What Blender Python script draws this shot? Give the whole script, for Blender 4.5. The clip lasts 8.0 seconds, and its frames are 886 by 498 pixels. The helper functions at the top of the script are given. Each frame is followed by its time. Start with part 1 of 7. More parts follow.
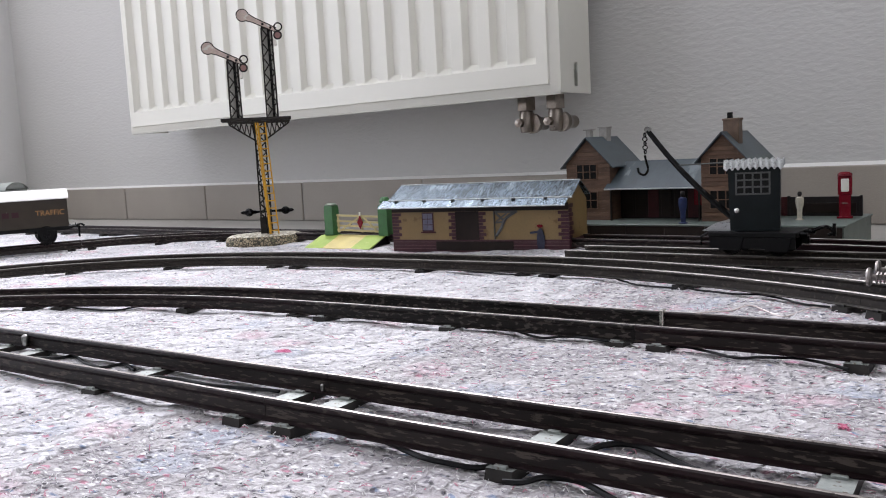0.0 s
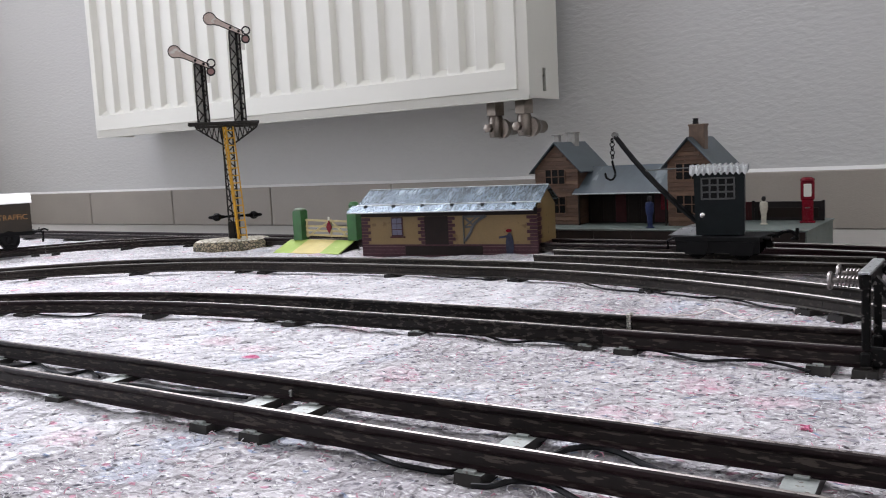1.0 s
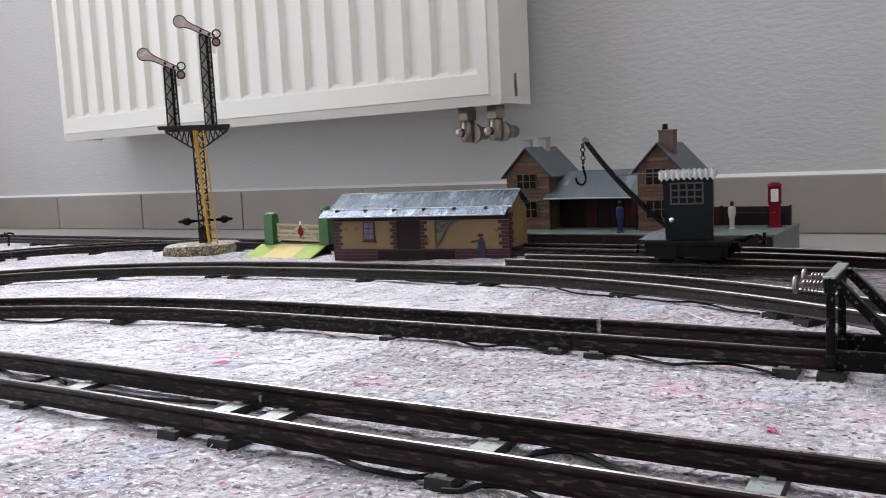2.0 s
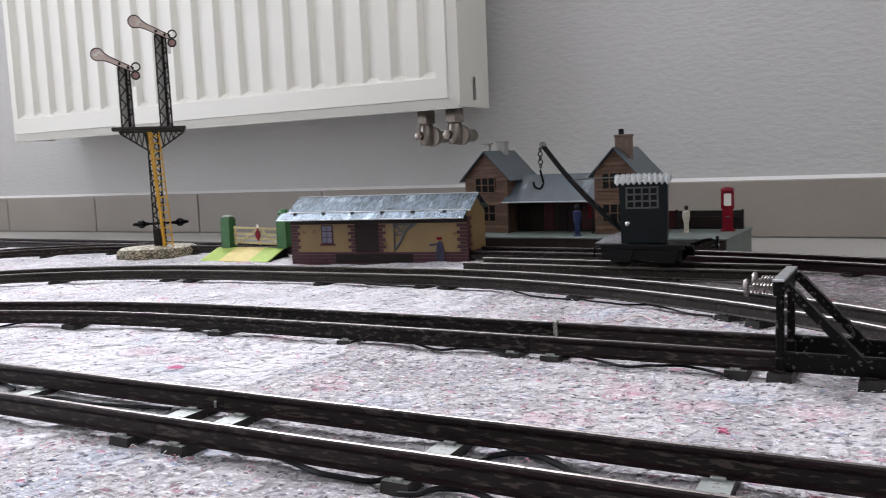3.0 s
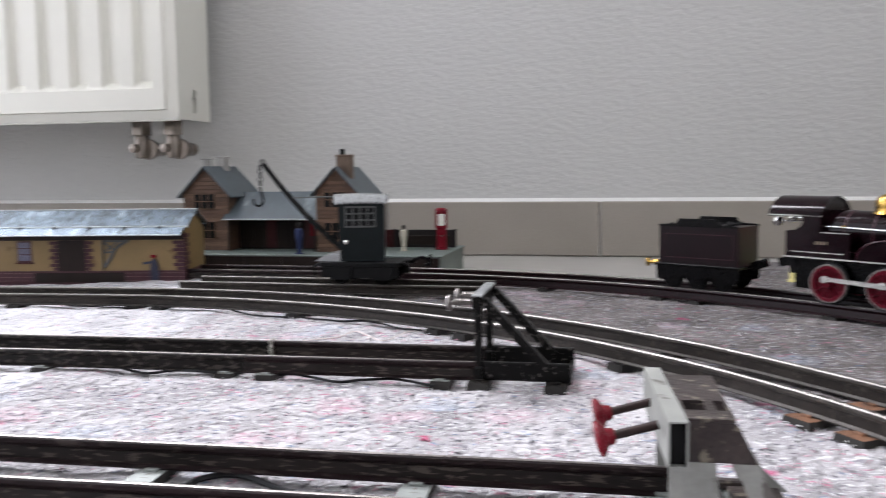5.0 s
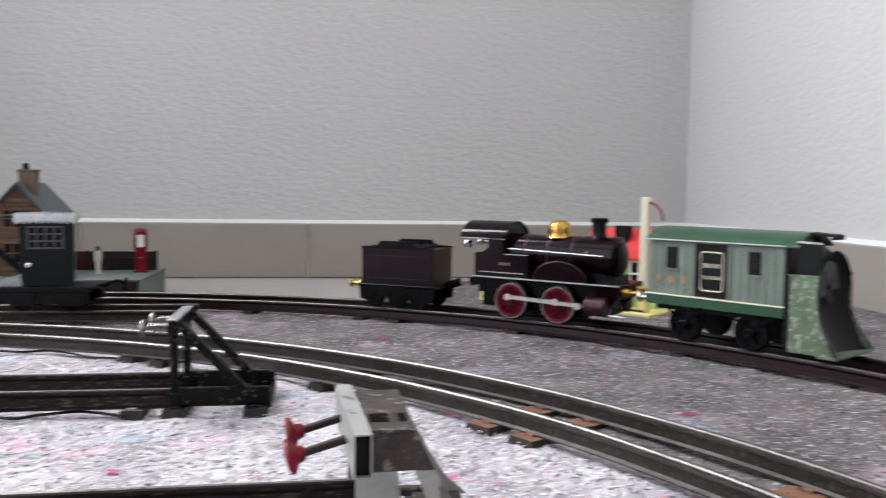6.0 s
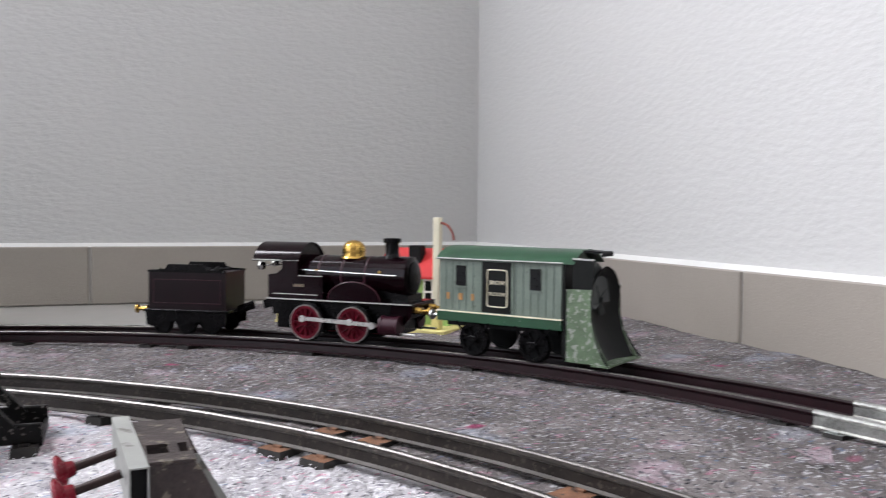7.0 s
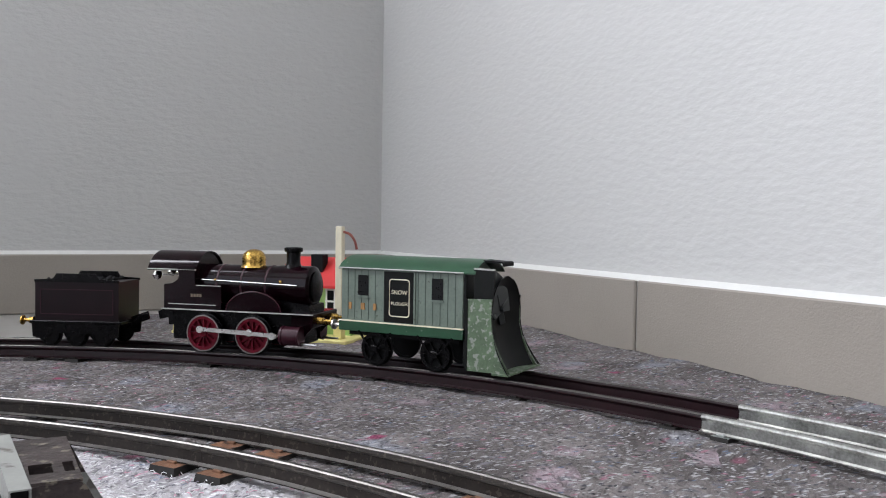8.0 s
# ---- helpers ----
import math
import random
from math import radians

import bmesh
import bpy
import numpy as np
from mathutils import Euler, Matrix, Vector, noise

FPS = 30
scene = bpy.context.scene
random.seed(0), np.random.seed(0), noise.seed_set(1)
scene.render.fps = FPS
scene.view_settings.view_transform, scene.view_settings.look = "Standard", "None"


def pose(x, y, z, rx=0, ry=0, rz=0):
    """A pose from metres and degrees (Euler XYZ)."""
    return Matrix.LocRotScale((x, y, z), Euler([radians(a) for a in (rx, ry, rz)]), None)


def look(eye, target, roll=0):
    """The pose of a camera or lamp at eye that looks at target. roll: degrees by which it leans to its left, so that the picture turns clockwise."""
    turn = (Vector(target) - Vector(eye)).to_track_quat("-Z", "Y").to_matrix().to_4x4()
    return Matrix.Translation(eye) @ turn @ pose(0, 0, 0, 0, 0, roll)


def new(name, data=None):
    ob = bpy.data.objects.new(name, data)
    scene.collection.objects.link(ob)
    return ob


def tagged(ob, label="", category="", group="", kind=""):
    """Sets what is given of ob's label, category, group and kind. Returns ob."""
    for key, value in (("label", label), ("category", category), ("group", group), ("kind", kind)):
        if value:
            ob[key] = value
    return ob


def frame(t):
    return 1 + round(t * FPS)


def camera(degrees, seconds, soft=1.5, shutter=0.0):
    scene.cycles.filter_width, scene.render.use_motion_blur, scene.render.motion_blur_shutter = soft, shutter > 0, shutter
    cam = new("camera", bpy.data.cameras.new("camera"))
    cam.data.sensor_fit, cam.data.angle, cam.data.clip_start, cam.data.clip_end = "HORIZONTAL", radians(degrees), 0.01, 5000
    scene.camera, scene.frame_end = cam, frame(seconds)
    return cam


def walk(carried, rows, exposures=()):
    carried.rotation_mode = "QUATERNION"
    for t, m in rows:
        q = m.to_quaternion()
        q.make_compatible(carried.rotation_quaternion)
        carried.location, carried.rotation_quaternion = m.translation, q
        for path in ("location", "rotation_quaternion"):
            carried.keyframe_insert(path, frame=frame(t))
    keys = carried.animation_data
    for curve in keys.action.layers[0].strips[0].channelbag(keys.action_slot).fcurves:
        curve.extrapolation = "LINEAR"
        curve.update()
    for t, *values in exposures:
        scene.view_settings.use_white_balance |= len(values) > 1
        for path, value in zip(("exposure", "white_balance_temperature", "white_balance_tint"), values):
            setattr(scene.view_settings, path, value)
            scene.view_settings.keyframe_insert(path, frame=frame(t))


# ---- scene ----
cam = camera(54.96, 8.0, soft=1.0, shutter=0.5)
# seconds, eye x, y, z in metres, pitch, roll, yaw in degrees
ROWS = [
    (0, -0.0000, 0.0000, 0.0993, -6.445, 3.051, 36.682),
    (0.5, 0.0000, 0.0003, 0.0992, -6.348, 2.996, 35.945),
    (1, 0.0007, -0.0003, 0.0995, -6.248, 2.934, 34.643),
    (2.5, 0.0019, -0.0002, 0.0997, -5.991, 2.626, 31.739),
    (3, 0.0027, -0.0003, 0.0999, -5.962, 2.450, 30.105),
    (3.5, 0.0041, -0.0009, 0.1001, -5.882, 2.153, 27.229),
    (4, 0.0061, -0.0012, 0.1001, -5.836, 1.518, 21.960),
    (4.2, 0.0066, -0.0014, 0.1005, -5.830, 1.434, 20.847),
    (5.3, 0.0131, -0.0028, 0.1006, -5.050, 0.091, 6.358),
    (5.5, 0.0146, -0.0042, 0.1010, -4.902, -0.336, 1.949),
    (6, 0.0173, -0.0076, 0.1013, -3.842, -0.680, -6.936),
    (6.5, 0.0198, -0.0095, 0.1020, -3.113, -0.992, -14.819),
    (7, 0.0215, -0.0119, 0.1019, -2.353, -0.498, -20.257),
    (7.5, 0.0221, -0.0125, 0.1021, -1.869, -0.668, -25.059),
    (8, 0.0225, -0.0128, 0.1028, -1.718, -0.907, -26.666),
]
EXPOSURES = [(0.0, 0.04, 6500, 17), (3.5, 0.12, 6500, 17), (5.5, 0.48, 6500, 16), (6.5, 0.48, 6500, 16), (7.5, 0.22, 6450, 16), (8.0, 0.13, 6400, 14)]
walk(cam, [(t, pose(x, y, z, 90 + pitch, roll, yaw)) for t, x, y, z, pitch, roll, yaw in ROWS], EXPOSURES)

# ---------------------------------------------------------------- the room's main measures
WALL_Y, RIGHT_X, LEFT_X, BACK_Y, CEIL_Z, FLOOR_Z = 1.047, 0.4616, -2.03, -4.2, 2.6, -0.006
WIN_X0, WIN_X1, WIN_Z0, WIN_Z1 = -1.75, -0.60, 0.86, 1.85
DOOR_Y0, DOOR_Y1, DOOR_Z0, DOOR_Z1 = -0.95, 0.45, 0.12, 2.10
RAIL_TOP, SLEEPER_TOP, GAUGE = 0.0138, 0.0056, 0.035

# ---------------------------------------------------------------- world and light
world = bpy.data.worlds.new("overcast_sky")
scene.world = world
world.use_nodes = True
wn = world.node_tree.nodes
sky = wn.new("ShaderNodeTexSky")
sky.sky_type, sky.sun_disc = "NISHITA", False
sky.sun_elevation, sky.sun_rotation = radians(40), radians(20)
wn["Background"].inputs["Strength"].default_value = 0.12
world.node_tree.links.new(sky.outputs["Color"], wn["Background"].inputs["Color"])

def daylight(name, width, height, energy, eye, way):
    """The sky's light that enters by one opening."""
    lamp = bpy.data.lights.new(name, "AREA")
    lamp.shape, lamp.size, lamp.size_y = "RECTANGLE", width - 0.06, height - 0.06
    lamp.energy, lamp.color = energy, (0.92, 0.96, 1.0)
    new(name, lamp).matrix_world = look(Vector(eye), Vector(eye) + Vector(way))


daylight("window_daylight", WIN_X1 - WIN_X0, WIN_Z1 - WIN_Z0, 88.0, ((WIN_X0 + WIN_X1) / 2, WALL_Y + 0.03, (WIN_Z0 + WIN_Z1) / 2), (0.0, -1.0, -0.1))
daylight("door_daylight", DOOR_Y1 - DOOR_Y0, DOOR_Z1 - DOOR_Z0, 17.0, (LEFT_X - 0.03, (DOOR_Y0 + DOOR_Y1) / 2, (DOOR_Z0 + DOOR_Z1) / 2), (1.0, 0.0, 0.0))

# ---------------------------------------------------------------- materials
def material(name, color, rough=0.6, metal=0.0, vary=0.12, scale=60.0, detail_scale=900.0, bump=0.0, bump_scale=400.0,
             spots=None, spot_scale=120.0, spot_amount=0.5, coat=0.0, object_random=0.0, stretch=(1, 1, 1), rough_vary=0.1, spec=0.5):
    """A surface of one base colour with variation at two scales, optional worn patches of a second colour, and relief."""
    m = bpy.data.materials.new(name)
    m.use_nodes = True
    nt = m.node_tree
    n, l = nt.nodes, nt.links
    b = n["Principled BSDF"]
    b.inputs["Metallic"].default_value = metal
    b.inputs["Specular IOR Level"].default_value = spec
    b.inputs["Coat Weight"].default_value = coat
    b.inputs["Coat Roughness"].default_value = 0.15
    tc = n.new("ShaderNodeTexCoord")
    mp = n.new("ShaderNodeMapping")
    mp.inputs["Scale"].default_value = stretch
    l.new(tc.outputs["Object"], mp.inputs["Vector"])

    def noise_node(s, d=3.0):
        q = n.new("ShaderNodeTexNoise")
        q.inputs["Scale"].default_value, q.inputs["Detail"].default_value = s, d
        l.new(mp.outputs["Vector"], q.inputs["Vector"])
        return q.outputs["Fac"]

    def math_node(op, a, c):
        q = n.new("ShaderNodeMath")
        q.operation = op
        for i, v in enumerate((a, c)):
            if isinstance(v, (int, float)):
                q.inputs[i].default_value = v
            else:
                l.new(v, q.inputs[i])
        return q.outputs[0]

    big, fine = noise_node(scale), noise_node(detail_scale)
    mix = math_node("ADD", math_node("MULTIPLY", big, 0.6), math_node("MULTIPLY", fine, 0.4))
    if object_random:
        info = n.new("ShaderNodeObjectInfo")
        mix = math_node("ADD", mix, math_node("MULTIPLY", math_node("SUBTRACT", info.outputs["Random"], 0.5), object_random))
    ramp = n.new("ShaderNodeMapRange")
    ramp.inputs["From Min"].default_value, ramp.inputs["From Max"].default_value = 0.3, 0.7
    ramp.inputs["To Min"].default_value, ramp.inputs["To Max"].default_value = 1 - vary, 1 + vary
    l.new(mix, ramp.inputs["Value"])
    sc = n.new("ShaderNodeVectorMath")
    sc.operation = "SCALE"
    sc.inputs[0].default_value = color[:3]
    l.new(ramp.outputs["Result"], sc.inputs["Scale"])
    out = sc.outputs["Vector"]
    if spots is not None:
        sp = noise_node(spot_scale, 4.0)
        st = n.new("ShaderNodeMapRange")
        edge = 0.74 - 0.35 * spot_amount
        st.inputs["From Min"].default_value, st.inputs["From Max"].default_value = edge, edge + 0.05
        l.new(sp, st.inputs["Value"])
        mx = n.new("ShaderNodeMix")
        mx.data_type = "RGBA"
        l.new(st.outputs["Result"], mx.inputs["Factor"])
        l.new(out, mx.inputs["A"])
        mx.inputs["B"].default_value = (*spots[:3], 1)
        out = mx.outputs["Result"]
    l.new(out, b.inputs["Base Color"])
    rr = n.new("ShaderNodeMapRange")
    rr.inputs["To Min"].default_value, rr.inputs["To Max"].default_value = max(0.03, rough - rough_vary), min(1, rough + rough_vary)
    l.new(fine, rr.inputs["Value"])
    l.new(rr.outputs["Result"], b.inputs["Roughness"])
    if bump:
        bp = n.new("ShaderNodeBump")
        bp.inputs["Strength"].default_value, bp.inputs["Distance"].default_value = 1.0, bump
        l.new(noise_node(bump_scale, 5.0), bp.inputs["Height"])
        l.new(bp.outputs["Normal"], b.inputs["Normal"])
    return m


WHITE_WALL = material("rough_pale_grey_wall_paint", (0.56, 0.556, 0.542), 0.85, vary=0.03, scale=3, detail_scale=120, bump=0.0007, bump_scale=170, stretch=(0.6, 0.6, 1.25), spec=0.25)
NORTH_WALL = material("coarse_pale_grey_wall_paint", (0.55, 0.546, 0.53), 0.85, vary=0.03, scale=3, detail_scale=120, bump=0.0014, bump_scale=165, stretch=(0.55, 0.55, 1.2), spec=0.25)
SOUTH_WALL = material("plain_south_wall_paint", (0.45, 0.43, 0.41), 0.85, vary=0.05, scale=3, detail_scale=120)
CEILING = material("white_ceiling_paint", (0.8, 0.8, 0.79), 0.9, vary=0.03, scale=4)
FLOOR_TILE = material("pale_floor_tile", (0.40, 0.385, 0.36), 0.4, vary=0.06, scale=5, detail_scale=60)
SKIRT_TILE = material("taupe_ceramic_tile", (0.315, 0.283, 0.247), 0.42, vary=0.07, scale=14, detail_scale=320, object_random=0.25, bump=0.0003, bump_scale=700)
GROUT = material("grey_grout", (0.42, 0.41, 0.39), 0.9, scale=200, detail_scale=1500)
CAULK = material("white_caulk", (0.74, 0.735, 0.71), 0.6, vary=0.05, scale=30, detail_scale=300)
ENAMEL = material("white_radiator_enamel", (0.745, 0.735, 0.665), 0.3, vary=0.012, scale=6, detail_scale=90, spec=0.5, rough_vary=0.02)
CHROME = material("nickel_plate", (0.60, 0.57, 0.52), 0.28, metal=1.0, vary=0.15, scale=80)
RAIL_DARK = material("browned_tinplate_rail", (0.0115, 0.0055, 0.0062), 0.44, vary=0.5, scale=70, detail_scale=900, spots=(0.042, 0.032, 0.029), spot_scale=520, spot_amount=0.45, rough_vary=0.2, spec=0.2, stretch=(0.35, 1, 1))
RAIL_SCUFF = material("scuffed_browned_rail", (0.008, 0.006, 0.0055), 0.42, vary=0.7, scale=70, detail_scale=500, spots=(0.062, 0.053, 0.047), spot_scale=600, spot_amount=0.55, rough_vary=0.2, spec=0.2, stretch=(0.4, 1, 1))
RAIL_STEEL = material("dull_steel_rail", (0.024, 0.019, 0.016), 0.4, metal=0.35, vary=0.6, scale=60, detail_scale=900, spots=(0.062, 0.050, 0.042), spot_scale=420, spot_amount=0.45, rough_vary=0.18, spec=0.35)
RAIL_MAROON = material("maroon_browned_rail", (0.012, 0.003, 0.0045), 0.36, vary=0.4, scale=70, detail_scale=900, spec=0.22)
RAIL_WEB = material("worn_tan_rail_web", (0.016, 0.012, 0.011), 0.5, vary=0.6, scale=60, detail_scale=700, spots=(0.075, 0.060, 0.052), spot_scale=520, spot_amount=0.55, rough_vary=0.2, spec=0.2, stretch=(0.3, 0.6, 1.8))
RAIL_BRIGHT = material("new_tinplate_rail", (0.31, 0.31, 0.295), 0.36, metal=1.0, vary=0.6, scale=60, detail_scale=700)
# lighter foot and head colours imitate reflections along the rails
RAIL_FOOT = material("steel_rail_foot_painted_reflection", (0.24, 0.226, 0.21), 0.36, metal=0.9, vary=0.4, scale=90, detail_scale=900, spots=(0.08, 0.07, 0.06), spot_scale=400, spot_amount=0.25)
RAIL_HEAD = material("rail_head_painted_highlight", (0.12, 0.113, 0.105), 0.36, metal=1.0, vary=0.3, scale=90, detail_scale=900, spots=(0.08, 0.07, 0.06), spot_scale=500, spot_amount=0.25)
RAIL_BROWN_HEAD = material("brown_rail_head_painted_highlight", (0.225, 0.203, 0.19), 0.42, metal=1.0, vary=0.45, scale=90, detail_scale=900, spots=(0.06, 0.05, 0.045), spot_scale=300, spot_amount=0.35)
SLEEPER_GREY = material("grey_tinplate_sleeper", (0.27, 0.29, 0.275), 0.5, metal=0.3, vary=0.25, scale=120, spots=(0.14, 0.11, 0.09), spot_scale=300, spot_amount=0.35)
SLEEPER_SIDE = material("dark_sleeper_side", (0.028, 0.026, 0.024), 0.55, vary=0.4, scale=120, spec=0.2)
SLEEPER_DARK = material("dark_tinplate_sleeper", (0.012, 0.010, 0.009), 0.45, metal=0.2, vary=0.4, scale=120, spots=(0.22, 0.20, 0.18), spot_scale=260, spot_amount=0.22, spec=0.25)
SLEEPER_RUST = material("rusted_sleeper", (0.17, 0.078, 0.040), 0.7, vary=0.45, scale=160, spots=(0.03, 0.02, 0.016), spot_scale=200, spot_amount=0.45, bump=0.0004, bump_scale=900)
BLACK_WIRE = material("black_wire_insulation", (0.006, 0.006, 0.007), 0.5, vary=0.2, spec=0.2)
BLACK = material("black_enamel", (0.0038, 0.0035, 0.0039), 0.24, vary=0.3, scale=90, spec=0.13)
BLACK_MATT = material("matt_black_paint", (0.006, 0.006, 0.0063), 0.6, vary=0.3, scale=90, detail_scale=700, spec=0.15)


def felt_material(name, low, high, bright, sheen, busy=1.0, crease=0.6):
    """Recycled underlay felt: grey wool with pressed flecks of white, pink, red, blue and dark thread."""
    m = bpy.data.materials.new(name)
    m.use_nodes = True
    nt = m.node_tree
    n, l = nt.nodes, nt.links
    b = n["Principled BSDF"]
    b.inputs["Roughness"].default_value, b.inputs["Specular IOR Level"].default_value = 0.95, 0.1
    b.inputs["Sheen Weight"].default_value = sheen
    b.inputs["Sheen Roughness"].default_value = 0.4
    tc = n.new("ShaderNodeTexCoord")
    warp = n.new("ShaderNodeTexNoise")
    warp.inputs["Scale"].default_value, warp.inputs["Detail"].default_value = 160, 2
    l.new(tc.outputs["Object"], warp.inputs["Vector"])
    off = n.new("ShaderNodeVectorMath")
    off.operation = "MULTIPLY_ADD"
    off.inputs[1].default_value = (0.004, 0.004, 0.0)
    l.new(warp.outputs["Color"], off.inputs[0])
    l.new(tc.outputs["Object"], off.inputs[2])
    cloud = n.new("ShaderNodeTexNoise")
    cloud.inputs["Scale"].default_value, cloud.inputs["Detail"].default_value = 22, 6
    l.new(off.outputs["Vector"], cloud.inputs["Vector"])
    base = n.new("ShaderNodeValToRGB")
    e = base.color_ramp.elements
    e[0].position, e[0].color = 0.30, (*low, 1)
    e[1].position, e[1].color = 0.66, (*high, 1)
    l.new(cloud.outputs["Fac"], base.inputs["Fac"])
    color = base.outputs["Color"]

    def flecks(cells, colour, share, seed, stretch):
        nonlocal color
        mp = n.new("ShaderNodeMapping")
        mp.inputs["Location"].default_value = (seed, seed * 1.7, 0)
        mp.inputs["Rotation"].default_value = (0, 0, seed * 2.1)
        mp.inputs["Scale"].default_value = (1, stretch, 1)
        l.new(off.outputs["Vector"], mp.inputs["Vector"])
        v = n.new("ShaderNodeTexVoronoi")
        v.inputs["Scale"].default_value = cells
        l.new(mp.outputs["Vector"], v.inputs["Vector"])
        sep = n.new("ShaderNodeSeparateColor")
        l.new(v.outputs["Color"], sep.inputs["Color"])
        pick = n.new("ShaderNodeMath")
        pick.operation = "LESS_THAN"
        pick.inputs[1].default_value = share if colour[1] > 0.9 * bright else share * busy
        l.new(sep.outputs["Red"], pick.inputs[0])
        core = n.new("ShaderNodeMapRange")
        core.inputs["From Min"].default_value, core.inputs["From Max"].default_value = 0.55, 0.25
        l.new(v.outputs["Distance"], core.inputs["Value"])
        fac = n.new("ShaderNodeMath")
        fac.operation = "MULTIPLY"
        l.new(pick.outputs[0], fac.inputs[0])
        l.new(core.outputs["Result"], fac.inputs[1])
        mx = n.new("ShaderNodeMix")
        mx.data_type = "RGBA"
        l.new(fac.outputs[0], mx.inputs["Factor"])
        l.new(color, mx.inputs["A"])
        mx.inputs["B"].default_value = (*colour, 1)
        color = mx.outputs["Result"]

    k = bright
    flecks(34, (0.74 * k, 0.58 * k, 0.64 * k), 0.16, 21.3, 1.2)
    flecks(30, (0.58 * k, 0.60 * k, 0.68 * k), 0.14, 23.9, 1.2)
    flecks(120, (0.38 * k, 0.36 * k, 0.40 * k), 0.20, 2.9, 1.8)
    flecks(210, (0.98 * k, 0.97 * k, 0.98 * k), 0.20, 1.3, 2.6)
    flecks(190, (0.72 * k, 0.36 * k, 0.46 * k), 0.075, 4.1, 2.2)
    flecks(230, (0.30 * k, 0.37 * k, 0.52 * k), 0.050, 8.3, 2.2)
    flecks(300, (0.19 * k, 0.18 * k, 0.21 * k), 0.13, 31.7, 1.3)
    flecks(380, (1.0 * k, 0.99 * k, 1.0 * k), 0.20, 9.7, 2.6)
    flecks(430, (0.08 * k, 0.075 * k, 0.085 * k), 0.07, 12.1, 1.3)
    flecks(80, (0.70 * k, 0.14 * k, 0.30 * k), 0.008, 15.5, 1.3)
    l.new(color, b.inputs["Base Color"])
    fuzz = n.new("ShaderNodeTexNoise")
    fuzz.inputs["Scale"].default_value, fuzz.inputs["Detail"].default_value = 170, 6
    l.new(off.outputs["Vector"], fuzz.inputs["Vector"])
    bp = n.new("ShaderNodeBump")
    bp.inputs["Strength"].default_value, bp.inputs["Distance"].default_value = 1.0, 0.010
    fold = n.new("ShaderNodeTexNoise")
    fold.inputs["Scale"].default_value, fold.inputs["Detail"].default_value, fold.inputs["Distortion"].default_value = 48, 2, 0.8
    l.new(tc.outputs["Object"], fold.inputs["Vector"])
    height = n.new("ShaderNodeMath")
    height.operation = "MULTIPLY_ADD"
    height.inputs[1].default_value = crease
    l.new(fold.outputs["Fac"], height.inputs[0])
    l.new(fuzz.outputs["Fac"], height.inputs[2])
    l.new(height.outputs[0], bp.inputs["Height"])
    l.new(bp.outputs["Normal"], b.inputs["Normal"])
    return m


FELT = felt_material("pale_recycled_felt", (0.338, 0.318, 0.338), (0.63, 0.602, 0.620), 0.80, 0.2)
# this copy of the felt is whitened to stand for brighter light westwards
FELT_FALLOFF_WHITE = felt_material("recycled_felt_falloff_white", (0.50, 0.485, 0.515), (0.78, 0.762, 0.79), 0.90, 0.3, 0.45, 1.7)
# the eastward loss of light on the felt is put into this darker colour
FELT_FALLOFF_DARK = felt_material("recycled_felt_falloff_dark", (0.074, 0.064, 0.062), (0.215, 0.192, 0.187), 0.43, 0.08)


# ---------------------------------------------------------------- mesh tools
def put(name, bm, mat, parent=None, label="", smooth=False):
    me = bpy.data.meshes.new(name)
    bm.normal_update()
    bm.to_mesh(me)
    bm.free()
    for m in (mat if isinstance(mat, (list, tuple)) else [mat]):
        me.materials.append(m)
    if smooth:
        me.polygons.foreach_set("use_smooth", [True] * len(me.polygons))
        me.set_sharp_from_angle(angle=radians(38))
    ob = new(name, me)
    if parent is not None:
        ob.parent = parent
    if label:
        ob["label"] = label
    return ob


def part(name, bm, mat, parent, label="", smooth=False):
    return put(name, bm, mat, parent, label, smooth)


def thing(name, m, label, category, group=""):
    ob = new(name)
    ob.empty_display_size = 0.01
    ob.matrix_world = m
    return tagged(ob, label, category, group)


def bm_new():
    return bmesh.new()


def box(bm, x0, x1, y0, y1, z0, z1, bev=0.0, m=None, mi=0):
    made = bmesh.ops.create_cube(bm, size=1.0)
    vs = made["verts"]
    for v in vs:
        v.co = Vector(((x0 + x1) / 2 + v.co.x * (x1 - x0), (y0 + y1) / 2 + v.co.y * (y1 - y0), (z0 + z1) / 2 + v.co.z * (z1 - z0)))
    faces = {f for v in vs for f in v.link_faces}
    if bev:
        r = bmesh.ops.bevel(bm, geom=list({e for f in faces for e in f.edges}), offset=bev, segments=1, affect="EDGES", profile=0.5)
        faces = set(r["faces"]) | {f for f in faces if f.is_valid}
        vs = list({v for f in faces for v in f.verts})
    for f in faces:
        f.material_index = mi
    if m is not None:
        bmesh.ops.transform(bm, matrix=m, verts=list({v for f in faces for v in f.verts}))
    return bm


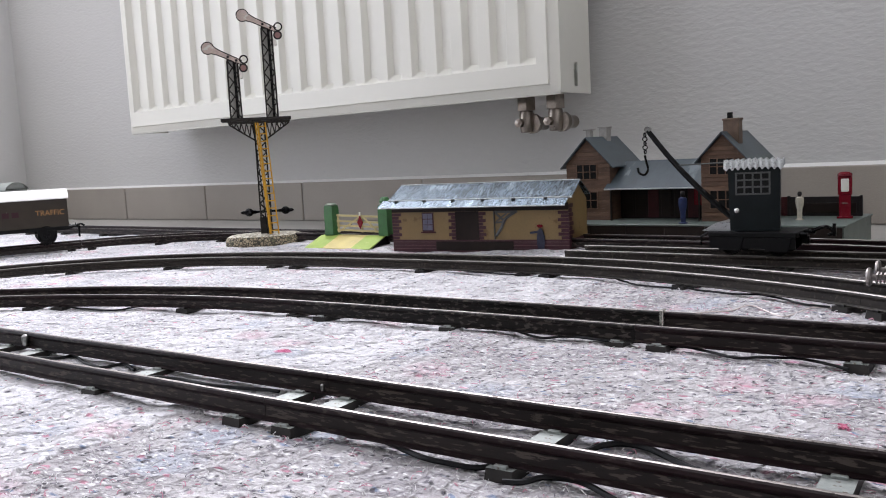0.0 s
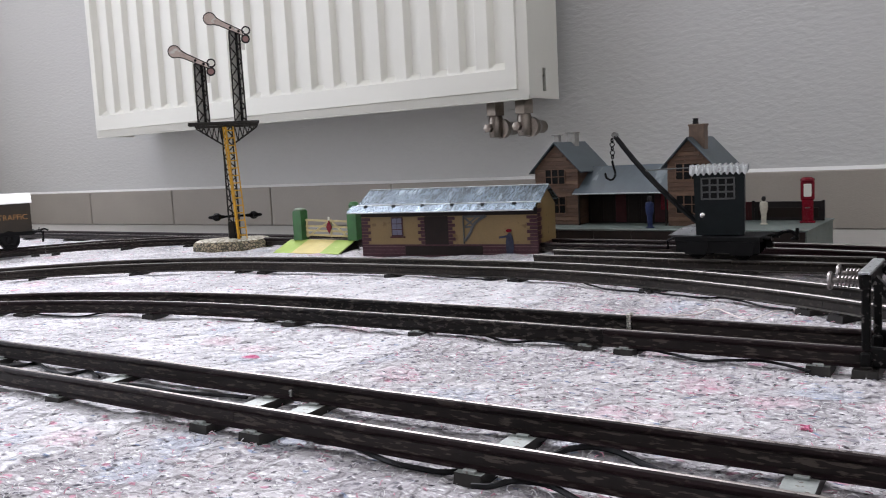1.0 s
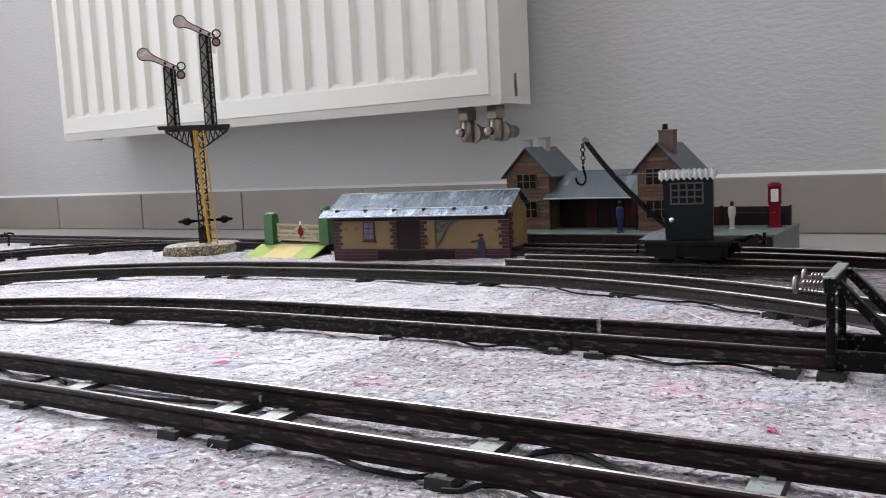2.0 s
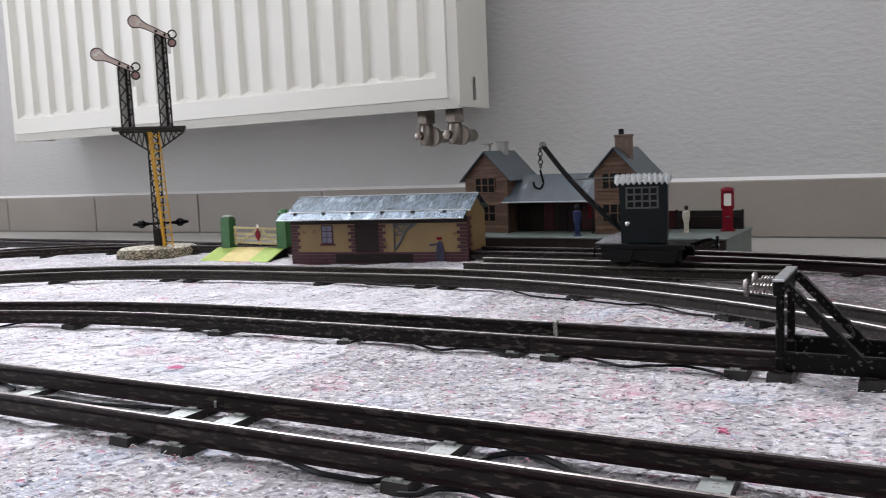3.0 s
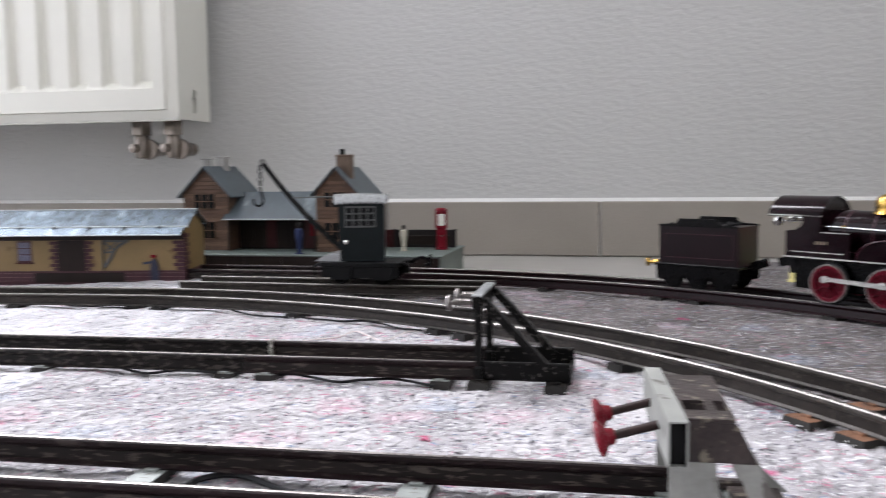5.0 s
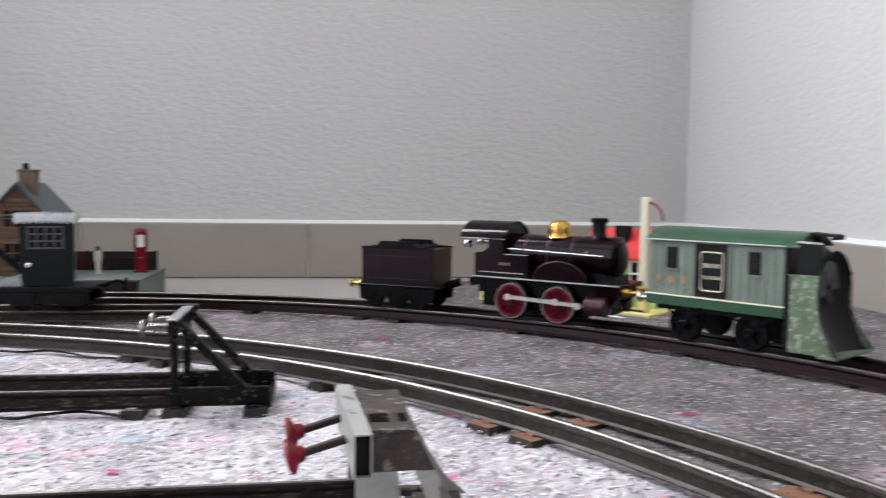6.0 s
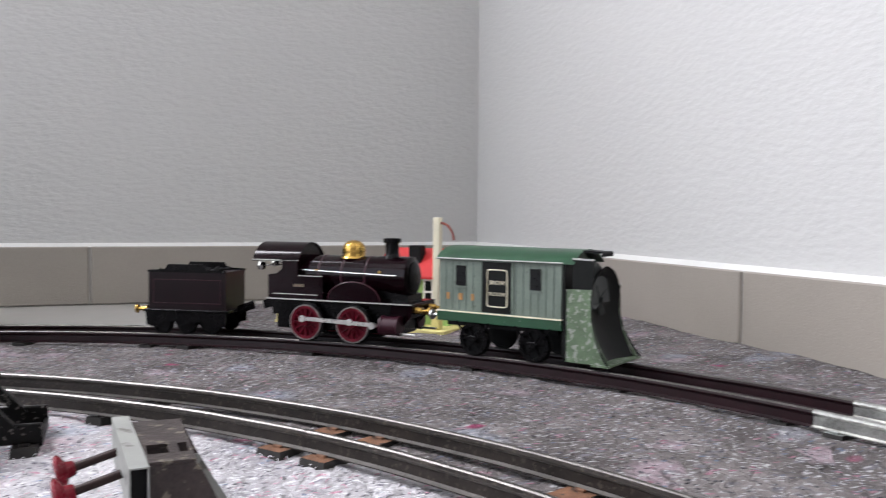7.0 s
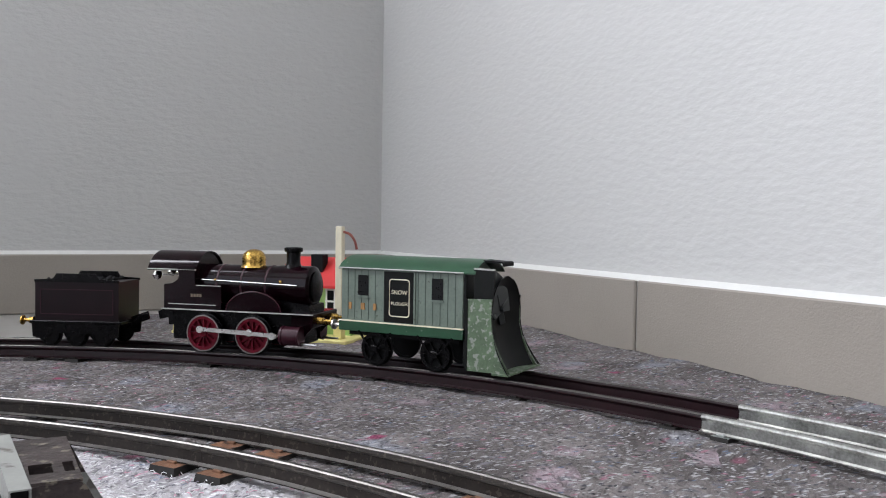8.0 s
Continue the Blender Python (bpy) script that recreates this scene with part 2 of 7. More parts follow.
def prism(bm, pts, axis, a, b, m=None, mi=0):
    """Extrudes a polygon of 2D points along an axis ('x', 'y' or 'z') from a to b."""
    def at(p, h):
        return {"x": (h, p[0], p[1]), "y": (p[0], h, p[1]), "z": (p[0], p[1], h)}[axis]
    lo = [bm.verts.new(at(p, a)) for p in pts]
    hi = [bm.verts.new(at(p, b)) for p in pts]
    k = len(pts)
    fs = [bm.faces.new(lo[::-1]), bm.faces.new(hi)]
    fs += [bm.faces.new((lo[i], lo[(i + 1) % k], hi[(i + 1) % k], hi[i])) for i in range(k)]
    for f in fs:
        f.material_index = mi
    bmesh.ops.recalc_face_normals(bm, faces=fs)
    if m is not None:
        bmesh.ops.transform(bm, matrix=m, verts=lo + hi)
    return bm


def lathe(bm, profile, seg=20, m=None, mi=0, cap=True):
    """Turns (radius, z) pairs about z."""
    rings = []
    for r, z in profile:
        rings.append([bm.verts.new((r * math.cos(2 * math.pi * i / seg), r * math.sin(2 * math.pi * i / seg), z)) for i in range(seg)] if r > 1e-7 else [bm.verts.new((0, 0, z))])
    fs = []
    for a, b in zip(rings, rings[1:]):
        for i in range(seg):
            j = (i + 1) % seg
            if len(a) == 1 and len(b) == 1:
                continue
            if len(a) == 1:
                fs.append(bm.faces.new((a[0], b[j], b[i])))
            elif len(b) == 1:
                fs.append(bm.faces.new((a[i], a[j], b[0])))
            else:
                fs.append(bm.faces.new((a[i], a[j], b[j], b[i])))
    for r in (rings[0], rings[-1]):
        if cap and len(r) > 1:
            fs.append(bm.faces.new(r))
    for f in fs:
        f.material_index = mi
    bmesh.ops.recalc_face_normals(bm, faces=fs)
    if m is not None:
        bmesh.ops.transform(bm, matrix=m, verts=[v for r in rings for v in r])
    return bm


def aim(p0, p1):
    d = Vector(p1) - Vector(p0)
    return Matrix.Translation(p0) @ d.to_track_quat("Z", "Y").to_matrix().to_4x4(), d.length


def rod(bm, p0, p1, r, r1=None, seg=10, mi=0):
    m, h = aim(p0, p1)
    return lathe(bm, [(r, 0), (r if r1 is None else r1, h)], seg, m, mi)


def bar(bm, p0, p1, w, t, mi=0):
    """A flat bar from p0 to p1, w wide and t thick."""
    m, h = aim(p0, p1)
    d = Vector(p1) - Vector(p0)
    if abs(d.z) > 0.93 * h:
        m = Matrix.Translation(p0) @ Vector((0, 0, 1)).rotation_difference(d).to_matrix().to_4x4()
        return box(bm, -w / 2, w / 2, -t / 2, t / 2, 0, h, 0, m, mi)
    return box(bm, -t / 2, t / 2, -w / 2, w / 2, 0, h, 0, m, mi)


def tube(bm, pts, r, seg=6, mi=0):
    """A round tube along a list of points."""
    pts = [Vector(p) for p in pts]
    rings = []
    for i, p in enumerate(pts):
        d = (pts[min(i + 1, len(pts) - 1)] - pts[max(i - 1, 0)]).normalized()
        q = d.to_track_quat("Z", "Y")
        rings.append([bm.verts.new(p + q @ Vector((r * math.cos(2 * math.pi * k / seg), r * math.sin(2 * math.pi * k / seg), 0))) for k in range(seg)])
    fs = []
    for a, b in zip(rings, rings[1:]):
        for k in range(seg):
            j = (k + 1) % seg
            fs.append(bm.faces.new((a[k], a[j], b[j], b[k])))
    fs += [bm.faces.new(rings[0][::-1]), bm.faces.new(rings[-1])]
    for f in fs:
        f.material_index = mi
    return bm


def bow(points, steps=8):
    """A smooth line through some points (Catmull-Rom)."""
    p = [Vector(q) for q in points]
    p = [2 * p[0] - p[1]] + p + [2 * p[-1] - p[-2]]
    out = []
    for i in range(1, len(p) - 2):
        for k in range(steps):
            t = k / steps
            out.append(0.5 * ((2 * p[i]) + (p[i + 1] - p[i - 1]) * t + (2 * p[i - 1] - 5 * p[i] + 4 * p[i + 1] - p[i + 2]) * t * t + (3 * p[i] - p[i - 1] - 3 * p[i + 1] + p[i + 2]) * t ** 3))
    out.append(p[-2])
    return out


# ---------------------------------------------------------------- the room
def slab(name, x0, x1, y0, y1, z0, z1, mat, label="", kind="structure"):
    bm = bm_new()
    box(bm, x0, x1, y0, y1, z0, z1)
    return tagged(put(name, bm, mat), label, kind=kind)


slab("floor", LEFT_X - 0.2, RIGHT_X + 0.2, BACK_Y - 0.2, WALL_Y + 0.25, FLOOR_Z - 0.12, FLOOR_Z, FLOOR_TILE, "pale tiled floor under the felt underlay")
slab("ceiling", LEFT_X - 0.2, RIGHT_X + 0.2, BACK_Y - 0.2, WALL_Y + 0.25, CEIL_Z, CEIL_Z + 0.15, CEILING, "plain white ceiling")
slab("wall_east", RIGHT_X, RIGHT_X + 0.2, BACK_Y - 0.2, WALL_Y + 0.25, FLOOR_Z, CEIL_Z, WHITE_WALL, "white wall with rough textured paint")
# south wall is out of view, set back and greyer to lower bounce light
slab("wall_south", LEFT_X, RIGHT_X, BACK_Y - 0.2, BACK_Y, FLOOR_Z, CEIL_Z, SOUTH_WALL, "unseen taupe wall added to close the room and limit bounce light")
bm = bm_new()
for y0, y1, z0, z1 in ((BACK_Y - 0.2, DOOR_Y0, FLOOR_Z, CEIL_Z), (DOOR_Y1, WALL_Y, FLOOR_Z, CEIL_Z), (DOOR_Y0, DOOR_Y1, FLOOR_Z, DOOR_Z0), (DOOR_Y0, DOOR_Y1, DOOR_Z1, CEIL_Z)):
    box(bm, LEFT_X - 0.2, LEFT_X, y0, y1, z0, z1)
tagged(put("wall_west", bm, WHITE_WALL), "white rough-painted wall with a tall window opening", kind="structure")
bm = bm_new()
for x0, x1, z0, z1 in ((LEFT_X - 0.2, WIN_X0, FLOOR_Z, CEIL_Z), (WIN_X1, RIGHT_X, FLOOR_Z, CEIL_Z), (WIN_X0, WIN_X1, FLOOR_Z, WIN_Z0), (WIN_X0, WIN_X1, WIN_Z1, CEIL_Z)):
    box(bm, x0, x1, WALL_Y, WALL_Y + 0.25, z0, z1)
tagged(put("wall_north", bm, NORTH_WALL), "white rough-painted wall with the window opening above radiator", kind="structure")


def skirting(name, m, length, first, pitch):
    """A tiled skirting in its own frame: x along the wall, y into the room; tiles with joints from first on, every pitch."""
    base = tagged(new(name), "taupe ceramic tile skirting with white caulk line", kind="structure")
    base.matrix_world = m
    bm = bm_new()
    prism(bm, [(0.0, 0.061), (0.0, 0.0652), (0.0016, 0.0644), (0.0060, 0.0622), (0.0082, 0.0608)], "x", 0.0, length)
    part("caulk", bm, CAULK, base, "white caulk bead")
    bm = bm_new()
    box(bm, 0, length, 0.0, 0.0065, FLOOR_Z, 0.0605)
    part("grout", bm, GROUT, base)
    cuts = [0.0] + [first + pitch * i for i in range(40) if 0.01 < first + pitch * i < length - 0.01] + [length]
    shared = {}
    for a, b in zip(cuts, cuts[1:]):
        key = round(b - a, 4)
        if key not in shared:
            bm = bm_new()
            box(bm, 0.0012, key - 0.0012, 0.0, 0.009, FLOOR_Z + 0.001, 0.0612, 0.0012)
            ob = part("tile", bm, SKIRT_TILE, base)
            shared[key] = ob.data
        else:
            ob = new("tile", shared[key])
            ob.parent = base
        ob.location.x = a


# back wall runs from the east corner to the west; its frame's x points west
skirting("baseboard_north", pose(RIGHT_X, WALL_Y, 0, 0, 0, 180), RIGHT_X - LEFT_X, RIGHT_X + 0.0201 - 0.2655, 0.2655)
skirting("baseboard_east", pose(RIGHT_X, BACK_Y, 0, 0, 0, 90), WALL_Y - 0.009 - BACK_Y, (0.509 - BACK_Y) % 0.2685, 0.2685)
skirting("baseboard_west", pose(LEFT_X, WALL_Y - 0.009, 0, 0, 0, -90), WALL_Y - 0.009 - BACK_Y, 0.2, 0.2685)


def window_unit():
    """The window over the radiator and the tall one in the west wall, both outside the view."""
    w = tagged(new("window_1"), "white framed window above the radiator", "window", kind="structure")
    w.location = (0, WALL_Y + 0.14, 0)
    bm = bm_new()
    for x0, x1, z0, z1 in ((WIN_X0, WIN_X0 + 0.05, WIN_Z0, WIN_Z1), (WIN_X1 - 0.05, WIN_X1, WIN_Z0, WIN_Z1), (WIN_X0 + 0.05, WIN_X1 - 0.05, WIN_Z0, WIN_Z0 + 0.05), (WIN_X0 + 0.05, WIN_X1 - 0.05, WIN_Z1 - 0.05, WIN_Z1)):
        box(bm, x0, x1, 0, 0.05, z0, z1)
    part("window_frame", bm, ENAMEL, w)
    w = tagged(new("window_2"), "white framed tall window in the west wall", "window", kind="structure")
    w.location = (LEFT_X - 0.15, 0, 0)
    bm = bm_new()
    for y0, y1, z0, z1 in ((DOOR_Y0, DOOR_Y0 + 0.05, DOOR_Z0, DOOR_Z1), (DOOR_Y1 - 0.05, DOOR_Y1, DOOR_Z0, DOOR_Z1), (DOOR_Y0 + 0.05, DOOR_Y1 - 0.05, DOOR_Z0, DOOR_Z0 + 0.05), (DOOR_Y0 + 0.05, DOOR_Y1 - 0.05, DOOR_Z1 - 0.05, DOOR_Z1)):
        box(bm, 0, 0.05, y0, y1, z0, z1)
    part("window_frame", bm, ENAMEL, w)


window_unit()


# ---------------------------------------------------------------- lines of the railway
def arc(cx, cy, r, a0, a1, step=1.5):
    k = max(2, int(abs(a1 - a0) / step))
    return [Vector((cx + r * math.cos(radians(a0 + (a1 - a0) * i / k)), cy + r * math.sin(radians(a0 + (a1 - a0) * i / k)), 0)) for i in range(k + 1)]


def line(a, b, k=6):
    a, b = Vector((*a, 0)), Vector((*b, 0))
    return [a.lerp(b, i / k) for i in range(k + 1)]


class Way:
    """A centre line that can be asked for a place and heading at a distance along it."""

    def __init__(self, pts):
        self.p = [pts[0]]
        for q in pts[1:]:
            if (q - self.p[-1]).length > 1e-4:
                self.p.append(q)
        self.s = [0.0]
        for a, b in zip(self.p, self.p[1:]):
            self.s.append(self.s[-1] + (b - a).length)
        self.length = self.s[-1]

    def at(self, d):
        d = min(max(d, 0), self.length)
        i = 0
        while i < len(self.s) - 2 and self.s[i + 1] < d:
            i += 1
        f = (d - self.s[i]) / (self.s[i + 1] - self.s[i])

        def tangent(k):
            return (self.p[min(k + 1, len(self.p) - 1)] - self.p[max(k - 1, 0)]).normalized()
        t = tangent(i).lerp(tangent(i + 1), f).normalized()
        return self.p[i].lerp(self.p[i + 1], f), t


W_NEAR = Way(line((-0.90, 0.197), (0.024, 0.2305), 20))
W_SECOND = Way(bow([(x, y, 0) for x, y in ((-0.80, 0.165), (-0.72, 0.248), (-0.63, 0.309), (-0.54, 0.348), (-0.45, 0.370), (-0.36, 0.380), (-0.25, 0.385), (-0.17, 0.388), (-0.055, 0.391))], 8))
T1C = (-0.3296, 0.0381, 0.5275)
W_INNER = Way(arc(*T1C, -8, 90)[:-1] + bow([(x, y, 0) for x, y in ((-0.3296, 0.5656), (-0.47, 0.556), (-0.60, 0.537), (-0.70, 0.500), (-0.775, 0.445), (-0.825, 0.375), (-0.85, 0.29))], 8))
OC = (-0.22, 0.1465, 0.5744)
W_OUTER = Way(line((0.345, -0.10), (0.3544, 0.12), 8) + arc(*OC, 0, 90)[1:] + line((-0.22, 0.7209), (-1.45, 0.735), 30)[1:])
W_CRANE = Way(bow([(x, y, 0) for x, y in ((-0.345, 0.645), (-0.25, 0.643), (-0.18, 0.643), (-0.13, 0.643), (-0.09, 0.643))], 8))
W_WEST = Way(bow([(x, y, 0) for x, y in ((-0.66, 0.728), (-0.74, 0.725), (-0.83, 0.713), (-0.905, 0.685), (-0.965, 0.642), (-1.003, 0.592), (-1.033, 0.535), (-1.056, 0.480), (-1.078, 0.42), (-1.098, 0.35))], 8))

BED_X, BED_Y, BED_STEP = -1.30, -0.15, 0.006


def bed_map():
    """How far each spot of a grid over the layout lies from the nearest track's centre line."""
    pts = np.array([w.at(w.length * i / int(w.length / 0.008))[0][:2] for w in (W_NEAR, W_SECOND, W_INNER, W_OUTER, W_CRANE, W_WEST) for i in range(int(w.length / 0.008) + 1)] + [(-0.055 + 0.006 * i, 0.391) for i in range(8)] + [(0.024 + 0.006 * i, 0.232) for i in range(6)])
    gx, gy = np.meshgrid(BED_X + BED_STEP * np.arange(300), BED_Y + BED_STEP * np.arange(170))
    near = np.full(gx.shape, 9.0)
    for x, y in pts:
        near = np.minimum(near, (gx - x) ** 2 + (gy - y) ** 2)
    return np.sqrt(near)


BED = bed_map()


def bed_rise(x, y):
    """The soft felt swells up round the sleepers that are pressed into it."""
    u, v = (x - BED_X) / BED_STEP, (y - BED_Y) / BED_STEP
    if not (0 <= u < 298 and 0 <= v < 168):
        return 0.0
    i, j = int(u), int(v)
    a, b = u - i, v - j
    d = (BED[j, i] * (1 - a) + BED[j, i + 1] * a) * (1 - b) + (BED[j + 1, i] * (1 - a) + BED[j + 1, i + 1] * a) * b
    k = min(1.0, max(0.0, (0.046 - d) / 0.020))
    out = min(1.0, max(0.0, (d - 0.013) / 0.008))
    return k * k * (3 - 2 * k) * (0.0014 + 0.0005 * out + 0.0006 * noise.noise((x * 33, y * 33, 6.6)))


def felt_height(x, y):
    """The felt's surface: gentle waves, and a fold pushed up against the east wall."""
    h = 0.0011 * noise.noise((x * 9, y * 9, 0.3)) + 0.0013 * noise.noise((x * 40, y * 40, 1.7)) + 0.0009 * noise.noise((x * 105, y * 105, 4.1)) + 0.0004
    h += 0.0030 * math.exp(-((x + 0.25) / 0.020) ** 2 - ((y - 0.335) / 0.085) ** 2)
    h += 0.034 * math.exp(-((x - 0.445) / 0.075) ** 2 - ((y - 0.845) / 0.075) ** 2)
    h += 0.008 * math.exp(-((x - 0.47) / 0.05) ** 2) / (1 + math.exp((y - 0.93) * 40)) * (0.6 + 0.6 * noise.noise((y * 7, 2.2, 0)))
    return h + bed_rise(x, y)


def felt_edge(x):
    """How far north the felt reaches: just past the outer track, and up to the skirting in the corner."""
    k = min(1.0, max(0.0, (x - 0.04) / 0.10))
    return 0.772 + 0.163 * k * k * (3 - 2 * k) + 0.005 * noise.noise((x * 11, 7.7, 0)) + 0.003 * noise.noise((x * 47, 3.3, 0))


def felt_sheet():
    xs = np.concatenate([np.linspace(-1.7, -0.8, 60), np.linspace(-0.79, RIGHT_X - 0.010, 250)])
    ys = np.concatenate([np.linspace(-1.6, 0.0, 30), np.linspace(0.006, 0.9, 180)])
    verts, faces = [], []
    nx, ny = len(xs), len(ys)
    edge = [felt_edge(x) for x in xs]
    for j, y in enumerate(ys):
        for i, x in enumerate(xs):
            yy = -1.6 + (y + 1.6) / 2.5 * (edge[i] + 1.6)
            verts.append((x, yy, felt_height(x, yy)))
    for j in range(ny - 1):
        for i in range(nx - 1):
            a = j * nx + i
            faces.append((a, a + 1, a + 1 + nx, a + nx))
    k = len(verts)
    for i in range(nx):
        x, y, z = verts[(ny - 1) * nx + i]
        verts.append((x, y + 0.001, FLOOR_Z))
    for i in range(nx - 1):
        a = (ny - 1) * nx + i
        faces.append((a, a + 1, k + i + 1, k + i))
    me = bpy.data.meshes.new("felt_underlay")
    me.from_pydata(verts, [], faces)
    me.materials.append(FELT)
    me.polygons.foreach_set("use_smooth", [True] * len(me.polygons))
    return tagged(new("felt_underlay", me), "grey recycled felt underlay with pink, white and blue flecks", "felt", kind="structure")


felt_sheet()


def falloff_dark_felt():
    """Same felt outside the inner loop and into the corner, darkened to imitate light falloff."""
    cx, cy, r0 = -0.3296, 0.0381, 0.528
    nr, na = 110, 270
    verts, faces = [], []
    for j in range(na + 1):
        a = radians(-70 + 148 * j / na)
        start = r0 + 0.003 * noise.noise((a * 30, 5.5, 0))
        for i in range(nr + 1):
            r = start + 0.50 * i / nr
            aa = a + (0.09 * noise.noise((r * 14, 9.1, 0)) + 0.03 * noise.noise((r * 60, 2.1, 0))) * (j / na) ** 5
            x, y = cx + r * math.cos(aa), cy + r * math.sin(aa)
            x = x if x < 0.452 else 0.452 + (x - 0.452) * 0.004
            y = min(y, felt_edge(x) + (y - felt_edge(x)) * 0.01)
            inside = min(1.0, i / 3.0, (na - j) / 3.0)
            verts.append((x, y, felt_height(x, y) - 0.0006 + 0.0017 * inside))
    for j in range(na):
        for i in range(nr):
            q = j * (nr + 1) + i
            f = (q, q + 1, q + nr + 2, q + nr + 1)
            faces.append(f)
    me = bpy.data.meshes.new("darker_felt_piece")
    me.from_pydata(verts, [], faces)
    me.materials.append(FELT_FALLOFF_DARK)
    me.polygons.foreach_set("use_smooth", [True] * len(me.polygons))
    return tagged(new("darker_felt_piece", me), "grey-purple recycled felt pushed up into the corner, darkened in colour for light falloff", "felt", kind="structure")


falloff_dark_felt()


def falloff_white_felt():
    """Western felt whitened to imitate stronger light, ragged edge along a low fold."""
    nx, ny = 190, 150
    verts, faces = [], []
    for j in range(ny + 1):
        v = j / ny
        for i in range(nx + 1):
            u = i / nx
            y0 = -0.10 + 0.86 * v
            east = -0.268 - 0.10 * max(0.0, 0.26 - y0) + 0.014 * noise.noise((y0 * 17, 4.4, 0)) + 0.006 * noise.noise((y0 * 80, 8.4, 0))
            x = -1.60 + (east + 1.60) * (1 - (1 - u) ** 1.8)
            y = -0.10 + (felt_edge(x) - 0.004 + 0.10) * v
            verts.append((x, y, felt_height(x, y) - 0.0005 + 0.0014 * min(1.0, (nx - i) / 4.0, (ny - j) / 3.0)))
    for j in range(ny):
        for i in range(nx):
            q = j * (nx + 1) + i
            faces.append((q, q + 1, q + nx + 2, q + nx + 1))
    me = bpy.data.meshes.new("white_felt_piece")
    me.from_pydata(verts, [], faces)
    me.materials.append(FELT_FALLOFF_WHITE)
    me.polygons.foreach_set("use_smooth", [True] * len(me.polygons))
    return tagged(new("white_felt_piece", me), "recycled felt under the western tracks, whitened in colour for stronger light", "felt", kind="structure")


falloff_white_felt()


# ---------------------------------------------------------------- railway track
# half of a rail's section: (sideways, up), foot, web and rolled head
RAIL_SECTION = [(-0.0032, 0.0), (0.0032, 0.0), (0.0032, 0.0006), (0.0009, 0.0012), (0.0005, 0.0058), (0.0012, 0.0066), (0.0017, 0.0078), (0.0014, 0.0090), (0.0008, 0.0096), (0.0, 0.0098),
                (-0.0008, 0.0096), (-0.0014, 0.0090), (-0.0017, 0.0078), (-0.0012, 0.0066), (-0.0005, 0.0058), (-0.0009, 0.0012), (-0.0032, 0.0006)]


def rail_mesh(way, d0, d1, side, lift=0.0, bright=False):
    k = max(2, int((d1 - d0) / 0.008))
    bm = bm_new()
    rings = []
    for i in range(k + 1):
        p, t = way.at(d0 + (d1 - d0) * i / k)
        nrm = Vector((-t.y, t.x, 0))
        z = SLEEPER_TOP + lift + 0.0002 * noise.noise((p.x * 20, p.y * 20, side))
        rings.append([bm.verts.new(p + nrm * (side * GAUGE / 2 + u) + Vector((0, 0, z + w * 0.837))) for u, w in RAIL_SECTION])
    c = len(RAIL_SECTION)
    for a, b in zip(rings, rings[1:]):
        for q in range(c):
            f = bm.faces.new((a[q], a[(q + 1) % c], b[(q + 1) % c], b[q]))
            f.material_index = 1 if (7 <= q <= 10 if bright else q in (8, 9)) else (2 if q in (2, 15) else (3 if q in (3, 14) else 0))
    bm.faces.new(rings[0][::-1])
    bm.faces.new(rings[-1])
    bmesh.ops.recalc_face_normals(bm, faces=bm.faces[:])
    return bm


def sleeper_mesh(length=0.0480, width=0.0086):
    """A pressed tinplate sleeper, hollow beneath, with turned-down sides and rail clips."""
    bm = bm_new()
    w, h, l = width / 2, SLEEPER_TOP, length / 2
    for v, q in zip(bmesh.ops.create_cube(bm, size=1.0)["verts"], range(8)):
        k = 1.0 if v.co.z < 0 else 0.9
        v.co = Vector((v.co.x * 2 * (w + 0.0008) * k, v.co.y * 2 * l * (1.0 if v.co.z < 0 else 0.96), h if v.co.z > 0 else 0.0))
    # the block's top takes the first material, its other faces the second
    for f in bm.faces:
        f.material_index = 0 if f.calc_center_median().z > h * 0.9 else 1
    for s in (-1, 1):
        for e in (-1, 1):
            y = s * GAUGE / 2 + e * 0.0042
            box(bm, -0.0022, 0.0022, y - 0.0008, y + 0.0008, h - 0.0001, h + 0.0010, 0.0002)
    return bm


SLEEPERS = {}


